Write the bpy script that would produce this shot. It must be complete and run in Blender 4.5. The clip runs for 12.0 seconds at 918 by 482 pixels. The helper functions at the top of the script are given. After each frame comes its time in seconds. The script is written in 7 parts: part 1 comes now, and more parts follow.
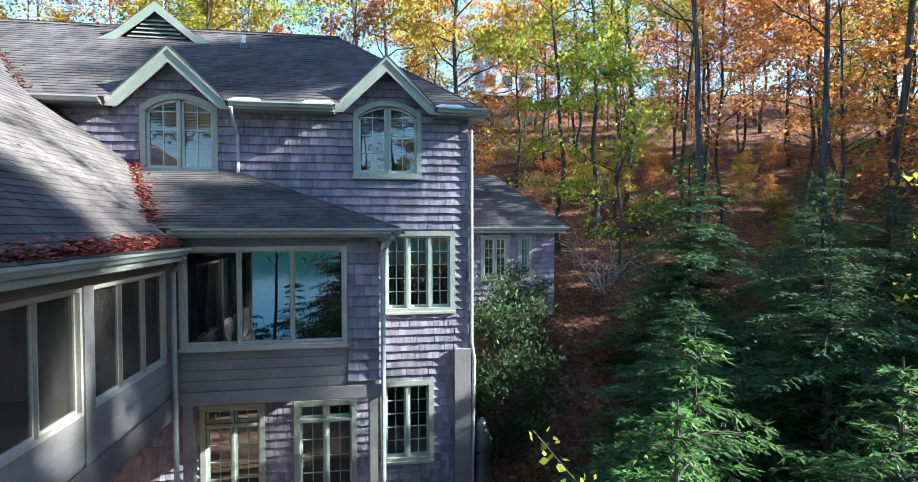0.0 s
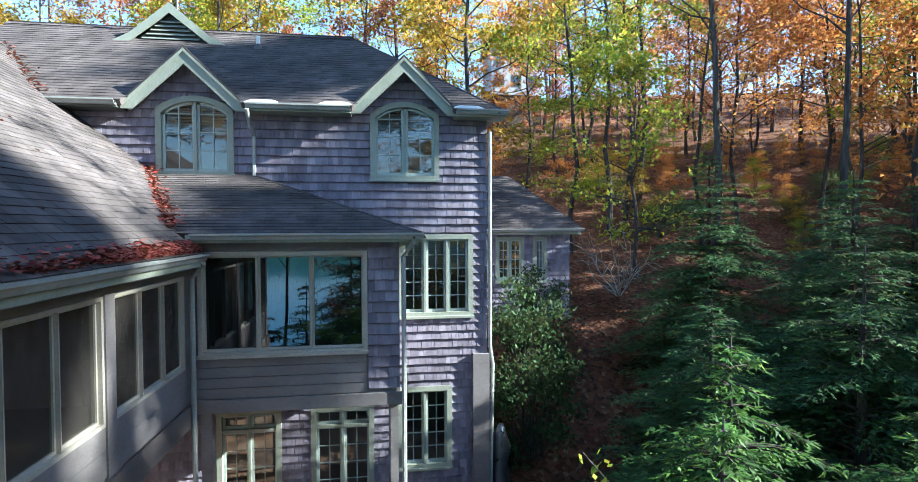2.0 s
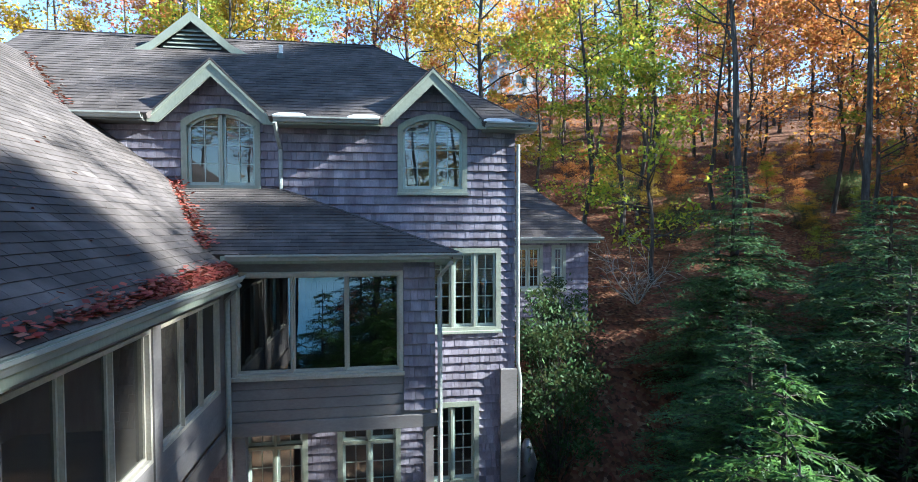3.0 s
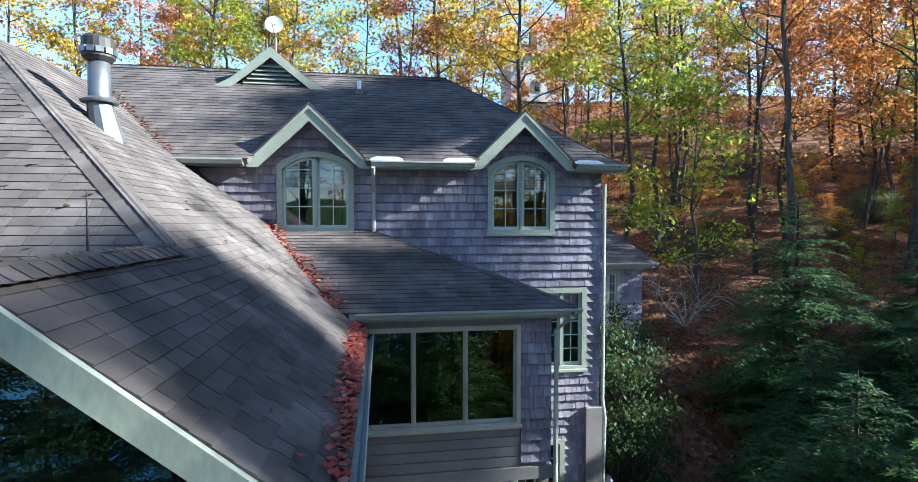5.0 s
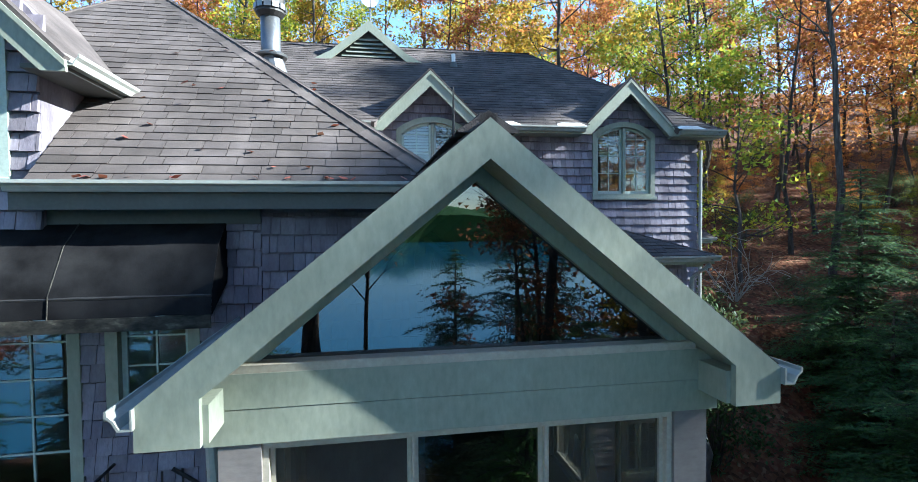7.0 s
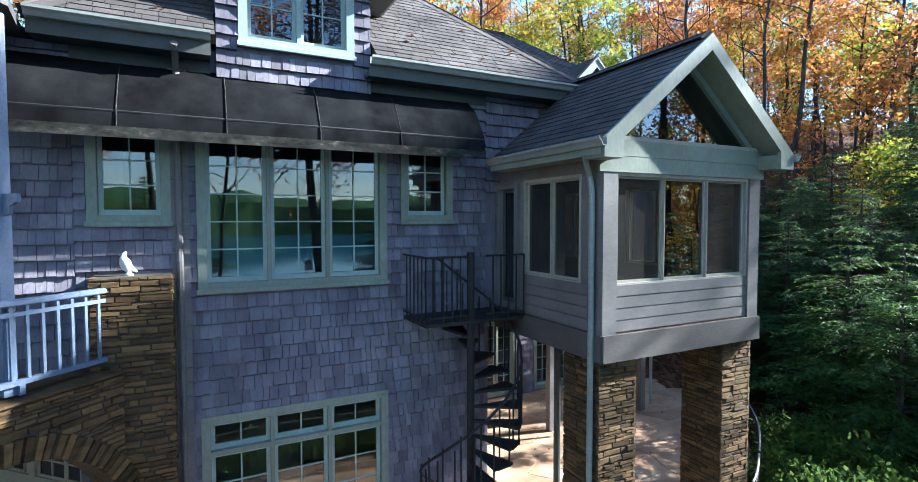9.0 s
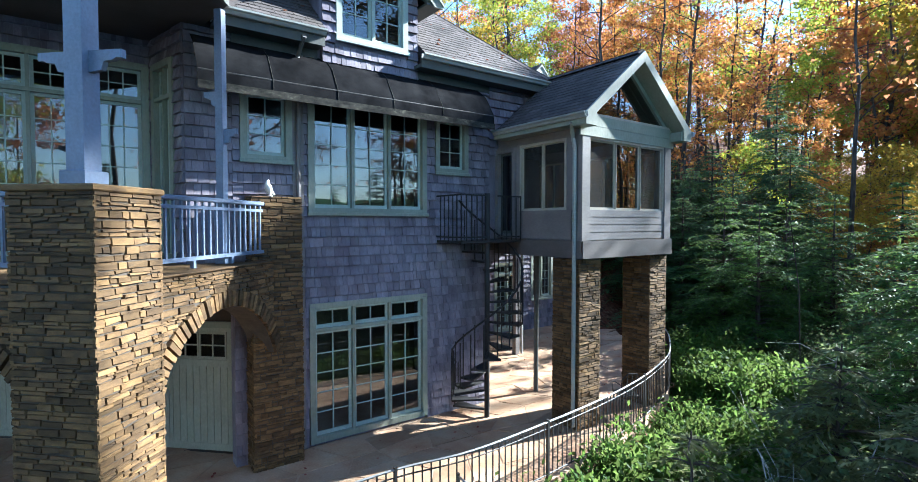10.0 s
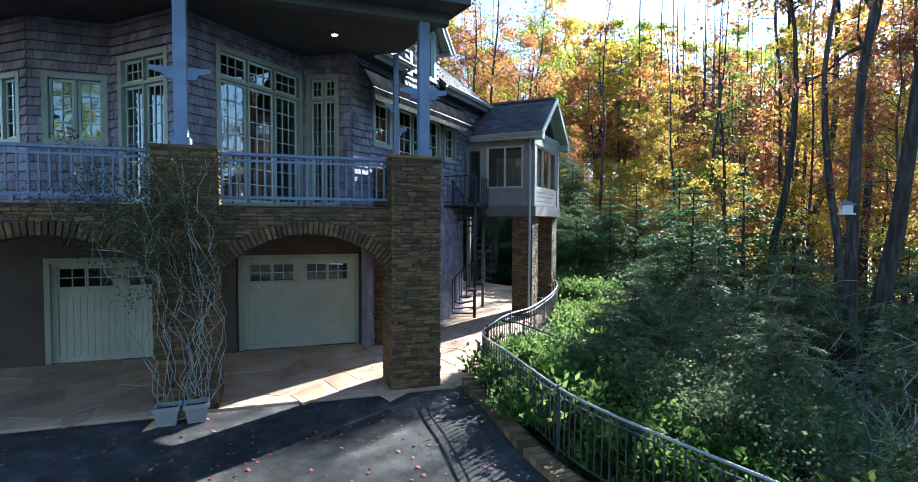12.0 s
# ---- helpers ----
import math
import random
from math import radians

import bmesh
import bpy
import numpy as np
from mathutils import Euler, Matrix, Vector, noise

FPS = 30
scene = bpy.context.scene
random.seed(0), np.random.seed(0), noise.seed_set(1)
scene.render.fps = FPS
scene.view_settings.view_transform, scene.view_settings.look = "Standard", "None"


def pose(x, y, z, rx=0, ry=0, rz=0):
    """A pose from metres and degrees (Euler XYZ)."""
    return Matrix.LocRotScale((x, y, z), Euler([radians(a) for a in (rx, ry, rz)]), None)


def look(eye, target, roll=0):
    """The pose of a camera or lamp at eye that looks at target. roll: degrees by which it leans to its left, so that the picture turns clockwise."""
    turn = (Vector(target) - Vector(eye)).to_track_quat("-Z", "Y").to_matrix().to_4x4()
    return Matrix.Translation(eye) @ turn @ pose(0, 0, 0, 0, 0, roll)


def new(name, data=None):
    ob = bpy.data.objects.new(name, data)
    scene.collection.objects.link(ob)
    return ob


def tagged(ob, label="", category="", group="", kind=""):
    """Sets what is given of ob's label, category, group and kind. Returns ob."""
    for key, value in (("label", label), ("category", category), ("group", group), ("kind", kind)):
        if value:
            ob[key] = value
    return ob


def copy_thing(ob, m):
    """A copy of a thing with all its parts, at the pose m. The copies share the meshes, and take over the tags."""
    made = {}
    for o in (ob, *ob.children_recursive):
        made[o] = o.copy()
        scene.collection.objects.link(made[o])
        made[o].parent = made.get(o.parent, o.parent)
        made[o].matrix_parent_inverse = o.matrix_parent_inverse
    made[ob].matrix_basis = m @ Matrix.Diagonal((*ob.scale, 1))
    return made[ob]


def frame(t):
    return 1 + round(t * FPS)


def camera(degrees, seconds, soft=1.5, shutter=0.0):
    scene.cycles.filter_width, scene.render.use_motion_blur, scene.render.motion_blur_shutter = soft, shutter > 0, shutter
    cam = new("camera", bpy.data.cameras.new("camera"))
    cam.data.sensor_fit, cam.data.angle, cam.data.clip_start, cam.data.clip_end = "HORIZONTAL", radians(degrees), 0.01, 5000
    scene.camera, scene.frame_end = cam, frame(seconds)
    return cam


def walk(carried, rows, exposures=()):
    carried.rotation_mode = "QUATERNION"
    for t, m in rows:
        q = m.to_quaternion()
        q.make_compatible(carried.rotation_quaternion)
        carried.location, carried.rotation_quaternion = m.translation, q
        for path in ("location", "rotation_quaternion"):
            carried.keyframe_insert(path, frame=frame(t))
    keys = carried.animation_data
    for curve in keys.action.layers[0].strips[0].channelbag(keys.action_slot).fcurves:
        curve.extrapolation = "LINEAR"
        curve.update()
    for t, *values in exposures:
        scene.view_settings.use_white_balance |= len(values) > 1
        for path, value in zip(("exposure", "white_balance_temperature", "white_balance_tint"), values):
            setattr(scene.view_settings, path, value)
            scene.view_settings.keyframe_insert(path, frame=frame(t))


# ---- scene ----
cam = camera(83.3, 12.0, 0.9)
PATH = [
    (0, (-0.429, 0.07, 6.411), (-0.121, 2.046, 6.358), -0.1),
    (0.5, (-0.351, 0.111, 6.458), (-0.054, 2.088, 6.405), -0.2),
    (1, (-0.368, 0.168, 6.479), (-0.081, 2.146, 6.426), -0.2),
    (1.5, (-0.425, 0.206, 6.488), (-0.143, 2.185, 6.434), -0.2),
    (2, (-0.664, 0.3, 6.49), (-0.38, 2.279, 6.435), -0.2),
    (2.5, (-0.958, 0.437, 6.609), (-0.674, 2.416, 6.549), -0.1),
    (4.5, (-2.515, 0.741, 7.666), (-2.225, 2.719, 7.594), -0.1),
    (5, (-3.217, 0.824, 7.772), (-2.918, 2.8, 7.699), -0.0),
    (5.5, (-3.989, 1.014, 7.737), (-3.678, 2.988, 7.661), -0.0),
    (6, (-4.484, 1.177, 7.502), (-4.172, 3.152, 7.434), -0.0),
    (6.5, (-4.976, 1.048, 7.291), (-4.655, 3.021, 7.218), 0.0),
    (7, (-5.879, 0.862, 6.963), (-5.533, 2.831, 6.897), -0.5),
    (7.5, (-6.925, 0.68, 6.621), (-6.523, 2.638, 6.551), -0.7),
    (7.7, (-7.491, 0.571, 6.457), (-7.035, 2.517, 6.384), -0.6),
    (9.3, (-11.917, -1.364, 4.905), (-10.942, 0.379, 4.814), -0.0),
    (9.5, (-12.467, -1.656, 4.735), (-11.45, 0.064, 4.642), 0.0),
    (10, (-14.481, -2.622, 4.048), (-13.288, -1.018, 3.982), 0.0),
    (10.5, (-16.914, -3.472, 3.548), (-15.564, -1.997, 3.486), -0.0),
    (11, (-19.54, -3.826, 3.123), (-18.02, -2.528, 3.053), -0.0),
    (11.5, (-21.736, -2.894, 3.259), (-20.02, -1.87, 3.168), 0.2),
    (12, (-23.115, -1.357, 3.206), (-21.319, -0.481, 3.128), 0.3),
]
walk(cam, [(t, look(eye, target, roll)) for t, eye, target, roll in PATH], [(0, 3.0, 5500, 2), (5.5, 2.74, 5500, 2), (7.5, 2.75, 5450, 2), (9.5, 2.9, 5300, 3), (12, 2.95, 5200, 3)])

# ---------------------------------------------------------------- world and sun
SUN_AZ, SUN_EL = 102.0, 28.0
SUN_DIR = Vector((math.sin(radians(SUN_AZ)) * math.cos(radians(SUN_EL)),
                  math.cos(radians(SUN_AZ)) * math.cos(radians(SUN_EL)), math.sin(radians(SUN_EL))))
world = bpy.data.worlds.new("sky_world")
scene.world = world
world.use_nodes = True
wt = world.node_tree
sky = wt.nodes.new("ShaderNodeTexSky")
sky.sky_type = "NISHITA"
sky.sun_disc = False
sky.sun_elevation, sky.sun_rotation = radians(SUN_EL), radians(SUN_AZ)
sky.air_density, sky.dust_density, sky.ozone_density = 1.0, 0.15, 2.0
wt.nodes["Background"].inputs["Strength"].default_value = 0.066
wt.links.new(sky.outputs["Color"], wt.nodes["Background"].inputs["Color"])
sun = new("sun", bpy.data.lights.new("sun", "SUN"))
sun.data.energy, sun.data.angle, sun.data.color = 5.0, radians(0.6), (1.0, 0.93, 0.82)
sun.matrix_world = look(SUN_DIR * 60, (0, 0, 0))

# ---------------------------------------------------------------- building helpers
Z3 = Vector((0, 0, 1))


class Geo:
    """Vertices and faces of one mesh."""

    def __init__(self):
        self.v, self.f = [], []

    def add(self, verts, faces):
        n = len(self.v)
        self.v += [tuple(p) for p in verts]
        self.f += [tuple(i + n for i in f) for f in faces]
        return self

    def box(self, x0, x1, y0, y1, z0, z1, bevel=0.0):
        if bevel <= 0:
            return self.add([(x0, y0, z0), (x1, y0, z0), (x1, y1, z0), (x0, y1, z0), (x0, y0, z1), (x1, y0, z1), (x1, y1, z1), (x0, y1, z1)],
                            [(0, 3, 2, 1), (4, 5, 6, 7), (0, 1, 5, 4), (1, 2, 6, 5), (2, 3, 7, 6), (3, 0, 4, 7)])
        b = bevel
        pts = []
        for z, i in ((z0, b), (z0 + b, 0), (z1 - b, 0), (z1, b)):
            pts += [(x0 + i, y0 + i, z), (x1 - i, y0 + i, z), (x1 - i, y1 - i, z), (x0 + i, y1 - i, z)]
        fs = [(0, 3, 2, 1), (12, 13, 14, 15)]
        for k in range(3):
            for j in range(4):
                fs.append((4 * k + j, 4 * k + (j + 1) % 4, 4 * k + 4 + (j + 1) % 4, 4 * k + 4 + j))
        return self.add(pts, fs)

    def prism(self, poly, y0, y1):
        """A polygon in (x, z), counter-clockwise seen from -y, drawn out from y0 to y1."""
        n = len(poly)
        pts = [(x, y0, z) for x, z in poly] + [(x, y1, z) for x, z in poly]
        return self.add(pts, [tuple(range(n)), tuple(range(2 * n - 1, n - 1, -1))] + [(j, n + j, n + (j + 1) % n, (j + 1) % n) for j in range(n)])

    def slab(self, poly, z0, z1):
        """A polygon in (x, y), counter-clockwise from above, from z0 to z1."""
        n = len(poly)
        pts = [(x, y, z0) for x, y in poly] + [(x, y, z1) for x, y in poly]
        return self.add(pts, [tuple(range(n - 1, -1, -1)), tuple(range(n, 2 * n))] + [(j, (j + 1) % n, n + (j + 1) % n, n + j) for j in range(n)])

    def sheet(self, poly3, thick):
        """A flat polygon in space, counter-clockwise from outside, with thickness behind it."""
        p = [Vector(q) for q in poly3]
        nrm = (p[1] - p[0]).cross(p[2] - p[0]).normalized()
        n = len(p)
        pts = p + [q - nrm * thick for q in p]
        return self.add(pts, [tuple(range(n)), tuple(range(2 * n - 1, n - 1, -1))] + [((j + 1) % n, j, n + j, n + (j + 1) % n) for j in range(n)])

    def tube(self, path, radii, sides=8, cap=True):
        path = [Vector(p) for p in path]
        if not isinstance(radii, (list, tuple)):
            radii = [radii] * len(path)
        n0 = len(self.v)
        up = Vector((0.31, 0.17, 0.93))
        for i, p in enumerate(path):
            d = (path[min(i + 1, len(path) - 1)] - path[max(i - 1, 0)]).normalized()
            s = d.cross(up)
            if s.length < 1e-3:
                s = d.cross(Vector((1, 0, 0)))
            s.normalize()
            t = d.cross(s)
            for k in range(sides):
                a = 2 * math.pi * k / sides
                self.v.append(tuple(p + (s * math.cos(a) + t * math.sin(a)) * radii[i]))
        for i in range(len(path) - 1):
            for k in range(sides):
                a, b = n0 + i * sides + k, n0 + i * sides + (k + 1) % sides
                self.f.append((a, b, b + sides, a + sides))
        if cap:
            self.f.append(tuple(n0 + k for k in reversed(range(sides))))
            self.f.append(tuple(n0 + (len(path) - 1) * sides + k for k in range(sides)))
        return self

    def beam(self, a, b, w, h):
        """A straight bar from a to b, w wide and h high."""
        a, b = Vector(a), Vector(b)
        d = (b - a).normalized()
        s = d.cross(Z3)
        s = s.normalized() if s.length > 1e-3 else Vector((1, 0, 0))
        t = s.cross(d)
        pts = []
        for p in (a, b):
            pts += [p - s * w / 2 - t * h / 2, p + s * w / 2 - t * h / 2, p + s * w / 2 + t * h / 2, p - s * w / 2 + t * h / 2]
        return self.add(pts, [(0, 1, 2, 3), (7, 6, 5, 4), (0, 4, 5, 1), (1, 5, 6, 2), (2, 6, 7, 3), (3, 7, 4, 0)])

    def mesh(self, name, mat, smooth=False):
        me = bpy.data.meshes.new(name)
        me.from_pydata(self.v, [], self.f)
        if smooth:
            me.polygons.foreach_set("use_smooth", [True] * len(me.polygons))
        if mat:
            me.materials.append(mat)
        me.update()
        return me


def thing(name, m, label, category, group="", kind=""):
    ob = new(name)
    ob.matrix_basis = m
    ob.empty_display_size = 0.1
    return tagged(ob, label, category, group, kind)


def solid(name, g, mat, label, category, m=None, group="", kind="", smooth=False):
    """A thing of one mesh."""
    ob = new(name, g.mesh(name, mat, smooth))
    if m is not None:
        ob.matrix_basis = m
    return tagged(ob, label, category, group, kind)


def part(name, g, mat, parent, label="", m=None, smooth=False):
    ob = new(name, g.mesh(name, mat, smooth) if isinstance(g, Geo) else g)
    ob.parent = parent
    if m is not None:
        ob.matrix_basis = m
    return tagged(ob, label)


def lay(templates, places, parent, name, mat, near=None, most=300):
    """Pieces on a surface: places are (template key, 4x4). Those in the stretch near become parts, the rest one joined part."""
    meshes, chosen = {}, []
    if near:
        chosen = [k for k, (key, m) in enumerate(places) if near(m.translation)][:most]
    taken = set(chosen)
    for k in chosen:
        key, m = places[k]
        if key not in meshes:
            g = Geo()
            g.add(*templates[key])
            meshes[key] = g.mesh(name, mat)
        ob = new(name, meshes[key])
        ob.parent = parent
        ob.matrix_basis = m
    rest_v, rest_f, n = [], [], 0
    arr = {k: np.array(v[0]) for k, v in templates.items()}
    for k, (key, m) in enumerate(places):
        if k in taken:
            continue
        mm = np.array(m)
        pts = arr[key] @ mm[:3, :3].T + mm[:3, 3]
        rest_v.append(pts)
        rest_f += [tuple(i + n for i in f) for f in templates[key][1]]
        n += len(pts)
    if rest_v:
        me = bpy.data.meshes.new(name + "s")
        me.from_pydata(np.concatenate(rest_v).tolist(), [], rest_f)
        me.materials.append(mat)
        ob = new(name + "s", me)
        ob.parent = parent
        tagged(ob, kind="stuff")


# ---------------------------------------------------------------- materials
def material(name):
    m = bpy.data.materials.new(name)
    m.use_nodes = True
    nt = m.node_tree
    return m, nt, nt.nodes["Principled BSDF"]


def node(nt, kind, **props):
    nd = nt.nodes.new(kind)
    for k, v in props.items():
        nd.inputs[k.replace("_", " ")].default_value = v
    return nd


def ramp(nt, fac, stops):
    r = nt.nodes.new("ShaderNodeValToRGB")
    els = r.color_ramp.elements
    while len(els) < len(stops):
        els.new(0.5)
    for e, (p, c) in zip(els, stops):
        e.position, e.color = p, (*c, 1)
    nt.links.new(fac, r.inputs["Fac"])
    return r.outputs["Color"]


def blend(nt, mode, fac, a, b):
    mx = nt.nodes.new("ShaderNodeMix")
    mx.data_type, mx.blend_type = "RGBA", mode
    for sock, val in ((mx.inputs[0], fac), (mx.inputs[6], a), (mx.inputs[7], b)):
        if isinstance(val, (int, float)):
            sock.default_value = val
        elif isinstance(val, tuple):
            sock.default_value = (*val, 1)
        else:
            nt.links.new(val, sock)
    return mx.outputs[2]


def coords(nt, scale=(1, 1, 1)):
    tc = nt.nodes.new("ShaderNodeTexCoord")
    mp = nt.nodes.new("ShaderNodeMapping")
    mp.inputs["Scale"].default_value = scale
    nt.links.new(tc.outputs["Object"], mp.inputs["Vector"])
    return mp.outputs["Vector"]


def world_coords(nt, scale=(1, 1, 1)):
    gm = nt.nodes.new("ShaderNodeNewGeometry")
    mp = nt.nodes.new("ShaderNodeMapping")
    mp.inputs["Scale"].default_value = scale
    nt.links.new(gm.outputs["Position"], mp.inputs["Vector"])
    return mp.outputs["Vector"]


def noise_of(nt, vec, scale, detail=4.0, rough=0.6):
    nz = node(nt, "ShaderNodeTexNoise", Scale=scale, Detail=detail, Roughness=rough)
    nt.links.new(vec, nz.inputs["Vector"])
    return nz.outputs["Fac"]


def bump_of(nt, bs, height, strength=0.3, dist=0.01):
    b = node(nt, "ShaderNodeBump", Strength=strength, Distance=dist)
    nt.links.new(height, b.inputs["Height"])
    nt.links.new(b.outputs["Normal"], bs.inputs["Normal"])


def surface(name, stops, rough=0.7, scale=6.0, stretch=(1, 1, 1), fine=60.0, piece=0.0, bump=0.25, metal=0.0, dirt=0.25, spec=0.4):
    """Coloured by coarse noise, with fine grain, dirt at large scale, and, with piece, a tone for each laid piece."""
    m, nt, bs = material(name)
    v = world_coords(nt, stretch)
    col = ramp(nt, noise_of(nt, v, scale, 5), stops)
    grain = noise_of(nt, v, fine, 3)
    col = blend(nt, "MULTIPLY", 0.55, col, ramp(nt, grain, [(0.25, (0.55, 0.55, 0.55)), (0.75, (1.0, 1.0, 1.0))]))
    if dirt:
        big = noise_of(nt, world_coords(nt), 0.55, 6, 0.7)
        col = blend(nt, "MULTIPLY", dirt, col, ramp(nt, big, [(0.35, (0.3, 0.28, 0.25)), (0.62, (1, 1, 1))]))
    if piece:
        gm = nt.nodes.new("ShaderNodeNewGeometry")
        oi = nt.nodes.new("ShaderNodeObjectInfo")
        ad = nt.nodes.new("ShaderNodeMath")
        ad.operation = "ADD"
        nt.links.new(gm.outputs["Random Per Island"], ad.inputs[0])
        nt.links.new(oi.outputs["Random"], ad.inputs[1])
        fr = nt.nodes.new("ShaderNodeMath")
        fr.operation = "FRACT"
        nt.links.new(ad.outputs[0], fr.inputs[0])
        lo = 1 - piece
        col = blend(nt, "MULTIPLY", 1.0, col, ramp(nt, fr.outputs[0], [(0.0, (lo, lo, lo)), (0.5, (1 - piece / 2, 1 - piece / 2, 1 - piece / 2.4)), (1.0, (1.0, 1.0, 1.0))]))
    nt.links.new(col, bs.inputs["Base Color"])
    bs.inputs["Roughness"].default_value = rough
    bs.inputs["Metallic"].default_value = metal
    bs.inputs["Specular IOR Level"].default_value = spec
    if bump:
        bump_of(nt, bs, grain, bump, 0.006)
    return m


def leafy(name, colours, gloss=0.6, thin=0.45, spec=0.25):
    m, nt, bs = material(name)
    gm = nt.nodes.new("ShaderNodeNewGeometry")
    n = len(colours)
    col = ramp(nt, gm.outputs["Random Per Island"], [(i / max(1, n - 1), c) for i, c in enumerate(colours)])
    big = noise_of(nt, world_coords(nt), 0.35, 2)
    col = blend(nt, "MULTIPLY", 0.6, col, ramp(nt, big, [(0.3, (0.55, 0.58, 0.52)), (0.7, (1.0, 1.0, 1.0))]))
    # clump-sized noise puts light and dark foliage masses into the leaf colour
    clump = noise_of(nt, world_coords(nt), 1.3, 3)
    col = blend(nt, "MULTIPLY", 0.75, col, ramp(nt, clump, [(0.36, (0.5, 0.47, 0.45)), (0.62, (1.0, 1.0, 1.0))]))
    nt.links.new(col, bs.inputs["Base Color"])
    bs.inputs["Roughness"].default_value = gloss
    bs.inputs["Specular IOR Level"].default_value = spec
    tr = nt.nodes.new("ShaderNodeBsdfTranslucent")
    nt.links.new(blend(nt, "MIX", 0.08, col, (1.0, 0.9, 0.4)), tr.inputs["Color"])
    mx = nt.nodes.new("ShaderNodeMixShader")
    mx.inputs[0].default_value = thin
    nt.links.new(bs.outputs[0], mx.inputs[1])
    nt.links.new(tr.outputs[0], mx.inputs[2])
    nt.links.new(mx.outputs[0], nt.nodes["Material Output"].inputs["Surface"])
    return m


def glazing(name, tint=(0.75, 0.8, 0.8), ior=1.75, rough=0.0):
    m, nt, bs = material(name)
    nt.nodes.remove(bs)
    tr = nt.nodes.new("ShaderNodeBsdfTransparent")
    tr.inputs["Color"].default_value = (*tint, 1)
    gl = nt.nodes.new("ShaderNodeBsdfGlossy")
    gl.inputs["Roughness"].default_value = rough
    gl.inputs["Color"].default_value = (0.95, 0.97, 1.0, 1)
    fr = node(nt, "ShaderNodeFresnel", IOR=ior)
    mx = nt.nodes.new("ShaderNodeMixShader")
    nt.links.new(fr.outputs[0], mx.inputs[0])
    nt.links.new(tr.outputs[0], mx.inputs[1])
    nt.links.new(gl.outputs[0], mx.inputs[2])
    nt.links.new(mx.outputs[0], nt.nodes["Material Output"].inputs["Surface"])
    return m


SHAKE = surface("weathered_mauve_cedar", [(0.3, (0.175, 0.155, 0.19)), (0.5, (0.27, 0.245, 0.29)), (0.7, (0.37, 0.34, 0.385))], 0.85, 3.0, (1, 1, 0.35), 45, piece=0.42, bump=0.7, dirt=0.25, spec=0.2)
ROOFING = surface("asphalt_roof_shingle", [(0.3, (0.064, 0.0542, 0.0517)), (0.55, (0.113, 0.096, 0.0899)), (0.75, (0.178, 0.153, 0.146))], 0.9, 1.5, (1, 1, 1), 90, piece=0.34, bump=0.6, dirt=0.38, spec=0.25)
TRIM = surface("sage_trim_paint", [(0.3, (0.251, 0.282, 0.226)), (0.7, (0.319, 0.347, 0.283))], 0.5, 1.2, (1, 1, 0.4), 30, bump=0.1, dirt=0.3)
SASH = surface("pale_sage_sash_paint", [(0.3, (0.37, 0.44, 0.396)), (0.7, (0.44, 0.51, 0.458))], 0.45, 2.0, (1, 1, 1), 30, bump=0.05, dirt=0.15)
FRAME_TAN = surface("tan_porch_frame_paint", [(0.3, (0.38, 0.35, 0.28)), (0.7, (0.48, 0.44, 0.37))], 0.5, 2.0, (1, 1, 1), 30, bump=0.05, dirt=0.2)
LAP = surface("grey_lap_siding_paint", [(0.3, (0.17, 0.155, 0.15)), (0.7, (0.24, 0.22, 0.215))], 0.6, 1.4, (0.4, 0.4, 1), 35, bump=0.12, dirt=0.35)
GUTTER = surface("gutter_paint", [(0.3, (0.3, 0.32, 0.3)), (0.7, (0.4, 0.42, 0.39))], 0.35, 1.0, (0.5, 0.5, 1), 20, bump=0.05, dirt=0.35)
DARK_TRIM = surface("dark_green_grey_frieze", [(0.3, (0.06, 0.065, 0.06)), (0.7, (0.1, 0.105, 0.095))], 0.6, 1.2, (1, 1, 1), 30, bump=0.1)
CANVAS = surface("black_awning_canvas", [(0.3, (0.009, 0.009, 0.01)), (0.5, (0.017, 0.017, 0.0185)), (0.75, (0.0275, 0.0275, 0.0285))], 0.8, 2.6, (1, 1, 1), 120, bump=0.2, dirt=0.4, spec=0.0)
CANVAS_SEAM = surface("mildewed_canvas_edge", [(0.35, (0.02, 0.02, 0.02)), (0.6, (0.06, 0.058, 0.05)), (0.75, (0.16, 0.15, 0.12))], 0.9, 7.0, (1, 1, 2), 60, bump=0.2, dirt=0.3, spec=0.05)
STONE = surface("stacked_ledge_stone", [(0.2, (0.066, 0.041, 0.021)), (0.42, (0.16, 0.096, 0.042)), (0.58, (0.245, 0.148, 0.06)), (0.8, (0.1, 0.074, 0.052))], 0.85, 4.0, (1, 1, 2.5), 50, piece=0.65, bump=0.7, dirt=0.3, spec=0.25)
MORTAR = surface("deep_stone_joint", [(0.3, (0.05, 0.042, 0.034)), (0.7, (0.085, 0.07, 0.056))], 0.95, 6.0, bump=0.5)
FLAG = surface("tan_flagstone", [(0.25, (0.4, 0.19, 0.1)), (0.5, (0.54, 0.34, 0.2)), (0.75, (0.6, 0.46, 0.32))], 0.7, 1.3, (1, 1, 1), 30, piece=0.35, bump=0.4, dirt=0.35)
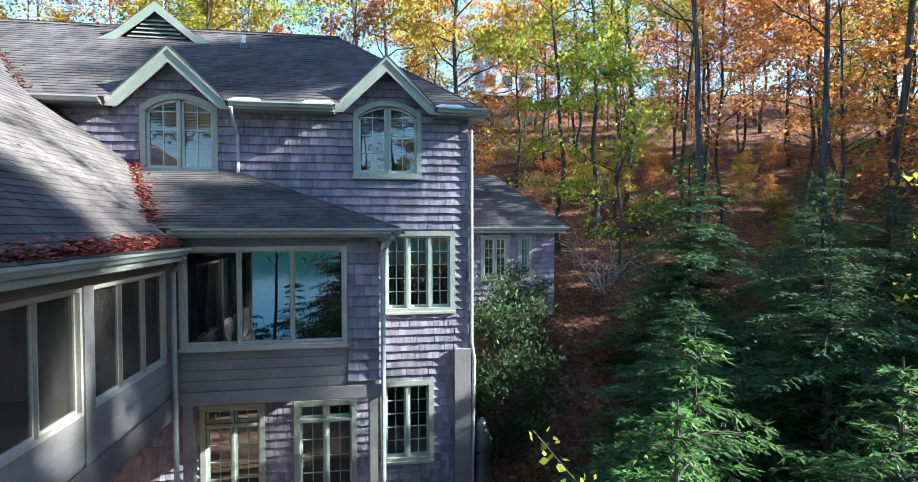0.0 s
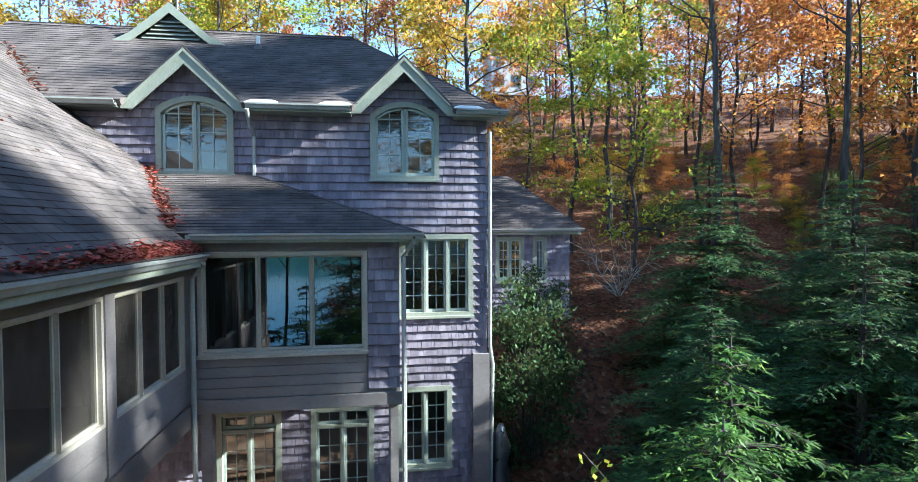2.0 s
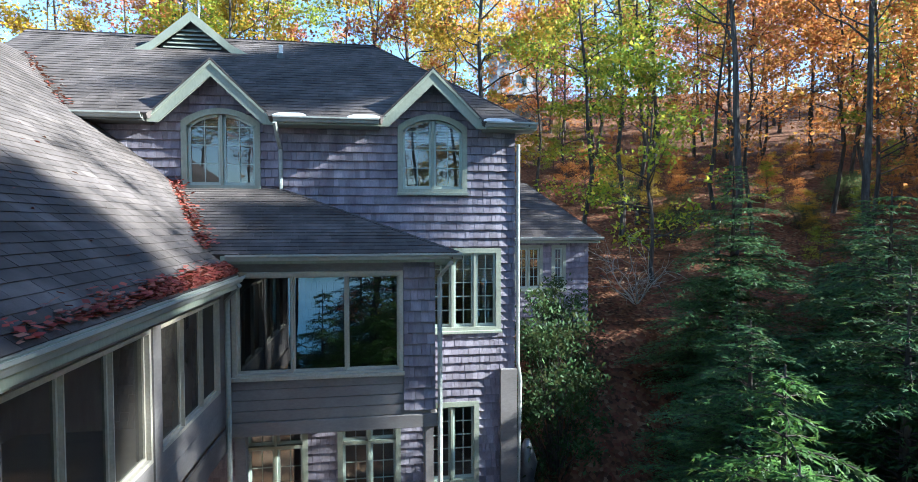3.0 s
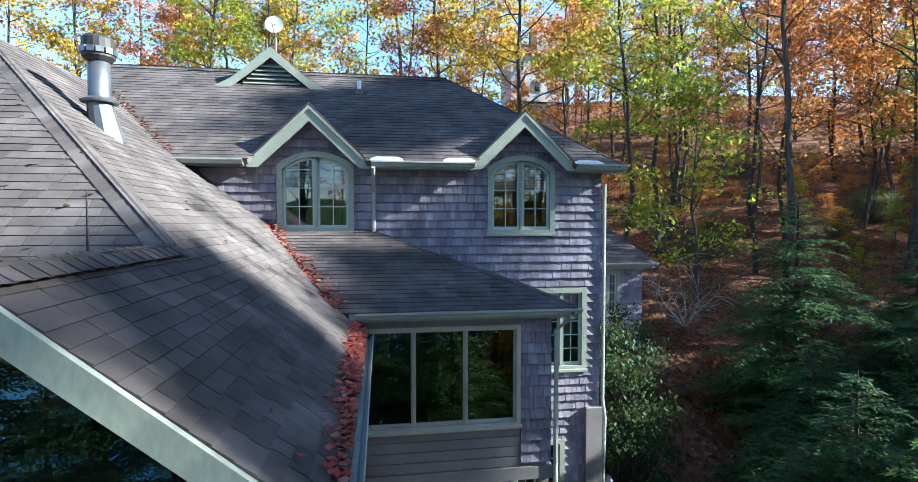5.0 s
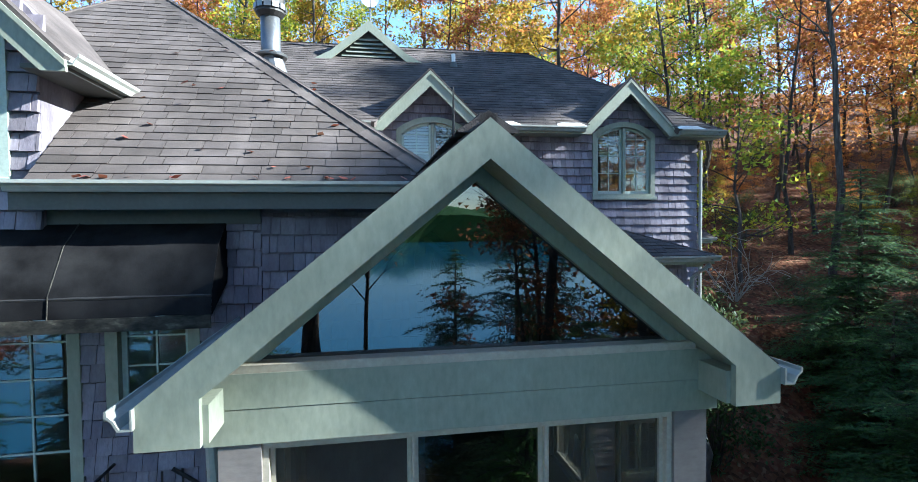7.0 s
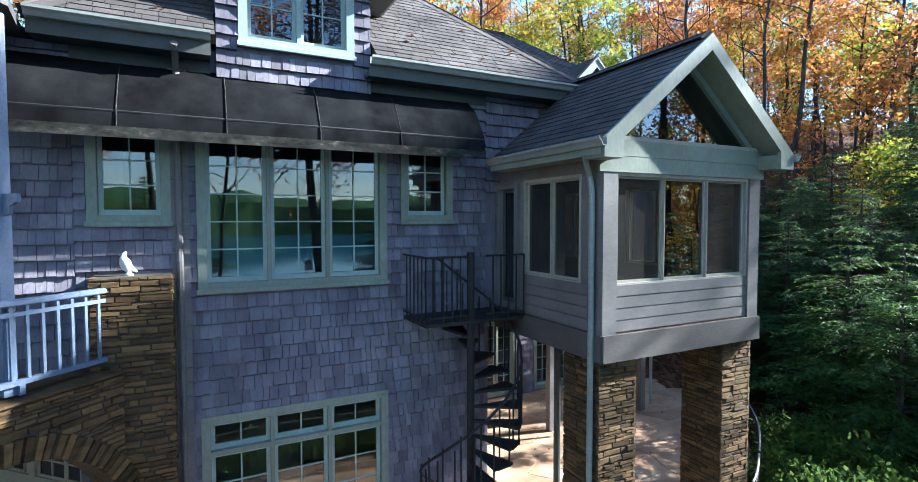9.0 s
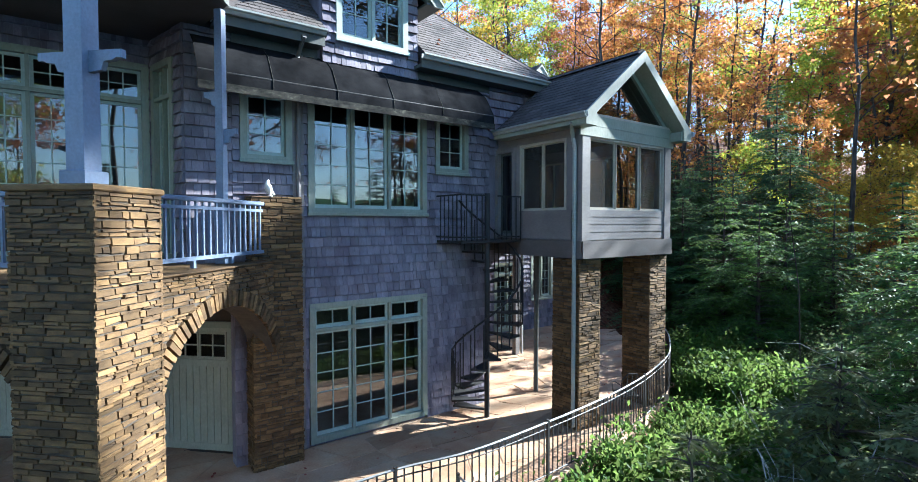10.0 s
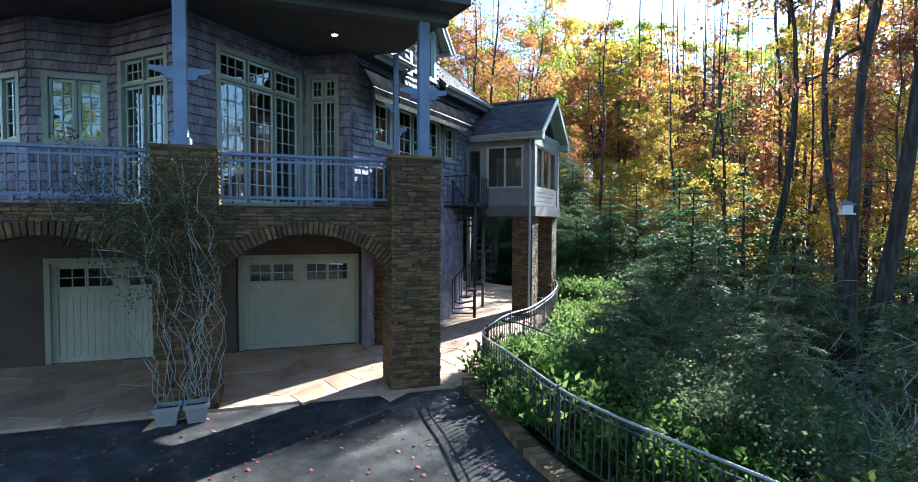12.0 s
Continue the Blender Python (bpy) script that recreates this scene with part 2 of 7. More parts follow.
GROUT = surface("flagstone_joint", [(0.3, (0.4, 0.25, 0.16)), (0.7, (0.52, 0.36, 0.24))], 0.95, 4.0, bump=0.4)
ASPHALT = surface("driveway_asphalt", [(0.3, (0.026, 0.023, 0.022)), (0.55, (0.05, 0.045, 0.042)), (0.75, (0.09, 0.081, 0.075))], 0.9, 2.2, (1, 1, 1), 90, bump=0.8, dirt=0.85, spec=0.2)
IRON = surface("black_wrought_iron", [(0.3, (0.012, 0.012, 0.013)), (0.7, (0.03, 0.028, 0.027))], 0.6, 10.0, (1, 1, 1), 80, bump=0.2, dirt=0.0)
RAILING = surface("blue_grey_rail_paint", [(0.3, (0.14, 0.18, 0.27)), (0.7, (0.2, 0.25, 0.36))], 0.45, 2.0, (1, 1, 1), 30, bump=0.08, dirt=0.3)
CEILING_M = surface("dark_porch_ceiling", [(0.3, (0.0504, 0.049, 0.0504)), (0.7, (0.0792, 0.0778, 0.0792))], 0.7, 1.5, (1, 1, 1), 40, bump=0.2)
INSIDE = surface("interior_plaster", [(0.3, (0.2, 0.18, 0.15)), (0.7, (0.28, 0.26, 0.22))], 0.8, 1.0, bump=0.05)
FLOORING = surface("interior_floor", [(0.3, (0.12, 0.07, 0.04)), (0.7, (0.2, 0.12, 0.07))], 0.4, 2.0, (0.3, 3, 1), 30, bump=0.1)
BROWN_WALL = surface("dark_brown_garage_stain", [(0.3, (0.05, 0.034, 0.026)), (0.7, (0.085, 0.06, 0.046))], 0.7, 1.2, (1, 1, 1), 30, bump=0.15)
RIM = surface("weathered_rim_timber", [(0.3, (0.085, 0.072, 0.068)), (0.7, (0.14, 0.122, 0.116))], 0.75, 1.4, (0.5, 0.5, 2), 35, bump=0.2, dirt=0.4)
GARAGE = surface("sage_garage_door_paint", [(0.3, (0.33, 0.335, 0.27)), (0.7, (0.42, 0.425, 0.35))], 0.5, 1.0, (1, 1, 0.5), 30, bump=0.08, dirt=0.3)
STEEL = surface("galvanised_flue", [(0.3, (0.15, 0.161, 0.176)), (0.7, (0.225, 0.236, 0.247))], 0.45, 5.0, (1, 1, 1), 60, bump=0.1, metal=0.85)
PLASTIC = surface("weathered_planter_plastic", [(0.3, (0.22, 0.22, 0.22)), (0.7, (0.33, 0.33, 0.32))], 0.6, 4.0, bump=0.15, dirt=0.5)
WHITE = surface("white_paint", [(0.3, (0.68, 0.68, 0.66)), (0.7, (0.8, 0.8, 0.78))], 0.5, 4.0, bump=0.05, dirt=0.15)
BLIND = surface("white_window_blind", [(0.3, (0.55, 0.56, 0.55)), (0.7, (0.66, 0.67, 0.66))], 0.7, 2.0, bump=0.02, dirt=0.0)
BARK = surface("grey_brown_bark", [(0.3, (0.0324, 0.0274, 0.023)), (0.5, (0.072, 0.0612, 0.0518)), (0.72, (0.144, 0.13, 0.115))], 0.95, 3.0, (3, 3, 0.5), 25, piece=0.3, bump=0.9, dirt=0.0, spec=0.1)
LEAF_LITTER = leafy("fallen_leaf", [(0.22, 0.03, 0.03), (0.34, 0.06, 0.045), (0.36, 0.11, 0.075), (0.27, 0.035, 0.035), (0.34, 0.18, 0.13)], 0.8, 0.15)
GREEN = leafy("yellow_green_leaf", [(0.117, 0.218, 0.0117), (0.234, 0.343, 0.0156), (0.374, 0.421, 0.0234), (0.53, 0.468, 0.0234), (0.156, 0.25, 0.0156)])
DULL = leafy("dark_undergrowth_leaf", [(0.04, 0.085, 0.04), (0.06, 0.115, 0.05), (0.09, 0.15, 0.06), (0.13, 0.14, 0.06)], 0.75, 0.5, 0.12)
NEEDLE_PALE = leafy("pale_hemlock_needle", [(0.12, 0.155, 0.07), (0.18, 0.22, 0.09), (0.27, 0.32, 0.14), (0.14, 0.18, 0.08)], 0.55, 0.65, 0.2)
TWIG = surface("pale_lichened_twig", [(0.3, (0.16, 0.15, 0.13)), (0.7, (0.36, 0.35, 0.31))], 0.9, 5.0, bump=0.3, dirt=0.0)
PALE_TWIG = surface("bleached_dead_twig", [(0.3, (0.24, 0.225, 0.19)), (0.7, (0.48, 0.46, 0.4))], 0.9, 5.0, bump=0.3, dirt=0.0)
YELLOW = leafy("golden_leaf", [(0.546, 0.359, 0.0195), (0.64, 0.421, 0.0234), (0.452, 0.257, 0.0195), (0.39, 0.343, 0.0234), (0.577, 0.296, 0.0195)])
ORANGE = leafy("orange_leaf", [(0.593, 0.187, 0.0351), (0.663, 0.281, 0.0468), (0.515, 0.117, 0.039), (0.624, 0.343, 0.0546)])
RUST = leafy("rust_red_leaf", [(0.406, 0.0858, 0.0468), (0.515, 0.156, 0.0546), (0.312, 0.0624, 0.039), (0.468, 0.234, 0.0702)])
NEEDLE = leafy("hemlock_needle", [(0.027, 0.0702, 0.0365), (0.0459, 0.115, 0.0446), (0.0878, 0.196, 0.054), (0.0378, 0.0945, 0.0486)], 0.65, 0.35, 0.15)
# lighter green of young needles, with sun on nearer boughs put into it
NEEDLE_FRESH_LIT = leafy("fresh_sunlit_needle", [(0.04, 0.105, 0.03), (0.07, 0.17, 0.035), (0.12, 0.26, 0.04), (0.05, 0.125, 0.04)], 0.6, 0.4, 0.2)
SHRUB = leafy("glossy_shrub_leaf", [(0.0257, 0.0736, 0.0116), (0.0482, 0.134, 0.0161), (0.0969, 0.218, 0.0225), (0.0642, 0.16, 0.0192)], 0.6, 0.55, 0.15)
RHODO_LEAF = leafy("dark_rhododendron_leaf", [(0.012, 0.035, 0.012), (0.02, 0.055, 0.016), (0.035, 0.085, 0.02), (0.016, 0.042, 0.014)], 0.65, 0.2, 0.15)
MIXED = leafy("mixed_autumn_leaf", [(0.468, 0.312, 0.039), (0.39, 0.156, 0.039), (0.281, 0.312, 0.039), (0.351, 0.0936, 0.039), (0.484, 0.234, 0.0468)])
VINE = leafy("vine_leaf", [(0.035, 0.06, 0.02), (0.06, 0.085, 0.03), (0.09, 0.085, 0.04), (0.12, 0.08, 0.05)], 0.7, 0.3)
GLASS = glazing("window_glass", (0.6, 0.65, 0.65), 2.0)
PORCH_GLASS = glazing("tinted_porch_glass", (0.14, 0.155, 0.16), 2.1)
def screening():
    """Dark insect mesh over glass: partly see-through, dull, with a faint sheen."""
    m, nt, bs = material("porch_insect_screen")
    bs.inputs["Base Color"].default_value = (0.055, 0.05, 0.044, 1)
    bs.inputs["Roughness"].default_value = 0.35
    bs.inputs["Specular IOR Level"].default_value = 0.5
    tr = nt.nodes.new("ShaderNodeBsdfTransparent")
    tr.inputs["Color"].default_value = (0.6, 0.62, 0.58, 1)
    mx = nt.nodes.new("ShaderNodeMixShader")
    v = noise_of(nt, world_coords(nt, (2, 2, 0.6)), 1.2, 3)
    fac = nt.nodes.new("ShaderNodeMapRange")
    fac.inputs["To Min"].default_value, fac.inputs["To Max"].default_value = 0.35, 0.62
    nt.links.new(v, fac.inputs["Value"])
    nt.links.new(fac.outputs[0], mx.inputs[0])
    nt.links.new(bs.outputs[0], mx.inputs[1])
    nt.links.new(tr.outputs[0], mx.inputs[2])
    nt.links.new(mx.outputs[0], nt.nodes["Material Output"].inputs["Surface"])
    return m


SCREEN = screening()
LAMP_GLOW, _nt, _bs = material("lamp_bulb")
_bs.inputs["Emission Color"].default_value = (1.0, 0.6, 0.3, 1)
_bs.inputs["Emission Strength"].default_value = 5.0
_bs.inputs["Base Color"].default_value = (0.8, 0.6, 0.4, 1)


def earth():
    m, nt, bs = material("leaf_strewn_forest_floor")
    v = world_coords(nt)
    vo = node(nt, "ShaderNodeTexVoronoi", Scale=9.0)
    nt.links.new(v, vo.inputs["Vector"])
    sep = nt.nodes.new("ShaderNodeSeparateColor")
    nt.links.new(vo.outputs["Color"], sep.inputs[0])
    col = ramp(nt, sep.outputs[0], [(0.0, (0.05, 0.03, 0.02)), (0.35, (0.13, 0.06, 0.035)), (0.6, (0.17, 0.085, 0.046)), (0.8, (0.12, 0.038, 0.026)), (1.0, (0.23, 0.15, 0.09))])
    col = blend(nt, "MULTIPLY", 0.8, col, ramp(nt, noise_of(nt, v, 0.5, 6), [(0.35, (0.3, 0.3, 0.25)), (0.65, (1, 1, 1))]))
    nt.links.new(col, bs.inputs["Base Color"])
    bs.inputs["Roughness"].default_value = 0.95
    bs.inputs["Specular IOR Level"].default_value = 0.05
    bump_of(nt, bs, vo.outputs["Distance"], 0.8, 0.05)
    return m


EARTH = earth()
WATER, _nt, _bs = material("lake_water")
_bs.inputs["Base Color"].default_value = (0.02, 0.12, 0.22, 1)
_bs.inputs["Roughness"].default_value = 0.08
bump_of(_nt, _bs, noise_of(_nt, world_coords(_nt), 0.8, 3), 0.08, 0.1)

# ---------------------------------------------------------------- wall, window and roof builders
def at(x, y, z=0.0, turn=0.0):
    return pose(x, y, z, 0, 0, turn)


def minus(spans, cuts):
    out = []
    for a, b in spans:
        parts = [(a, b)]
        for c, d in cuts:
            nxt = []
            for p, q in parts:
                if d <= p or c >= q:
                    nxt.append((p, q))
                else:
                    if c > p:
                        nxt.append((p, c))
                    if d < q:
                        nxt.append((d, q))
            parts = nxt
        out += parts
    return [(p, q) for p, q in out if q - p > 0.02]


def arch_half(o, z):
    """The half width of opening o at height z; arched openings narrow towards the crown."""
    u0, u1, z0, z1 = o[:4]
    half, rise = (u1 - u0) / 2, (o[4] if len(o) > 4 else 0)
    if z <= z0 or z >= z1:
        return 0
    if rise and z > z1 - rise:
        r = (half * half + rise * rise) / (2 * rise)
        d = z - (z1 - r)
        return math.sqrt(max(0, r * r - d * d))
    return half


def cuts_at(openings, z):
    return [((o[0] + o[1]) / 2 - h, (o[0] + o[1]) / 2 + h) for o in openings if (h := arch_half(o, z)) > 0]


def wall(name, m, u0, u1, z0, z1, openings, mat, label, thick=0.22):
    """A wall with its outer face on local y = 0, and openings through it."""
    g = Geo()
    us = sorted({u0, u1, *(v for o in openings for v in o[:2] if u0 < v < u1)})
    zs = sorted({z0, z1, *(v for o in openings for v in o[2:4] if z0 < v < z1)})
    hole = lambda u, z: u < u0 or u > u1 or z < z0 or z > z1 or any(o[0] < u < o[1] and o[2] < z < o[3] for o in openings)
    for a, b in zip(us, us[1:]):
        for c, d in zip(zs, zs[1:]):
            cu, cz = (a + b) / 2, (c + d) / 2
            if hole(cu, cz):
                continue
            t = thick
            g.add([(a, 0, c), (b, 0, c), (b, 0, d), (a, 0, d)], [(0, 1, 2, 3)])
            g.add([(a, t, c), (b, t, c), (b, t, d), (a, t, d)], [(3, 2, 1, 0)])
            e = 0.005
            if hole(a - e, cz):
                g.add([(a, 0, c), (a, 0, d), (a, t, d), (a, t, c)], [(0, 1, 2, 3)])
            if hole(b + e, cz):
                g.add([(b, 0, c), (b, t, c), (b, t, d), (b, 0, d)], [(0, 1, 2, 3)])
            if hole(cu, c - e):
                g.add([(a, 0, c), (a, t, c), (b, t, c), (b, 0, c)], [(0, 1, 2, 3)])
            if hole(cu, d + e):
                g.add([(a, 0, d), (b, 0, d), (b, t, d), (a, t, d)], [(0, 1, 2, 3)])
    for o in openings:
        if len(o) > 4 and o[4]:
            spandrels(g, o, thick)
    return solid(name, g, mat, label, "wall", m, kind="structure")


def spandrels(g, o, thick):
    """Fills the corners over an arched opening."""
    u0, u1, z0, z1, rise = o
    mid, n = (u0 + u1) / 2, 10
    for s in (-1, 1):
        arc = []
        for k in range(n + 1):
            z = z1 - rise + (rise - 1e-4) * k / n
            arc.append((mid + s * arch_half((u0, u1, z0, z1, rise), z), z))
        poly = arc + [(mid + s * (u1 - u0) / 2, z1)]
        g.prism(poly if s > 0 else poly[::-1], 0.0, thick)


SHAKES = {}
for w_mm in (75, 95, 115, 140, 170):
    w = w_mm / 1000
    for lift in (0, 1):
        b, t, h, r = -0.056 - 0.008 * lift, -0.022 - 0.002 * lift, 0.166, w - 0.005
        SHAKES[(w_mm, lift)] = ([(0, b, 0), (r, b, 0), (r, t, h), (0, t, h), (0, 0, 0), (r, 0, 0), (r, 0, h), (0, 0, h)],
                                [(0, 1, 2, 3), (4, 5, 1, 0), (3, 2, 6, 7), (0, 3, 7, 4), (1, 5, 6, 2)])


def shakes(parent, spans, z0, z1, openings=(), near=None, step=0.182, seed=1):
    """Courses of cedar shakes over a wall; spans(z) gives the stretches of wall at a height."""
    openings = [OUTER.get(o, o) for o in openings]
    rnd = random.Random(seed)
    places, z, keys = [], z0, [75, 95, 115, 140, 170]
    while z < z1 - 0.04:
        for a, b in minus(spans(z + step / 2), cuts_at(openings, z + step * 0.5)):
            u = a
            while u < b - 0.02:
                k = rnd.choice(keys)
                s = min(1.0, (b - u) / (k / 1000))
                places.append(((k, rnd.randrange(2)), Matrix.Translation((u, 0, z + rnd.uniform(-0.007, 0.004))) @ Matrix.Diagonal((s, 1, min(rnd.uniform(0.96, 1.05), (z1 - z) / 0.17), 1))))
                u += k / 1000
        z += step
    lay(SHAKES, places, parent, "shake", SHAKE, near)


COUNT = {"window": 0, "door": 0}
OUTER = {}


def sash(parent, u0, u1, z0, z1, cols, rows, y, mat, glass, rail=0.05, rise=0.0, bar=0.018):
    """One glazed leaf with its glazing bars."""
    g = Geo()
    mid, half = (u0 + u1) / 2, (u1 - u0) / 2
    top = lambda u: z1
    g.box(u0, u0 + rail, y, y + 0.04, z0, z1)
    g.box(u1 - rail, u1, y, y + 0.04, z0, z1)
    g.box(u0 + rail, u1 - rail, y, y + 0.04, z0, z0 + rail * 1.3)
    g.box(u0 + rail, u1 - rail, y, y + 0.04, z1 - rail, z1)
    leaf = part("sash", g, mat, parent)
    a, b, c, d = u0 + rail, u1 - rail, z0 + rail * 1.3, z1 - rail
    for k in range(1, cols):
        x = a + (b - a) * k / cols
        part("muntin", Geo().box(x - bar / 2, x + bar / 2, y + 0.004, y + 0.036, c, d), mat, leaf)
    for k in range(1, rows):
        z = c + (d - c) * k / rows
        part("muntin", Geo().box(a, b, y + 0.006, y + 0.034, z - bar / 2, z + bar / 2), mat, leaf)
    pane = part("pane", Geo().add([(a, y + 0.02, c), (b, y + 0.02, c), (b, y + 0.02, d), (a, y + 0.02, d)], [(0, 1, 2, 3)]), glass, leaf)
    pane.visible_shadow = False
    return leaf


def arch_sash(parent, u0, u1, z0, o, cols, rows, y, mat, glass, rail=0.05, bar=0.018):
    """A leaf whose head follows the arch of opening o."""
    n, mid = 8, (o[0] + o[1]) / 2
    half, rise, z1 = (o[1] - o[0]) / 2, o[4], o[3]
    r = (half * half + rise * rise) / (2 * rise)
    head = lambda u: z1 - r + math.sqrt(max(0, r * r - (u - mid) ** 2))
    us = [u0 + (u1 - u0) * k / n for k in range(n + 1)]
    g = Geo()
    g.prism([(u0, z0), (u0 + rail, z0), (u0 + rail, head(u0 + rail)), (u0, head(u0))], y, y + 0.04)
    g.prism([(u1 - rail, z0), (u1, z0), (u1, head(u1)), (u1 - rail, head(u1 - rail))], y, y + 0.04)
    g.box(u0 + rail, u1 - rail, y, y + 0.04, z0, z0 + rail * 1.3)
    for a, b in zip(us, us[1:]):
        g.prism([(a, head(a) - rail), (b, head(b) - rail), (b, head(b)), (a, head(a))], y, y + 0.04)
    leaf = part("sash", g, mat, parent)
    a, b, c = u0 + rail, u1 - rail, z0 + rail * 1.3
    for k in range(1, cols):
        x = a + (b - a) * k / cols
        part("muntin", Geo().box(x - bar / 2, x + bar / 2, y + 0.004, y + 0.036, c, head(x) - rail), mat, leaf)
    for k in range(1, rows):
        z = c + (z1 - rise - c) * k / (rows - 1)
        part("muntin", Geo().box(a, b, y + 0.006, y + 0.034, z - bar / 2, z + bar / 2), mat, leaf)
    poly = [(a, c), (b, c)] + [(u, head(u) - rail / 2) for u in reversed([a + (b - a) * k / n for k in range(n + 1)])]
    pane = part("pane", Geo().add([(u, y + 0.02, z) for u, z in poly], [tuple(range(len(poly)))]), glass, leaf)
    pane.visible_shadow = False
    return leaf


def window(m, u0, u1, z0, z1, lights, cols, rows, label, rise=0.0, casing=0.11, transom=0.0, mat=None, smat=None, glass=None, name=None, sill=True, proud=0.062, blind=0.0, rail=0.05, gap=0.05, glasses=()):
    """A window whose casing fills u0..u1, z0..z1 on the wall at m. Returns the opening for the wall."""
    mat, smat, glass = mat or TRIM, smat or SASH, glass or GLASS
    kind = name or "window"
    COUNT[kind] = COUNT.get(kind, 0) + 1
    w = thing(f"{kind}_{COUNT[kind]}", m @ Matrix.Translation((u0, 0, z0)), label, kind, kind="structure")
    W, H, c = u1 - u0, z1 - z0, casing
    g = Geo()
    o = (c, W - c, c, H - c)
    y0, y1 = -proud, 0.1
    if rise:
        oo, oi = (0, W, 0, H, rise), (c, W - c, c, H - c, rise * 0.92)
        g.box(0, c, y0, y1, 0, H - rise)
        g.box(W - c, W, y0, y1, 0, H - rise)
        n = 16
        hd = lambda op, u: op[3] - ((op[1] - op[0]) ** 2 / 4 + op[4] ** 2) / (2 * op[4]) + math.sqrt(max(0, (((op[1] - op[0]) ** 2 / 4 + op[4] ** 2) / (2 * op[4])) ** 2 - (u - W / 2) ** 2))
        for k in range(n):
            a, b = W * k / n, W * (k + 1) / n
            ia, ib = min(max(a, c), W - c), min(max(b, c), W - c)
            g.prism([(ia, hd(oi, ia)), (ib, hd(oi, ib)), (b, hd(oo, b)), (a, hd(oo, a))], y0 - 0.006, y1)
        g.box(c, W - c, y0, y1, 0, c)
        part("window_frame", g, mat, w)
    else:
        g.box(0, c, y0, y1, 0, H)
        g.box(W - c, W, y0, y1, 0, H)
        g.box(c, W - c, y0 - 0.004, y1, H - c, H)
        g.box(c, W - c, y0, y1, 0, c)
        part("window_frame", g, mat, w)
    if sill:
        part("window_sill", Geo().box(-0.02, W + 0.02, y0 - 0.035, y0 + 0.004, -0.03, 0.035, 0.008), mat, w)
    lw = (o[1] - o[0] - gap * (lights - 1)) / lights
    top = o[3] - (transom + 0.06 if transom else 0)
    for k in range(lights):
        a = o[0] + k * (lw + gap)
        if rise:
            arch_sash(w, a, a + lw, o[2], (*o, rise * 0.92), cols, rows, 0.03, smat, glass)
        else:
            sash(w, a, a + lw, o[2], top, cols, rows, 0.03, smat, glasses[k] if glasses else glass, rail)
            if transom:
                sash(w, a, a + lw, o[3] - transom, o[3], cols, max(1, round(transom / 0.3)), 0.03, smat, glass)
        if k:
            part("mullion", Geo().box(a - gap, a, 0.0 - proud * 0.6, 0.08, o[2], (o[3] - rise * 0.1 if rise else o[3])), mat, w)
        if blind:
            n = int((o[3] - o[2]) * blind / 0.06)
            gb = Geo()
            for j in range(n):
                z = o[3] - 0.04 - j * 0.06
                gb.add([(a + 0.03, 0.17, z), (a + lw - 0.03, 0.17, z), (a + lw - 0.03, 0.15, z - 0.055), (a + 0.03, 0.15, z - 0.055)], [(0, 1, 2, 3)])
            part("blind", gb, BLIND, w, "white slatted blind")
    if transom:
        part("transom_bar", Geo().box(o[0], o[1], -proud * 0.8, 0.08, top, o[3] - transom), mat, w)
    hole = (u0 + c * 0.6, u1 - c * 0.6, z0 + c * 0.6, z1 - c * 0.6) if not rise else (u0 + c * 0.6, u1 - c * 0.6, z0 + c * 0.6, z1 - c * 0.6, rise * 0.95)
    OUTER[hole] = (u0, u1, z0, z1, rise) if rise else (u0, u1, z0, z1)
    return hole


TABS = {}
for w_mm in (170, 240, 300, 360):
    w = w_mm / 1000
    for lift in (0, 1):
        h = 0.013 + 0.003 * lift
        TABS[(w_mm, lift)] = ([(0, 0, h), (w - 0.008, 0, h), (w - 0.008, 0.155, 0.004), (0, 0.155, 0.004), (0, 0, 0), (w - 0.008, 0, 0)],
                              [(0, 1, 2, 3), (4, 5, 1, 0), (0, 3, 4), (1, 5, 2)])


def inside_spans(poly, s):
    xs = []
    for (u0, s0), (u1, s1) in zip(poly, poly[1:] + poly[:1]):
        if (s0 <= s) != (s1 <= s):
            xs.append(u0 + (s - s0) / (s1 - s0) * (u1 - u0))
    xs.sort()
    return list(zip(xs[::2], xs[1::2]))


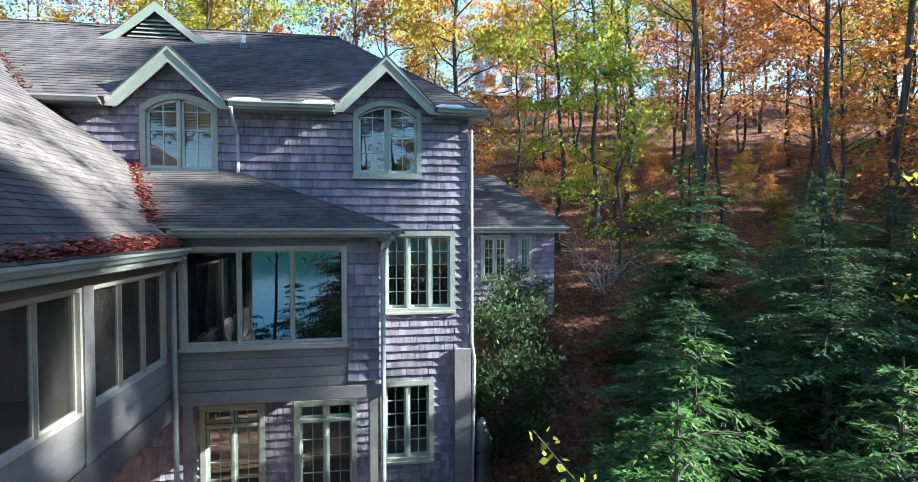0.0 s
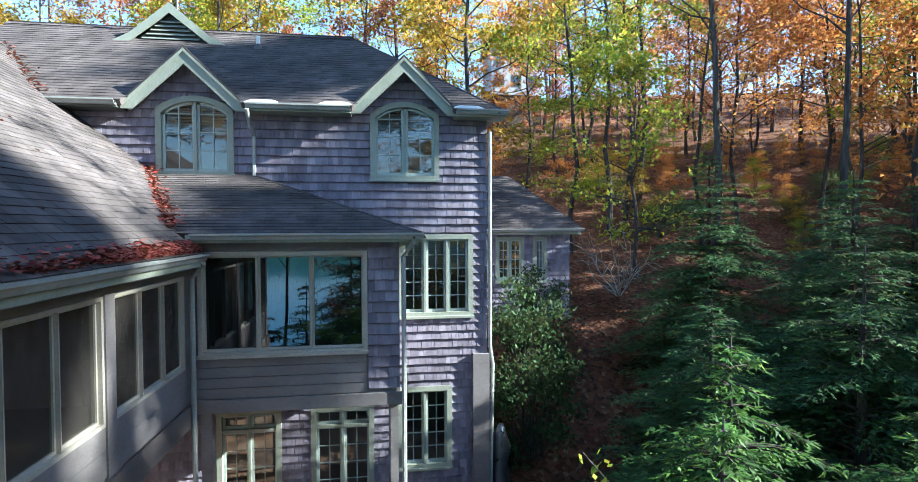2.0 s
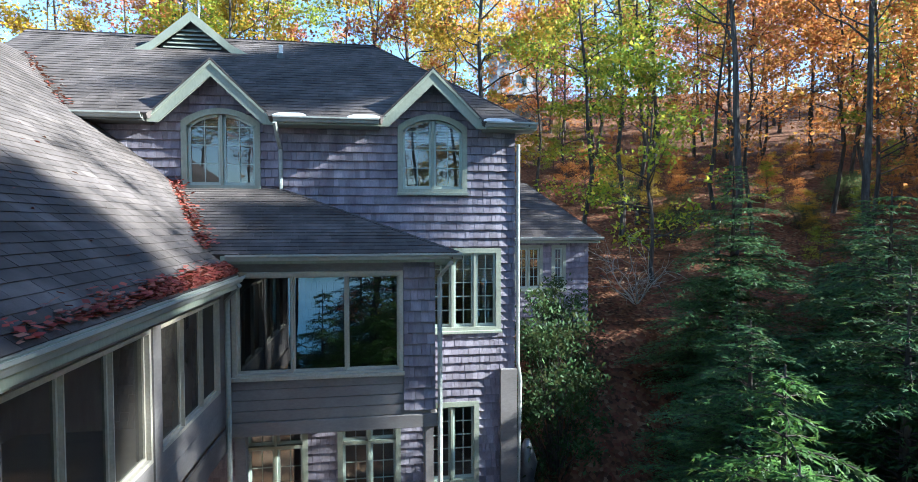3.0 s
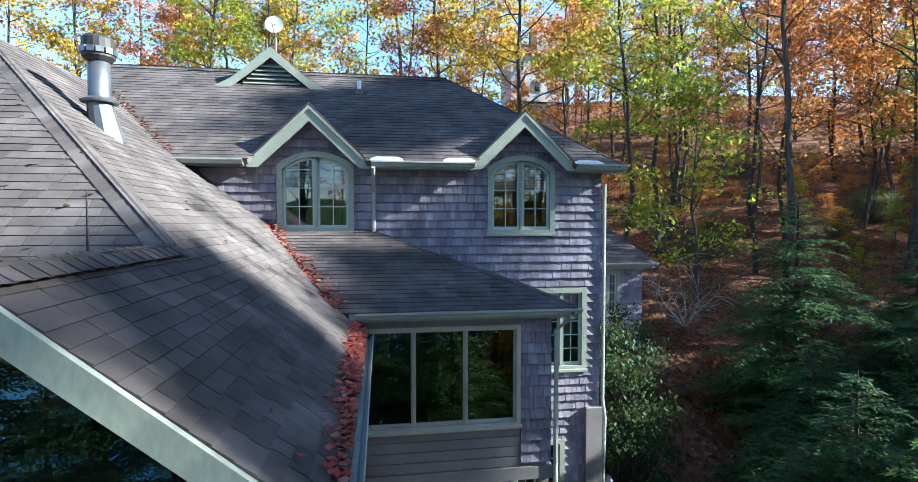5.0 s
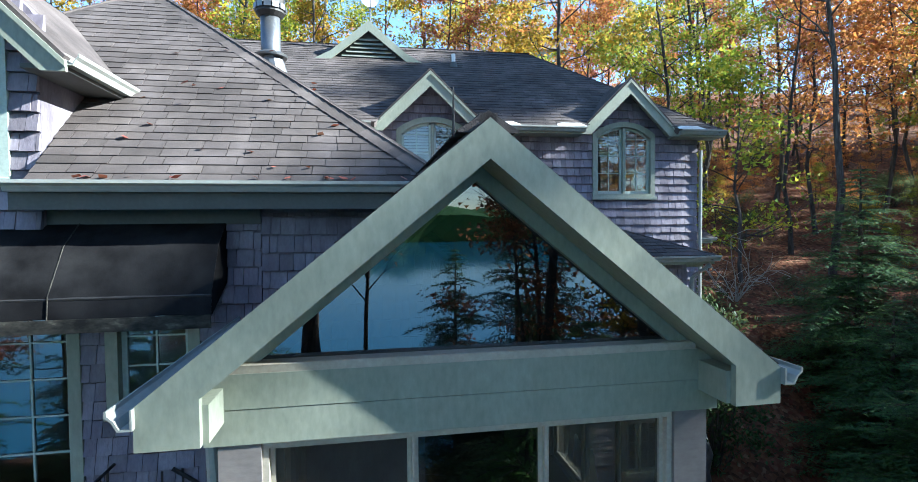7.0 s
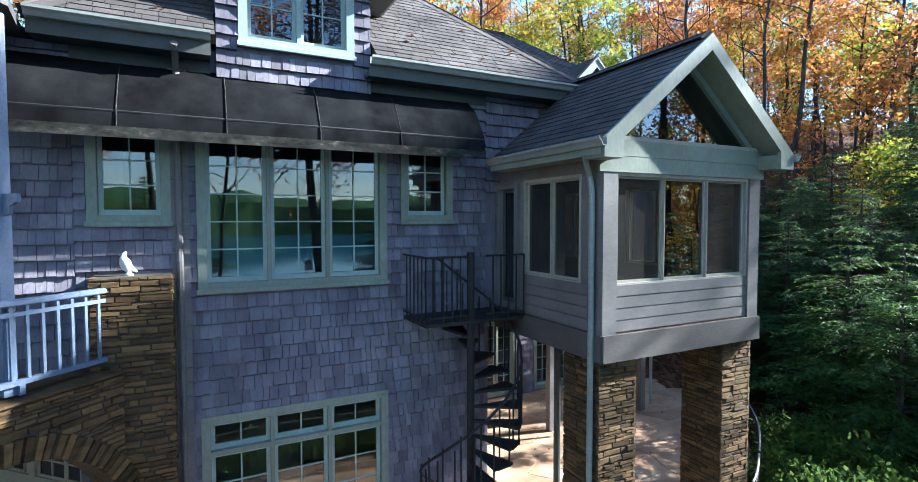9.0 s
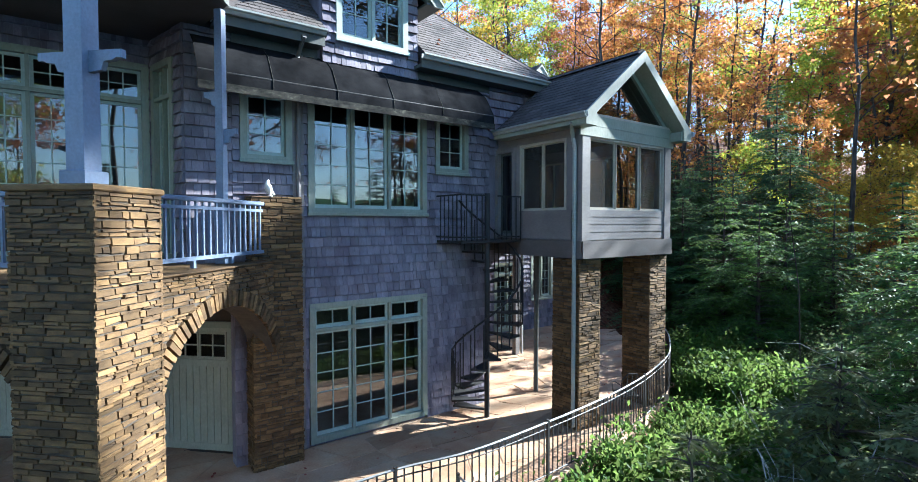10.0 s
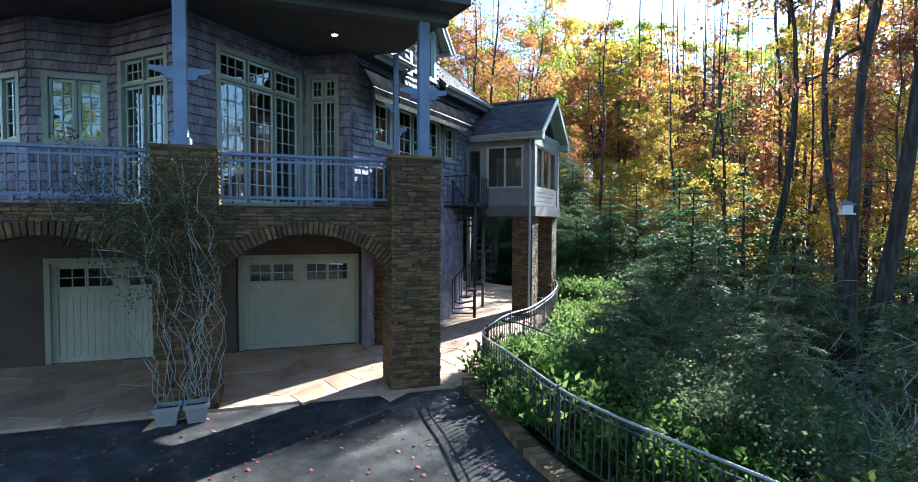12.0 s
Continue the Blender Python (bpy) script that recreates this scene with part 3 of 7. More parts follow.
def roof_plane(name, poly3, label, near=None, thick=0.12, seed=2, holes=()):
    """One slope of a roof, its first edge along the eave, laid with asphalt tabs in courses."""
    p = [Vector(q) for q in poly3]
    u = (p[1] - p[0]).normalized()
    far = max(p, key=lambda q: (q - p[0]).cross(u).length)
    nrm = u.cross(far - p[0]).normalized()
    s = nrm.cross(u)
    m = Matrix((( *u, 0), (*s, 0), (*nrm, 0), (0, 0, 0, 1))).transposed()
    m.translation = p[0]
    flat = [((q - p[0]).dot(u), (q - p[0]).dot(s)) for q in p]
    ob = solid(name, Geo().slab(flat, -thick, 0.0), ROOFING, label, "roof", m, kind="structure")
    rnd, places, z, row = random.Random(seed), [], min(b for _, b in flat) - 0.02, 0
    top = max(b for _, b in flat)
    while z < top:
        for a, b in minus(inside_spans(flat, z + 0.075), [(h[0], h[1]) for h in holes if h[2] < z < h[3]]):
            x = a
            while x < b - 0.02:
                k = rnd.choice((170, 240, 300, 360))
                sc = min(1.0, (b - x) / (k / 1000))
                places.append(((k, rnd.randrange(2)), Matrix.Translation((x, z + rnd.uniform(-0.004, 0.004), 0.001)) @ Matrix.Diagonal((sc, 1, 1, 1))))
                x += k / 1000
        z += 0.14
    lay(TABS, places, ob, "roof_tab", ROOFING, near)
    return ob


def ridge_caps(name, a, b, label):
    """Cap tabs folded over a hip or ridge."""
    a, b = Vector(a), Vector(b)
    d = (b - a).normalized()
    side = d.cross(Z3).normalized()
    up = side.cross(d)
    g = Geo()
    g.beam(a - up * 0.02, b - up * 0.02, 0.1, 0.05)
    ob = solid(name, g, ROOFING, label, "roof", kind="structure")
    tmpl = {0: ([(0, -0.17, -0.085), (0, 0, 0.022), (0, 0.17, -0.085), (0.2, -0.165, -0.095), (0.2, 0, 0.012), (0.2, 0.165, -0.095), (0, -0.17, -0.1), (0, 0.17, -0.1)],
                [(0, 3, 4, 1), (1, 4, 5, 2), (6, 0, 1, 2, 7)])}
    base = Matrix(((*d, 0), (*side, 0), (*up, 0), (0, 0, 0, 1))).transposed()
    places = []
    L, x = (b - a).length, 0.0
    while x < L - 0.1:
        mm = base.copy()
        mm.translation = a + d * x
        places.append((0, mm))
        x += 0.15
    lay(tmpl, places, ob, "cap_tab", ROOFING, lambda t: True, 200)
    return ob


def gutter(a, b, out, label="pale painted metal gutter along the eave", name="gutter", size=0.12):
    """An ogee gutter from a to b, out pointing away from the wall."""
    a, b, out = Vector(a), Vector(b), Vector(out).normalized()
    s = size
    prof = [(0, 0), (0, -s * 0.85), (s * 0.55, -s * 0.85), (s * 0.75, -s * 0.45), (s, -s * 0.25), (s, 0), (s * 0.92, 0), (s * 0.9, -s * 0.2), (s * 0.66, -s * 0.42), (s * 0.48, -s * 0.76), (s * 0.08, -s * 0.76), (s * 0.08, 0)]
    n, g = len(prof), Geo()
    pts = [a + out * o + Z3 * z for o, z in prof] + [b + out * o + Z3 * z for o, z in prof]
    g.add(pts, [(j, (j + 1) % n, n + (j + 1) % n, n + j) for j in range(n)] + [tuple(range(n - 1, -1, -1)), tuple(range(n, 2 * n))])
    return solid(name, g, GUTTER, label, "gutter", kind="structure")


def downspout(path, label="painted metal downspout on the wall", mat=None):
    g = Geo().tube(path, 0.04, 8)
    return solid("downspout", g, mat or GUTTER, label, "downspout", kind="structure")


# ---------------------------------------------------------------- block A: the tall shingled wing
MA = at(0, 11.69)
win_ul = window(MA, -5.28, -3.76, 7.54, 9.2, 2, 2, 4, "arched two-leaf casement window with sage trim and blinds", rise=0.27, blind=0.42)
win_ur = window(MA, -0.965, 0.53, 7.5, 9.2, 2, 2, 4, "arched two-leaf casement window with sage trim and blinds", rise=0.27, blind=0.42)
win_mid = window(MA, -0.37, 1.28, 4.49, 6.33, 3, 2, 5, "three-leaf casement window with sage trim and blinds", blind=0.4)
win_low = window(MA, -0.41, 0.79, 1.11, 2.96, 2, 2, 5, "two-leaf casement window on the ground storey")
door_a = window(MA, -4.2, -2.88, 0.06, 2.62, 2, 2, 5, "glazed french doors with transom under the sunroom", transom=0.3, name="door", sill=False)
door_b = window(MA, -2.27, -0.93, 0.06, 2.62, 2, 2, 5, "glazed french doors with transom under the sunroom", transom=0.3, name="door", sill=False)
OPEN_A = [win_ul, win_ur, win_mid, win_low, door_a, door_b]


def spans_a(z):
    if z < 8.93:
        return [(-7.4, 1.6)]
    out = []
    for mid in (-4.6, -0.24):
        h = min(1.02, (9.96 - z) / 0.98)
        if h > 0.02:
            out.append((mid - h, mid + h))
    return out


wall_a = wall("wall_south_tall", MA, -7.4, 1.6, -0.6, 8.95, [tuple([*o[:3], min(o[3], 8.95)]) if len(o) > 4 else o for o in OPEN_A], SHAKE, "tall wall of weathered mauve cedar shakes")
g = Geo()
for mid, o in ((-4.6, win_ul), (-0.24, win_ur)):
    # gable heads over the arched windows
    for s in (-1, 1):
        prev = None
        for k in range(13):
            z = 8.95 + (9.93 - 8.95) * k / 12
            outer, inner = min(1.02, (9.96 - z) / 0.98), max(0.0, arch_half(o, z))
            cur = (z, outer, min(inner, outer))
            if prev and prev[1] > prev[2]:
                poly = [(mid + s * prev[2], prev[0]), (mid + s * prev[1], prev[0]), (mid + s * cur[1], cur[0]), (mid + s * cur[2], cur[0])]
                g.prism(poly if s > 0 else poly[::-1], 0.0, 0.2)
            prev = cur
solid("wall_dormer_heads", g, SHAKE, "gable heads of mauve shakes over arched windows", "wall", MA, kind="structure")
g = Geo()
g.box(1.38, 1.6, 11.912, 18.0, -0.6, 8.9)
g.box(-9.6, 1.6, 18.0, 18.2, -0.6, 8.9)
solid("wall_east_tall", g, SHAKE, "plain shaded rear and side wall of the tall wing", "wall", kind="structure")
g = Geo()
for z in (3.35, 6.75):
    g.box(-7.2, 1.37, 11.92, 17.98, z, z + 0.2)
g.box(-7.2, 1.37, 11.92, 17.98, -0.3, -0.02)
solid("floor_tall_wing", g, FLOORING, "wooden floors inside the tall wing", "floor", kind="structure")
g = Geo()
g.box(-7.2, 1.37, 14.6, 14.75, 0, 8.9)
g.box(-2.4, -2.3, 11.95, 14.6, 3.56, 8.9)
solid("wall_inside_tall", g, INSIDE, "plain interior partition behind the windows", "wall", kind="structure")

# main roof of block A
EAVE_Y, EAVE_Z, RY, RZ = 11.18, 8.98, 14.6, 11.58
VY = 12.58
VZ = EAVE_Z + (VY - EAVE_Y) * (RZ - EAVE_Z) / (RY - EAVE_Y)
roof_plane("roof_tall_south", [(-9.8, EAVE_Y, EAVE_Z), (-5.73, EAVE_Y, EAVE_Z), (-4.6, VY, VZ), (-3.47, EAVE_Y, EAVE_Z), (-1.32, EAVE_Y, EAVE_Z), (-0.24, VY, VZ), (0.84, EAVE_Y, EAVE_Z), (1.9, EAVE_Y, EAVE_Z), (-1.5, RY, RZ), (-9.8, RY, RZ)], "dark asphalt-shingled south slope of the tall wing", near=lambda t: 4 < t.x < 9 and t.y < 1.0)
roof_plane("roof_tall_east", [(1.9, EAVE_Y, EAVE_Z), (1.9, 18.02, EAVE_Z), (-1.5, RY, RZ)], "dark asphalt-shingled hip end of the tall wing")
roof_plane("roof_tall_north", [(1.9, 18.02, EAVE_Z), (-9.8, 18.02, EAVE_Z), (-9.8, RY, RZ), (-1.5, RY, RZ)], "dark asphalt-shingled rear slope of the tall wing")
ridge_caps("ridge_tall", (-9.8, RY, RZ), (-1.5, RY, RZ), "shingle caps along the ridge")
ridge_caps("hip_tall", (1.9, EAVE_Y, EAVE_Z), (-1.5, RY, RZ), "shingle caps along the hip")


def dormer(mid, y0, apex_z, half, eave_z, run, low_run, label):
    """Gable dormer: two slopes that die into the main roof, painted rake boards and a soffit."""
    d = thing("dormer_roof", at(mid, y0, eave_z), label, "dormer", "gable dormers")
    H = apex_z - eave_z
    for s in (-1, 1):
        poly = [(s * half, 0, 0), (0, 0, H), (0, run, H), (s * half, low_run, 0)]
        part("slope", Geo().sheet(poly if s < 0 else poly[::-1], 0.05), ROOFING, d, "dark asphalt slope")
        edge = [(s * (half + 0.03), 0.0), (0, H + 0.035), (0, H), (s * half, -0.035)]
        part("shingle_edge", Geo().prism(edge if s > 0 else edge[::-1], -0.05, 0.04), ROOFING, d)
        w = 0.24
        rake = [(s * (half + 0.02), -0.05 - w * 0.35), (s * (half + 0.02), -0.05), (0, H - 0.03), (0, H - 0.03 - w * 1.25), (s * (half - 0.18), -0.05 - w * 0.35)]
        part("rake_board", Geo().prism(rake if s < 0 else rake[::-1], -0.04, 0.0), TRIM, d, "sage painted rake board")
        crown = [(s * (half + 0.025), -0.1), (s * (half + 0.025), -0.045), (0, H - 0.022), (0, H - 0.09)]
        part("crown_moulding", Geo().prism(crown if s < 0 else crown[::-1], -0.065, -0.041), TRIM, d)
        sof = [(s * (half - 0.02), 0.0, -0.1), (0, 0.0, H - 0.11), (0, 0.33, H - 0.11), (s * (half - 0.02), 0.33, -0.1)]
        part("soffit", Geo().sheet(sof if s > 0 else sof[::-1], 0.02), TRIM, d)
    return d


dormer(-0.24, 11.34, 10.08, 1.1, 8.99, 1.5, 0.06, "gabled dormer with sage rake boards and dark roof")
dormer(-4.6, 11.34, 10.08, 1.15, 8.97, 1.5, 0.06, "gabled dormer with sage rake boards and dark roof")
for x0, x1 in ((-3.4, -1.35), (0.85, 1.95), (-7.1, -5.8)):
    g = Geo()
    g.box(x0, x1, 11.25, 11.69, 8.84, 8.88)
    g.box(x0, x1, 11.2, 11.25, 8.84, 8.96)
    # the left stretch takes dark paint, its eave shade put into the colour
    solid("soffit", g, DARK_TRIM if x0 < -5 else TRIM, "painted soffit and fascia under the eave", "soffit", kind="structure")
    gutter((x0, 11.2, 8.98), (x1, 11.2, 8.98), (0, -1, 0))
downspout([(-3.36, 11.1, 8.85), (-3.36, 11.3, 8.6), (-3.36, 11.62, 8.4), (-3.36, 11.62, 7.5)])
downspout([(1.66, 11.62, 8.6), (1.66, 11.62, 3.8), (1.72, 11.62, 3.4), (1.66, 11.62, 0.2)])
solid("corner_board", Geo().box(1.26, 1.63, 11.55, 11.69, -0.4, 3.66, 0.01), LAP, "pale grey boxed corner post at the wall's foot", "post", kind="structure")

# louvred gable on the ridge
lg = thing("louvred_gable", at(-5.8, 13.85, 11.0), "small louvred roof gable with sage trim", "roof vent")
for s in (-1, 1):
    poly = [(s * 1.5, 0, -0.12), (s * 0.9, 0, 0.2), (0, 0, 0.96), (0, 1.6, 0.96), (s * 0.9, 1.6, 0.2), (s * 1.5, 1.2, -0.12)]
    for quad in ([poly[1], poly[2], poly[3], poly[4]], [poly[0], poly[1], poly[4], poly[5]]):
        part("slope", Geo().sheet(quad if s < 0 else quad[::-1], 0.05), ROOFING, lg)
    rk = [(s * 1.52, -0.25), (s * 1.52, -0.14), (s * 0.9, 0.19), (0, 0.95), (0, 0.7), (s * 0.95, -0.05)]
    part("rake_board", Geo().prism(rk if s < 0 else rk[::-1], -0.05, 0.0), TRIM, lg)
part("backing", Geo().prism([(-1.1, -0.3), (1.1, -0.3), (0.9, 0.0), (0, 0.75), (-0.9, 0.0)], 0.12, 0.16), DARK_TRIM, lg)
for k in range(8):
    z = -0.22 + k * 0.1
    h = 0.95 * (0.74 - z) / 0.96
    part("slat", Geo().add([(-h, 0.02, z), (h, 0.02, z), (h, 0.11, z + 0.07), (-h, 0.11, z + 0.07), (-h, 0.02, z + 0.018), (h, 0.02, z + 0.018), (h, 0.11, z + 0.088), (-h, 0.11, z + 0.088)],
         [(0, 1, 5, 4), (4, 5, 6, 7), (3, 2, 1, 0), (0, 4, 7, 3), (1, 2, 6, 5)]), TRIM, lg)
vp = thing("vent_pipe", at(-3.72, 13.72, 10.9), "white plumbing vent pipe with dark boot on roof", "vent pipe")
part("pipe", Geo().tube([(0, 0, -0.1), (0, 0, 0.3)], 0.05, 10), WHITE, vp)
part("boot", Geo().tube([(0, 0, -0.05), (0, 0, 0.1)], [0.12, 0.07], 10), DARK_TRIM, vp)
sd = thing("satellite_dish", at(-5.75, 14.2, 11.95), "white satellite dish on a short mast", "satellite dish")
part("mast", Geo().tube([(0, 0, -0.1), (0, 0, 0.35), (0, -0.05, 0.5)], 0.02, 8), STEEL, sd)
g = Geo()
for r in range(4):
    for k in range(16):
        a, rr = 2 * math.pi * k / 16, 0.02 + 0.18 * r / 3
        g.v.append((rr * math.cos(a) * 1.1, -0.12 - 0.5 * rr * rr, 0.62 + rr * math.sin(a)))
g.f += [(r * 16 + k, r * 16 + (k + 1) % 16, r * 16 + 16 + (k + 1) % 16, r * 16 + 16 + k) for r in range(3) for k in range(16)]
part("dish", g, WHITE, sd, smooth=True)
part("feed_arm", Geo().tube([(0, -0.1, 0.4), (0, -0.45, 0.55)], 0.012, 6), STEEL, sd)

# ---------------------------------------------------------------- sunroom on block A
MS = at(0, 9.02)
sun_win = window(MS, -3.62, -0.96, 4.42, 6.1, 3, 1, 1, "wide three-pane sunroom window in a tan frame", casing=0.07, mat=FRAME_TAN, smat=FRAME_TAN, glass=PORCH_GLASS, rail=0.03, gap=0.02)
wall_sun = wall("wall_sunroom", MS, -3.75, -0.43, 3.66, 6.32, [sun_win], LAP, "sunroom wall of grey lap siding and mauve shakes", 0.16)
g = Geo()
g.box(-0.59, -0.43, 9.18, 11.685, 3.66, 6.32)
g.box(-3.75, -3.6, 9.18, 11.685, 3.9, 6.3)
solid("wall_sunroom_side", g, SHAKE, "shingled side wall of the sunroom", "wall", kind="structure")
solid("floor_sunroom", Geo().box(-3.59, -0.6, 9.185, 11.685, 3.66, 3.9), FLOORING, "wooden floor of the sunroom", "floor", kind="structure")
solid("sunroom_beam", Geo().box(-3.8, -0.4, 8.97, 9.2, 3.5, 3.72, 0.01), LAP, "grey painted timber beam under the sunroom", "beam", kind="structure")
for k in range(4):
    part("siding_board", Geo().prism([(-3.72, 3.74 + k * 0.17), (-0.97, 3.74 + k * 0.17), (-0.97, 3.74 + k * 0.17 + 0.156), (-3.72, 3.74 + k * 0.17 + 0.156)], -0.028, -0.004), LAP, wall_sun)
roof_plane("roof_sunroom_south", [(-4.6, 8.72, 6.4), (-0.08, 8.72, 6.4), (-3.4, 11.69, 7.6), (-5.6, 11.69, 7.6)], "dark shallow roof over the sunroom", near=lambda t: 1.5 < t.x < 4.5 and t.y < 1.2)
roof_plane("roof_sunroom_east", [(-0.08, 8.72, 6.4), (-0.08, 11.69, 6.4), (-3.4, 11.69, 7.6)], "dark hip slope at the sunroom's end")
ridge_caps("hip_sunroom", (-0.08, 8.72, 6.4), (-3.4, 11.69, 7.6), "shingle caps along the sunroom hip")
g = Geo()
g.box(-3.7, -0.1, 8.76, 9.02, 6.25, 6.29)
g.box(-3.7, -0.1, 8.72, 8.76, 6.25, 6.38)
g.box(-0.43, -0.1, 9.02, 11.6, 6.18, 6.26)
g.box(-3.75, -0.43, 9.185, 11.68, 6.27, 6.33)
solid("soffit_sunroom", g, TRIM, "painted soffit and fascia of the sunroom eave", "soffit", kind="structure")
gutter((-3.6, 8.72, 6.4), (-0.04, 8.72, 6.4), (0, -1, 0))
downspout([(-0.2, 8.68, 6.25), (-0.36, 8.95, 6.0), (-0.36, 8.95, 0.2)])
g = Geo()
for x in (-3.62, -0.62):
    g.box(x, x + 0.16, 9.04, 9.2, 0.0, 3.5)
solid("sunroom_posts", g, LAP, "grey posts carrying the sunroom", "post", kind="structure")

# ---------------------------------------------------------------- block B: hipped main house
TOP = (-9.09, 9.66, 10.62)
NB = 7.37 + 0.48 * 3.23 / 3.66
roof_plane("roof_main_east", [(-3.45, 3.6, 6.1), (-3.45, 8.72, 6.1), (-3.88, 8.72, 6.44), (-5.4, 11.69, 7.66), (-7.0, 11.69, 8.945), (-7.15, 11.2, 9.065), (-9.09, 13.3, 10.62), TOP, (-5.23, 6.18, 7.53), (-5.23, 3.6, 7.53)],
           "sunlit brown-grey asphalt slope running down over the porch", near=lambda t: 0.2 < t.x < 3.2 and t.y < 2.0)
roof_plane("roof_main_south", [(-12.75, 6.0, 7.37), (-10.9, 6.0, 7.37), (-10.9, 6.48, NB), (-8.86, 6.48, NB), (-8.86, 6.0, 7.37), (-5.06, 6.0, 7.37), TOP], "brown-grey asphalt south slope of the main house", near=lambda t: 3.6 < t.x < 7 and t.y < 1.9, seed=5)
roof_plane("roof_main_west", [(-12.75, 16.5, 7.37), (-12.75, 6.0, 7.37), TOP, (-9.09, 16.5, 10.6)], "brown-grey asphalt west slope of the main house")
ridge_caps("hip_main_east", TOP, (-5.23, 6.18, 7.56), "worn shingle caps along the hip")
ridge_caps("hip_main_west", TOP, (-12.75, 6.0, 7.4), "worn shingle caps along the hip")
roof_plane("roof_porch_west", [(-7.0, 6.12, 6.07), (-7.0, 3.6, 6.07), (-5.23, 3.6, 7.53), (-5.23, 6.18, 7.53), (-5.4, 6.12, 7.4)], "dark asphalt west slope of the porch gable", near=lambda t: t.x > 0.6)
ridge_caps("ridge_porch", (-5.23, 3.6, 7.555), (-5.23, 6.14, 7.555), "shingle caps along the porch ridge")

MB = at(0, 6.41)
tri = window(MB, -11.14, -8.63, 4.23, 6.85, 3, 2, 5, "tall three-leaf casement window with transoms and sage trim", transom=0.42)
sw = window(MB, -8.41, -7.55, 5.11, 6.75, 1, 2, 3, "small casement window with transom and sage trim", transom=0.36)
w4 = window(MB, -12.28, -11.42, 5.1, 6.75, 1, 2, 3, "small casement window with transom and sage trim", transom=0.36)
low3 = window(MB, -11.14, -8.63, 0.05, 2.61, 3, 2, 5, "ground-storey three-leaf glazed doors with transoms", transom=0.36, sill=False)
solid("wall_main_upper", Geo().box(-6.945, -5.3, 0.0, 0.19, 3.7, 7.25), SHAKE, "mauve shake wall above the porch roof", "wall", MB, kind="structure")
wall_b = wall("wall_main_south", MB, -12.4, -6.95, -0.3, 7.3, [tri, sw, w4, low3], SHAKE, "main wall of weathered mauve cedar shakes")
DM = at(0, 6.33)
win_d = window(DM, -10.62, -9.12, 7.39, 9.06, 2, 2, 4, "arched dormer window with pale sage trim", rise=0.27, blind=0.0, mat=SASH)
g = Geo()
wall_d = wall("wall_dormer_main", DM, -10.88, -8.88, 6.95, 8.7, [(*win_d[:3], 8.7)], SHAKE, "dormer wall of mauve shakes", 0.12)
for s in (-1, 1):
    prev = None
    for k in range(13):
        z = 8.7 + 1.2 * k / 12
        outer, inner = min(1.0, (9.93 - z) / 1.0), arch_half(win_d, z)
        cur = (z, max(0, outer), min(inner, max(0, outer)))
        if prev and prev[1] > prev[2]:
            poly = [(-9.88 + s * prev[2], prev[0]), (-9.88 + s * prev[1], prev[0]), (-9.88 + s * cur[1], cur[0]), (-9.88 + s * cur[2], cur[0])]
            g.prism(poly if s > 0 else poly[::-1], 0.0, 0.12)
        prev = cur
g.box(-10.88, -10.78, 0.12, 2.6, 7.0, 8.72)
g.box(-8.98, -8.88, 0.12, 2.6, 7.0, 8.72)
solid("wall_dormer_cheeks", g, SHAKE, "shingled cheeks and gable head of the dormer", "wall", DM, kind="structure")
dormer(-9.88, 6.01, 9.85, 1.38, 8.47, 2.9, 1.3, "large gabled dormer with sage rake boards on the main roof")
g = Geo()
g.box(-6.95, -6.75, 6.635, 11.68, -0.3, 7.2)
solid("wall_main_east", g, SHAKE, "shingled east wall of the main house over the courtyard", "wall", kind="structure")
g = Geo()
g.box(-12.3, -6.95, 6.64, 11.6, 3.2, 3.5)
g.box(-12.3, -6.95, 6.64, 11.6, -0.3, -0.02)
solid("floor_main", g, FLOORING, "wooden floors inside the main house", "floor", kind="structure")
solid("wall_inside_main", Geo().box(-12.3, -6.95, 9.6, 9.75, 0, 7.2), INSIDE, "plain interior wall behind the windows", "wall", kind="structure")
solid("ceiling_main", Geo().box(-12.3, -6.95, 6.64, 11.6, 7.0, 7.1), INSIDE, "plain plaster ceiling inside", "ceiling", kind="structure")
# soffit and frieze in dark paint that carries the shade under the eave
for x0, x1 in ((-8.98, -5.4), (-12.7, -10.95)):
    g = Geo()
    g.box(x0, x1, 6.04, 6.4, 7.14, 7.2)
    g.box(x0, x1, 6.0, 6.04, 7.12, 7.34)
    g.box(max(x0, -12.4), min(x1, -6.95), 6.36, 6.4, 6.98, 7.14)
    solid("soffit_main", g, DARK_TRIM, "soffit and frieze under the main eave, shade in their dark paint", "soffit", kind="structure")
    gutter((x0, 6.0, 7.38), (x1, 6.0, 7.38), (0, -1, 0))
downspout([(-11.33, 5.95, 7.2), (-11.33, 6.3, 6.95), (-11.33, 6.34, 0.1)], mat=LAP)
solid("corner_trim", Geo().box(-11.42, -11.22, 6.35, 6.405, 0.0, 7.0), LAP, "grey vertical board beside the tall window", "trim", kind="structure")

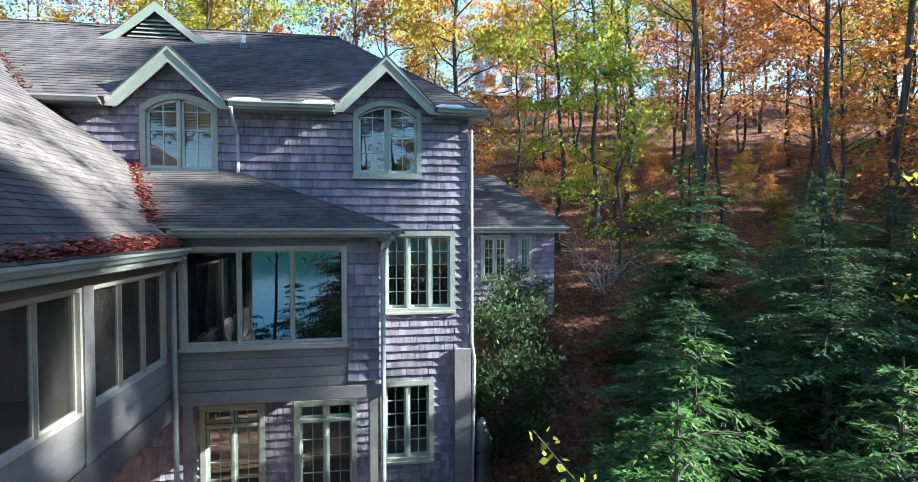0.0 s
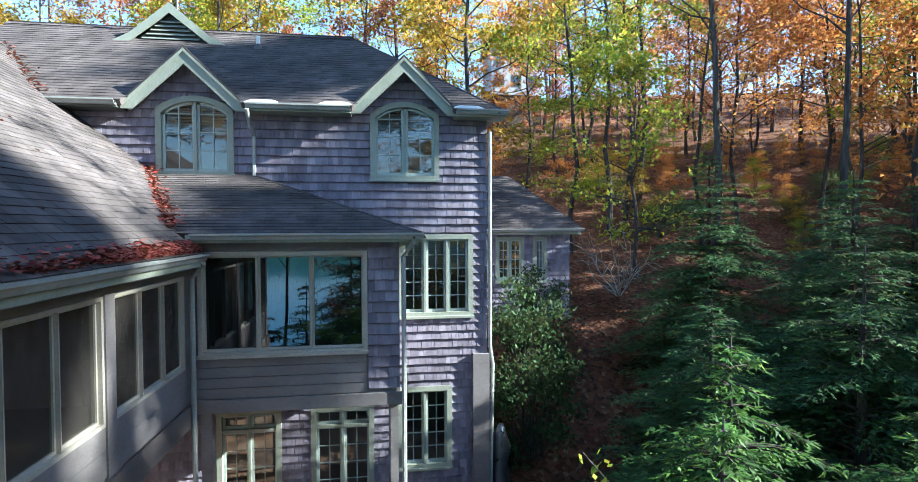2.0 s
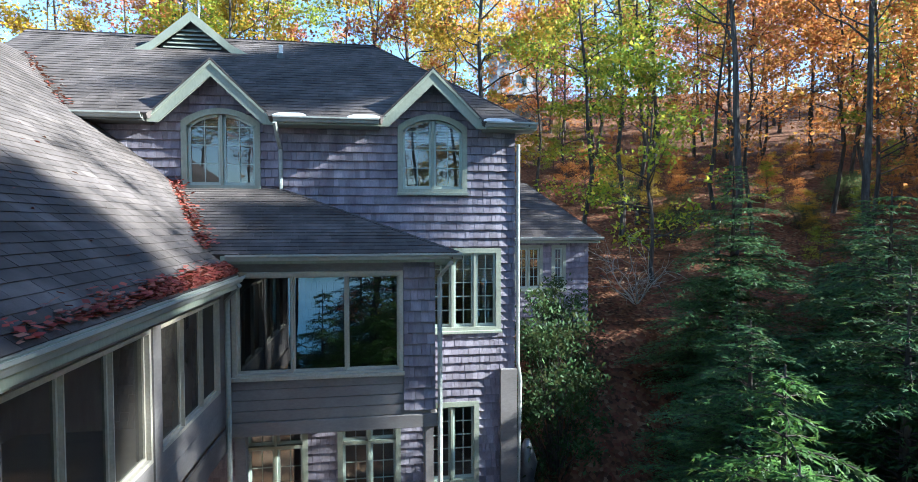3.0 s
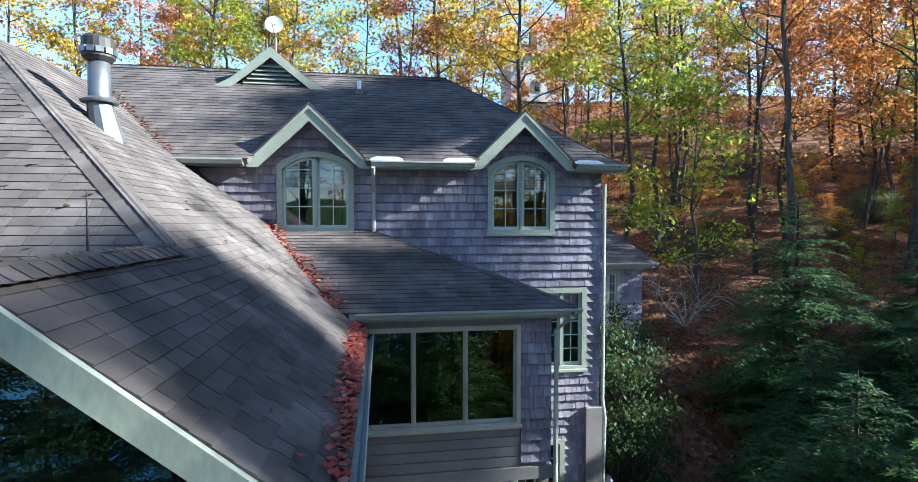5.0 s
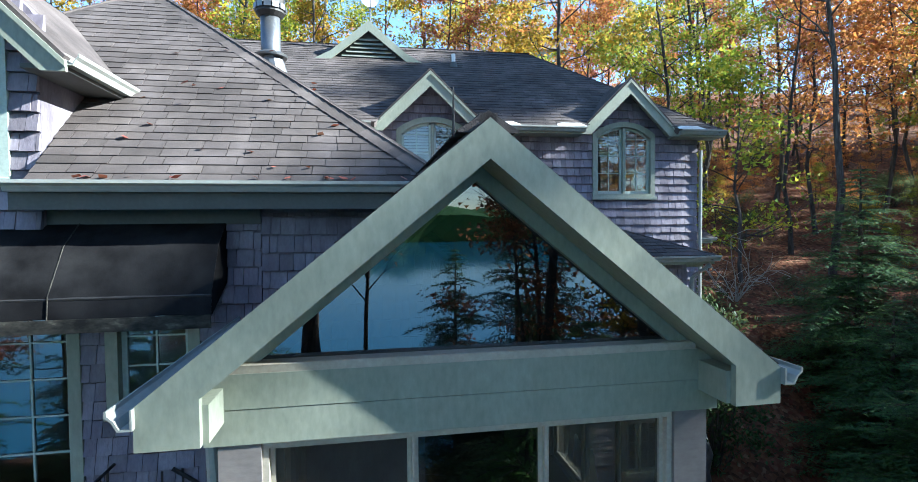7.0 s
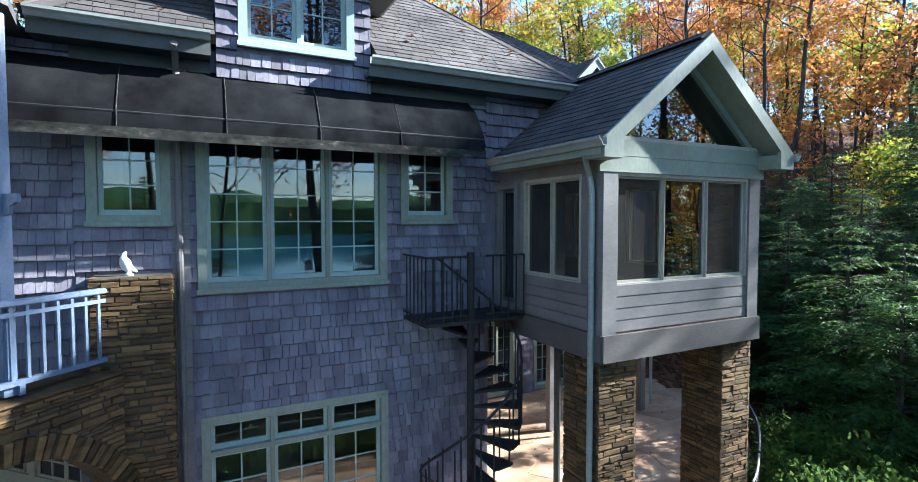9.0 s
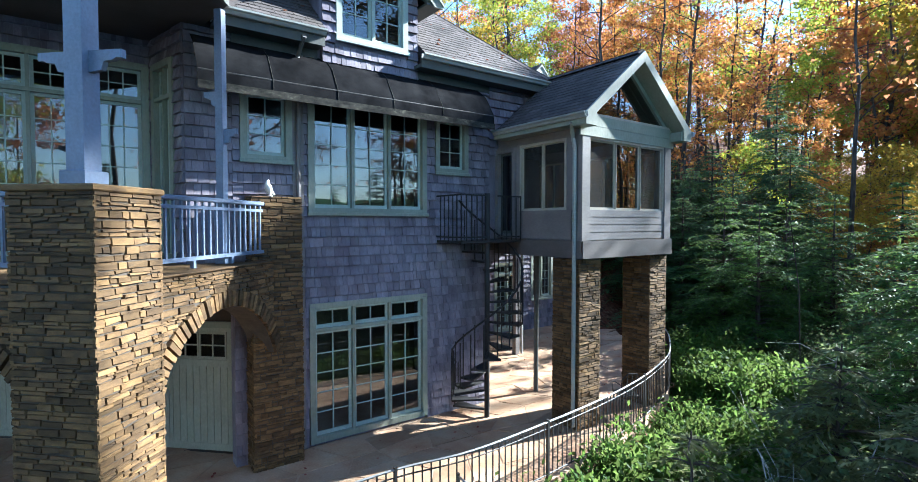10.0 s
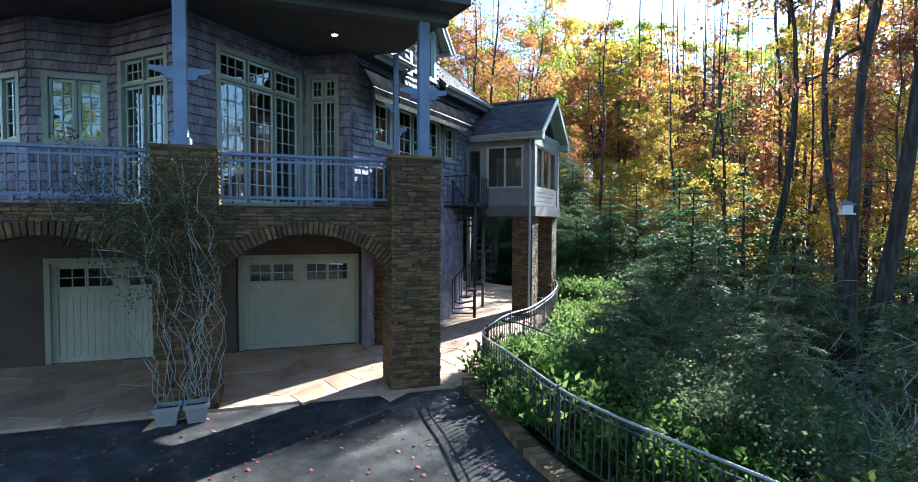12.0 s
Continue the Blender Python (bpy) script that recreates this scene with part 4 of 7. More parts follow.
# awning
aw = thing("awning", at(-13.0, 6.4, 7.02), "black canvas awning along the wall over windows", "awning")
L = 5.72
g = Geo()
n = 40
for k in range(n + 1):
    x = L * k / n
    sag = 0.008 * math.sin(k * 1.9) + 0.012 * math.sin(k * 0.7)
    g.v += [(x, 0.0, 0.0), (x, -0.32, -0.24 + sag * 0.6), (x, -0.58, -0.66 + sag), (x, -0.6, -0.86 + sag)]
for k in range(n):
    for j in range(3):
        a = 4 * k + j
        g.f.append((a, a + 1, a + 5, a + 4))
part("canvas", g, CANVAS, aw, smooth=True)
part("end_flap", Geo().add([(L, 0, 0), (L, -0.32, -0.24), (L, -0.58, -0.66), (L, -0.6, -0.87), (L, 0, -0.6)], [(0, 1, 2, 3, 4)]), CANVAS, aw)
for x in (1.1, 2.2, 3.3, 4.4):
    part("seam", Geo().tube([(x, 0.0, 0.004), (x, -0.32, -0.236), (x, -0.583, -0.66), (x, -0.605, -0.86)], 0.007, 5), CANVAS_SEAM, aw, "pale stitched seam")
part("valance", Geo().box(0, L, -0.622, -0.612, -0.97, -0.85), CANVAS_SEAM, aw, "mildew-stained hanging edge")
part("front_bar", Geo().tube([(0, -0.57, -0.68), (L, -0.57, -0.68)], 0.018, 8), IRON, aw)
for x in (0.3, 2.8, 5.5):
    part("arm", Geo().tube([(x, 0.0, -0.55), (x, -0.56, -0.68)], 0.014, 6), IRON, aw)

# ---------------------------------------------------------------- screened porch on stone pillars
PX0, PX1, PY0, PY1 = -6.69, -3.74, 3.93, 9.0
MF = at(0, PY0)
front = window(MF, -6.5, -3.93, 4.3, 5.74, 3, 1, 1, "three wide porch panes in a tan frame", casing=0.045, mat=FRAME_TAN, smat=FRAME_TAN, glasses=(SCREEN, PORCH_GLASS, SCREEN), sill=False, proud=0.02, rail=0.026, gap=0.015)
wall_pf = wall("wall_porch_south", MF, PX0, PX1, 3.7, 6.14, [front], LAP, "porch front wall with lap siding below its panes", 0.14)
ML = at(PX0, 0, 0, -90)
side_l = window(ML, -5.62, -4.3, 4.3, 5.74, 2, 1, 1, "two porch panes in a tan frame", casing=0.045, mat=FRAME_TAN, smat=FRAME_TAN, glass=SCREEN, sill=False, proud=0.02, rail=0.026, gap=0.015)
pdoor = window(ML, -6.38, -5.74, 3.74, 5.72, 1, 1, 1, "narrow dark glazed porch door in tan trim", casing=0.09, mat=LAP, smat=DARK_TRIM, glass=PORCH_GLASS, name="door", sill=False)
wall_pl = wall("wall_porch_west", ML, -6.4, -PY0 - 0.145, 3.7, 6.0, [side_l, pdoor], LAP, "porch side wall of grey siding with a door", 0.14)
MR = at(PX1, 0, 0, 90)
side_r1 = window(MR, 4.15, 6.42, 4.3, 5.74, 3, 1, 1, "porch panes in a tan frame", casing=0.045, mat=FRAME_TAN, smat=FRAME_TAN, glass=SCREEN, sill=False, proud=0.02, rail=0.026, gap=0.015)
side_r2 = window(MR, 6.62, 8.72, 4.3, 5.74, 3, 1, 1, "porch panes in a tan frame", casing=0.045, mat=FRAME_TAN, smat=FRAME_TAN, glass=SCREEN, sill=False, proud=0.02, rail=0.026, gap=0.015)
wall_pr = wall("wall_porch_east", MR, PY0 + 0.145, 9.0, 3.7, 6.0, [side_r1, side_r2], LAP, "porch side wall of grey siding under long panes", 0.14)
for k in range(4):
    z = 3.74 + 0.15 * k
    part("siding_board", Geo().box(PX0 + 0.21, PX1 - 0.21, -0.03, -0.004, z, z + 0.134), LAP, wall_pf)
    part("siding_board", Geo().box(-5.68, -4.16, -0.024, -0.004, z, z + 0.136), LAP, wall_pl)
for k in range(2):
    z = 3.74 + 0.3 * k
    part("siding_board", Geo().box(4.1, 8.95, -0.018, -0.004, z, z + 0.296), LAP, wall_pr)
g = Geo()
for x in (PX0 - 0.03, PX1 - 0.2):
    g.box(x, x + 0.23, PY0 - 0.05, PY0 + 0.16, 3.38, 5.76, 0.008)
g.box(PX1 - 0.02, PX1 + 0.04, 6.42, 6.62, 3.7, 5.76)
solid("corner_post", g, LAP, "grey painted corner posts of the porch", "post", kind="structure")
g = Geo()
g.box(PX0, PX1, PY0 - 0.03, PY1, 3.64, 3.72)
solid("floor_porch", g, FLOORING, "board floor of the screened porch", "floor", kind="structure")
g = Geo()
g.box(PX0 - 0.04, PX1 + 0.04, PY0 - 0.09, PY0 - 0.055, 3.38, 3.72)
g.box(PX0 - 0.06, PX0 - 0.02, PY0 - 0.05, 6.4, 3.38, 3.72)
g.box(PX1 + 0.045, PX1 + 0.08, PY0 - 0.05, PY1, 3.38, 3.72)
solid("rim_beam", g, RIM, "dark weathered rim beam round the porch floor", "beam", kind="structure")
g = Geo()
for k in range(9):
    y = PY0 + 0.1 + k * 0.55
    g.box(PX0 + 0.02, PX1 - 0.02, y, y + 0.05, 3.42, 3.64)
solid("floor_joists", g, DARK_TRIM, "timber joists under the porch floor", "beam", kind="structure")
g = Geo()
g.box(PX0 - 0.1, PX1 + 0.1, PY0 - 0.06, PY0 - 0.025, 5.74, 5.938)
g.box(PX0 - 0.1, PX1 + 0.1, PY0 - 0.063, PY0 - 0.025, 5.942, 6.14)
solid("porch_band", g, TRIM, "wide sage band under the gable glass", "trim", kind="structure")
# gable glass and rakes
SL = 0.81
gg = thing("gable_window", at(-5.23, PY0, 6.14), "triangular gable glass reflecting sky in sage trim", "window", kind="structure")
hz = 1.08
hw = hz / SL
part("pane", Geo().add([(-hw, 0.05, 0), (hw, 0.05, 0), (0, 0.05, hz)], [(0, 1, 2)]), PORCH_GLASS, gg)
part("window_sill", Geo().box(-hw - 0.1, hw + 0.1, -0.06, 0.1, -0.01, 0.05, 0.006), FRAME_TAN, gg)
for s in (-1, 1):
    stop = [(s * hw, 0.0), (s * (hw + 0.2), 0.0), (0, hz + 0.16), (0, hz)]
    part("window_frame", Geo().prism(stop if s > 0 else stop[::-1], -0.01, 0.08), TRIM, gg)
pr = thing("porch_gable_trim", at(-5.23, 3.6, 7.53), "deep sage rake boards and soffit of the porch gable", "trim", kind="structure")
for s in (-1, 1):
    e = 1.78
    zb = -SL * e
    rake = [(s * e, zb - 0.22), (s * e, zb - 0.0), (0, -0.0), (0, -0.22), (s * (e - 0.3), zb - 0.22 + 0.3 * SL), (s * (e - 0.3), zb - 0.22)]
    part("rake_board", Geo().prism(rake if s < 0 else rake[::-1], -0.045, 0.0), TRIM, pr)
    sof = [(s * (e - 0.05), 0.0, zb - 0.16), (0, 0.0, -0.2), (0, 0.42, -0.2), (s * (e - 0.05), 0.42, zb - 0.16)]
    part("soffit", Geo().sheet(sof if s > 0 else sof[::-1], 0.03), TRIM, pr)
    ret = Geo().box(min(s * (e - 0.01), s * (e - 0.33)), max(s * (e - 0.01), s * (e - 0.33)), 0.0, 0.33, zb - 0.215, zb - 0.02)
    part("eave_return", ret, TRIM, pr)
for x, s in ((-7.0, -1), (-3.45, 1)):
    yend = 6.1 if s < 0 else 8.7
    g = Geo()
    g.box(min(x, x - s * 0.3), max(x, x - s * 0.3), 3.95, yend, 5.9, 5.96)
    g.box(x - 0.02, x + 0.02, 3.6, yend, 5.9, 6.07)
    solid("soffit_porch", g, TRIM, "painted soffit of the porch eave", "soffit", kind="structure")
    gutter((x, 3.52, 6.09), (x, yend, 6.09), (s, 0, 0))
downspout([(-7.02, 3.9, 5.95), (-6.8, 4.05, 5.7), (-6.78, 4.02, 5.5), (-6.78, 4.02, 0.1)])
downspout([(-3.4, 8.6, 5.95), (-3.62, 8.75, 5.7), (-3.62, 8.78, 0.1)])
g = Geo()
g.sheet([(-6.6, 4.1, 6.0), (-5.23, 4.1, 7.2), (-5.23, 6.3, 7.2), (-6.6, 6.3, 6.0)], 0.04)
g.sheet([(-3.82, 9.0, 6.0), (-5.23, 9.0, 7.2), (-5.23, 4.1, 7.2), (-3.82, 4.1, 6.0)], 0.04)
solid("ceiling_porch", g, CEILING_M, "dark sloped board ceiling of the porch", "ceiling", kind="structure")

# ---------------------------------------------------------------- stone pieces
STONES = {}
_r = random.Random(11)
for n_ in range(10):
    w, h, d = _r.uniform(0.07, 0.3), _r.uniform(0.035, 0.075), _r.uniform(0.014, 0.026)
    j = lambda: _r.uniform(-0.006, 0.006)
    i = 0.008
    STONES[n_] = ([(j(), 0.02, j()), (w, 0.02, j()), (w, 0.02, h + j()), (j(), 0.02, h), (i, -d + j(), i + j()), (w - i, -d + j(), i + j()), (w - i + j(), -d + j(), h - i), (i + j(), -d + j(), h - i)],
                  [(4, 5, 6, 7), (0, 1, 5, 4), (1, 2, 6, 5), (2, 3, 7, 6), (3, 0, 4, 7)])
SW = {k: max(p[0] for p in v[0]) for k, v in STONES.items()}
SH = {k: max(p[2] for p in v[0]) for k, v in STONES.items()}


def ledge(parent, u0, u1, z0, z1, hole=None, base=None, near=None, seed=3):
    """Thin stacked stones over a face on local y = 0 of parent, turned and moved by base."""
    rnd, places, z = random.Random(seed), [], z0
    base = base or Matrix()
    while z < z1 - 0.02:
        hrow = rnd.choice((0.03, 0.045, 0.06, 0.08)) * rnd.uniform(0.85, 1.2)
        hrow = min(hrow, z1 - z)
        u = u0
        cuts = hole(z + hrow / 2) if hole else []
        for a, b in minus([(u0, u1)], cuts):
            u = a
            while u < b - 0.01:
                k = rnd.randrange(10)
                w = SW[k]
                if u + w > b - 0.06:
                    w = b - u
                places.append((k, base @ Matrix.Translation((u, 0, z + rnd.uniform(-0.007, 0.007))) @ Matrix.Rotation(rnd.gauss(0, 0.012), 4, "Y") @ Matrix.Diagonal((w / SW[k] * 0.985, rnd.uniform(0.8, 1.25), hrow / SH[k] * rnd.uniform(0.88, 1.06), 1))))
                u += w
        z += hrow
    lay(STONES, places, parent, "stone", STONE, near)


def pillar(m, w, d, h, label, group, near_z=(1.0, 3.0), seed=4):
    """A square pillar faced on four sides with ledge stone, with a flat cap."""
    p = solid("stone_pillar", Geo().box(0, w, 0, d, 0, h), MORTAR, label, "pillar", m, group)
    faces = [(Matrix(), w), (pose(w, 0, 0, 0, 0, 90), d), (pose(w, d, 0, 0, 0, 180), w), (pose(0, d, 0, 0, 0, -90), d)]
    for k, (b, length) in enumerate(faces):
        ledge(p, -0.02, length + 0.02, 0, h, None, b, (lambda t: near_z[0] < t.z < near_z[1]) if k < 2 else None, seed + k)
    return p


pillar(at(-6.68, 3.97), 0.6, 0.66, 3.36, "square stacked-stone pillar under the porch", "porch pillars")
pillar(at(-4.35, 3.97), 0.6, 0.66, 3.36, "square stacked-stone pillar under the porch", "porch pillars", seed=21)
solid("steel_post", Geo().tube([(-5.6, 6.2, 0), (-5.6, 6.2, 3.4)], 0.06, 10), DARK_TRIM, "dark slim post under the porch", "post")

# ---------------------------------------------------------------- garage wing, turned by 45 degrees
MW = at(0, 0, 0, -45)
P2 = (-13.42, -12.5, -7.78, -6.92)
P3 = (-17.36, -16.44, -7.78, -6.92)
P4 = (-21.34, -20.42, -7.78, -6.92)
for k, (u0, u1, v0, v1) in enumerate((P2, P3, P4)):
    pillar(MW @ at(u0, v0), u1 - u0, v1 - v0, 4.36, "broad stacked-stone pillar of the garage arcade", "arcade pillars", (0.5, 3.0), 31 + 7 * k)
    cap = solid("pillar_cap", Geo().box(u0 - 0.04, u1 + 0.04, v0 - 0.04, v1 + 0.04, 4.36, 4.43, 0.015), STONE, "flat stone cap on the pillar", "cap stone", MW, "pillar caps")
p1 = solid("stone_pillar", Geo().box(0, 0.78, 0, 0.42, 0, 4.5), MORTAR, "stacked-stone pillar against the shingled wall", "pillar", at(-12.2, 5.97))
ledge(p1, -0.02, 0.8, 0, 4.5, None, Matrix(), lambda t: 2.6 < t.z < 4.2, 51)
ledge(p1, -0.02, 0.42, 0, 4.5, None, pose(0.78, 0, 0, 0, 0, 90), None, 52)
ledge(p1, 0, 0.44, 0, 4.5, None, pose(0, 0.42, 0, 0, 0, -90), None, 53)


def arcade(m, u0, u1, z_spring, z_crown, z_top, thick, label, seed):
    """A stone-faced wall over one segmental arch, with a ring of upright voussoirs."""
    mid, half, rise = (u0 + u1) / 2, (u1 - u0) / 2, z_crown - z_spring
    r = (half * half + rise * rise) / (2 * rise)
    zc = z_crown - r
    head = lambda u: zc + math.sqrt(max(0.0, r * r - (u - mid) ** 2))
    g, n = Geo(), 24
    for k in range(n):
        a, b = u0 + (u1 - u0) * k / n, u0 + (u1 - u0) * (k + 1) / n
        g.prism([(a, head(a)), (b, head(b)), (b, z_top), (a, z_top)], 0.0, thick)
    ob = solid("arch_wall", g, MORTAR, label, "arch", m, "arcade arches", "structure")

    def hole(z):
        d = z - zc
        rr = r + 0.24
        return [(mid - math.sqrt(max(0, rr * rr - d * d)), mid + math.sqrt(max(0, rr * rr - d * d)))] if abs(d) < rr else []

    ledge(ob, u0, u1, z_spring, z_top, hole, None, lambda t: True, seed)
    ang = math.asin(half / r)
    cnt = int(2 * ang * r / 0.085)
    rnd, places = random.Random(seed), []
    for k in range(cnt):
        a = -ang + 2 * ang * (k + 0.5) / cnt
        mm = Matrix.Translation((mid + r * math.sin(a), 0, zc + r * math.cos(a))) @ Matrix.Rotation(a, 4, "Y")
        places.append(("v", mm @ Matrix.Diagonal((1, rnd.uniform(0.7, 1.5), rnd.uniform(0.92, 1.06), 1))))
    tm = {"v": ([(-0.036, 0.02, 0), (0.036, 0.02, 0), (0.041, 0.02, 0.24), (-0.041, 0.02, 0.24), (-0.03, -0.05, 0.004), (0.03, -0.05, 0.004), (0.036, -0.045, 0.232), (-0.036, -0.045, 0.232)],
                [(4, 5, 6, 7), (0, 1, 5, 4), (1, 2, 6, 5), (2, 3, 7, 6), (3, 0, 4, 7)])}
    lay(tm, places, ob, "voussoir", STONE, lambda t: True)
    return ob


arcade(MW @ at(0, -7.62), P3[1], P2[0], 2.25, 2.95, 3.42, 0.5, "stone arch in front of the garage doors", 61)
arcade(MW @ at(0, -7.62), P4[1], P3[0], 2.25, 2.95, 3.42, 0.5, "stone arch in front of the garage doors", 67)
arcade(MW @ at(-12.6, 0, 0, 90), -6.9, -4.25, 1.95, 2.9, 3.42, 0.4, "sunlit stone side arch of the garage arcade", 71)

# garage doors and their wall
MG = MW @ at(0, -3.8)


def garage_door(u0, u1, label):
    COUNT["garage"] = COUNT.get("garage", 0) + 1
    d = thing(f"garage_door_{COUNT['garage']}", MG @ at(u0, 0, 0.02), label, "garage door", "garage doors", "structure")
    W, H, c = u1 - u0, 2.32, 0.11
    part("door_frame", Geo().box(0, c, -0.04, 0.1, 0, H).box(W - c, W, -0.04, 0.1, 0, H).box(c, W - c, -0.044, 0.1, H - c, H), TRIM, d)
    a, b, top = c, W - c, H - c
    rows = [(0.0, 0.56), (0.57, 1.1), (1.11, 1.62)]
    leaf = part("door_leaf", Geo().box(a, b, 0.06, 0.1, 0, top), GARAGE, d)
    n = 20
    for k in range(n):
        x0 = a + (b - a) * k / n
        part("board", Geo().box(x0 + 0.004, x0 + (b - a) / n - 0.004, 0.045, 0.06, 0.12, 1.55), GARAGE, leaf)
    g = Geo()
    for x in (a, a + (b - a) / 2 - 0.06, b - 0.12):
        g.box(x, x + 0.12, 0.03, 0.06, 0, top)
    g.box(a, b, 0.034, 0.06, 0, 0.12)
    g.box(a, b, 0.034, 0.06, 1.5, 1.62)
    g.box(a, b, 0.034, 0.06, top - 0.08, top)
    part("rail", g, GARAGE, leaf)
    for half in (0, 1):
        for q in range(2):
            x0 = a + 0.16 + half * ((b - a) / 2) + q * ((b - a) / 2 - 0.26) / 2
            x1 = x0 + ((b - a) / 2 - 0.4) / 2
            w = part("door_window", Geo().box(x0, x1, 0.05, 0.062, 1.68, 2.08), PORCH_GLASS, leaf)
            part("muntin", Geo().box((x0 + x1) / 2 - 0.012, (x0 + x1) / 2 + 0.012, 0.035, 0.056, 1.66, 2.1).box(x0 - 0.02, x1 + 0.02, 0.037, 0.054, 1.868, 1.892).box(x0 - 0.03, x0, 0.034, 0.058, 1.64, 2.12).box(x1, x1 + 0.03, 0.034, 0.058, 1.64, 2.12)
                 .box(x0, x1, 0.033, 0.057, 1.64, 1.68).box(x0, x1, 0.033, 0.057, 2.08, 2.12), GARAGE, w)
    return (u0 + 0.06, u1 - 0.06, 0.0, H - 0.04)


gd1 = garage_door(-16.38, -13.5, "closed sage-green panelled garage door with small panes")
gd2 = garage_door(-20.27, -17.39, "closed sage-green panelled garage door with small panes")
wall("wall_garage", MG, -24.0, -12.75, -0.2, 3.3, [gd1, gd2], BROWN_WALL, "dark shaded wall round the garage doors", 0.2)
lan = thing("wall_lantern", MG @ at(-13.28, -0.12, 1.93), "small lit copper wall lantern beside the garage door", "wall lamp")
part("bracket", Geo().box(-0.03, 0.03, -0.12, 0.0, 0.16, 0.2), IRON, lan)
part("shade", Geo().tube([(0, -0.12, 0.18), (0, -0.12, -0.02)], [0.05, 0.09], 6), STONE, lan)
part("bulb", Geo().tube([(0, -0.12, -0.03), (0, -0.12, 0.06)], 0.045, 8), LAMP_GLOW, lan)
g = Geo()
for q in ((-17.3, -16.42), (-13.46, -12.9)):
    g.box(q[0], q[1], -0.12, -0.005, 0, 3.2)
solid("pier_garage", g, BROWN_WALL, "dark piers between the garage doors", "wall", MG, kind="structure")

# balcony deck, rails, posts and roof
deck = [(-12.63, -7.5), (-12.63, -4.2), (-12.9, -3.6), (-24, -3.6), (-24, -7.5)]
solid("floor_balcony", Geo().slab(deck[::-1], 3.3, 3.42), STONE, "stone-edged balcony deck over the garage arcade", "floor", MW, kind="structure")
solid("deck_edge", Geo().box(-24, -12.62, -7.61, -7.4, 3.425, 3.455, 0.012), STONE, "thin stone coping along the balcony edge", "coping", MW, kind="structure")
solid("deck_edge_side", Geo().box(-12.86, -12.56, -7.39, -4.25, 3.425, 3.455, 0.012), STONE, "thin stone coping along the balcony side", "coping", MW, kind="structure")


def balcony_rail(m, length, label):
    r = thing("balcony_rail", m, label, "railing", "balcony rails")
    part("top_rail", Geo().box(0, length, -0.045, 0.045, 0.86, 0.92, 0.012), RAILING, r)
    part("upper_rail", Geo().box(0, length, -0.02, 0.02, 0.76, 0.8), RAILING, r)
    part("bottom_rail", Geo().box(0, length, -0.03, 0.03, 0.1, 0.15), RAILING, r)
    n = int(length / 0.14)
    bal = Geo().box(-0.014, 0.014, -0.014, 0.014, 0.15, 0.86).mesh("baluster", RAILING)
    for k in range(n):
        part("baluster", bal, RAILING, r, m=at((k + 0.5) * length / n, 0))
    for k in range(1, 3):
        part("foot", Geo().box(length * k / 3 - 0.025, length * k / 3 + 0.025, -0.025, 0.025, 0.0, 0.1), RAILING, r)
    return r


balcony_rail(MW @ at(P3[1], -7.3, 3.48), P2[0] - P3[1], "blue-grey painted balcony railing with square balusters")
balcony_rail(MW @ at(P4[1], -7.3, 3.48), P3[0] - P4[1], "blue-grey painted balcony railing with square balusters")
balcony_rail(MW @ at(-12.72, -6.9, 3.48, 90), 2.55, "blue-grey painted balcony railing with square balusters")


def porch_post(m, h, label, arms=(1.3, 1.3)):
    """A square post with a stepped bracket on each side, at the heights given for left and right."""
    p = thing("balcony_post", m, label, "post", "balcony posts")
    part("shaft", Geo().box(-0.1, 0.1, -0.1, 0.1, 0, h, 0.012), RAILING, p)
    part("base", Geo().box(-0.14, 0.14, -0.14, 0.14, 0, 0.14, 0.01), RAILING, p)
    for s, z in zip((-1, 1), arms):
        br = [(s * 0.1, z - 0.21), (s * 0.24, z - 0.19), (s * 0.27, z - 0.11), (s * 0.36, z - 0.1), (s * 0.4, z - 0.08), (s * 0.46, z - 0.08), (s * 0.46, z), (s * 0.1, z)]
        part("bracket", Geo().prism(br if s > 0 else br[::-1], -0.03, 0.03), RAILING, p)
    return p


for u in (-12.78, -16.95, -20.95):
    porch_post(MW @ at(u, -7.58, 4.43), 2.75, "blue-grey balcony post with stepped brackets")
porch_post(pose(-12.78, 5.35, 3.48, 0, 0, -45) @ Matrix.Diagonal((0.55, 0.55, 1, 1)), 3.6, "slim blue-grey balcony post beside the wall", (2.45, 1.92))
roofb = [(-12.1, -8.3), (-12.72, -5.2), (-13.5, -4.6), (-13.5, -3.9), (-25, 3.0), (-25, -8.3)]
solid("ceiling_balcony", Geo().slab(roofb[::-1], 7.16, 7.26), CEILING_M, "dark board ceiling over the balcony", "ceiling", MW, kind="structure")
g = Geo()
g.sheet([(-12.05, -8.35, 7.35), (-12.7, -5.15, 7.35), (-14.5, -4.2, 9.4), (-14.5, -5.5, 9.6)], 0.1)
g.sheet([(-25, -8.35, 7.35), (-12.05, -8.35, 7.35), (-14.5, -5.5, 9.6), (-25, -5.5, 9.6)], 0.1)
solid("roof_balcony", g, ROOFING, "asphalt roof over the balcony", "roof", MW, kind="structure")
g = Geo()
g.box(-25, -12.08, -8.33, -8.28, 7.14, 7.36)
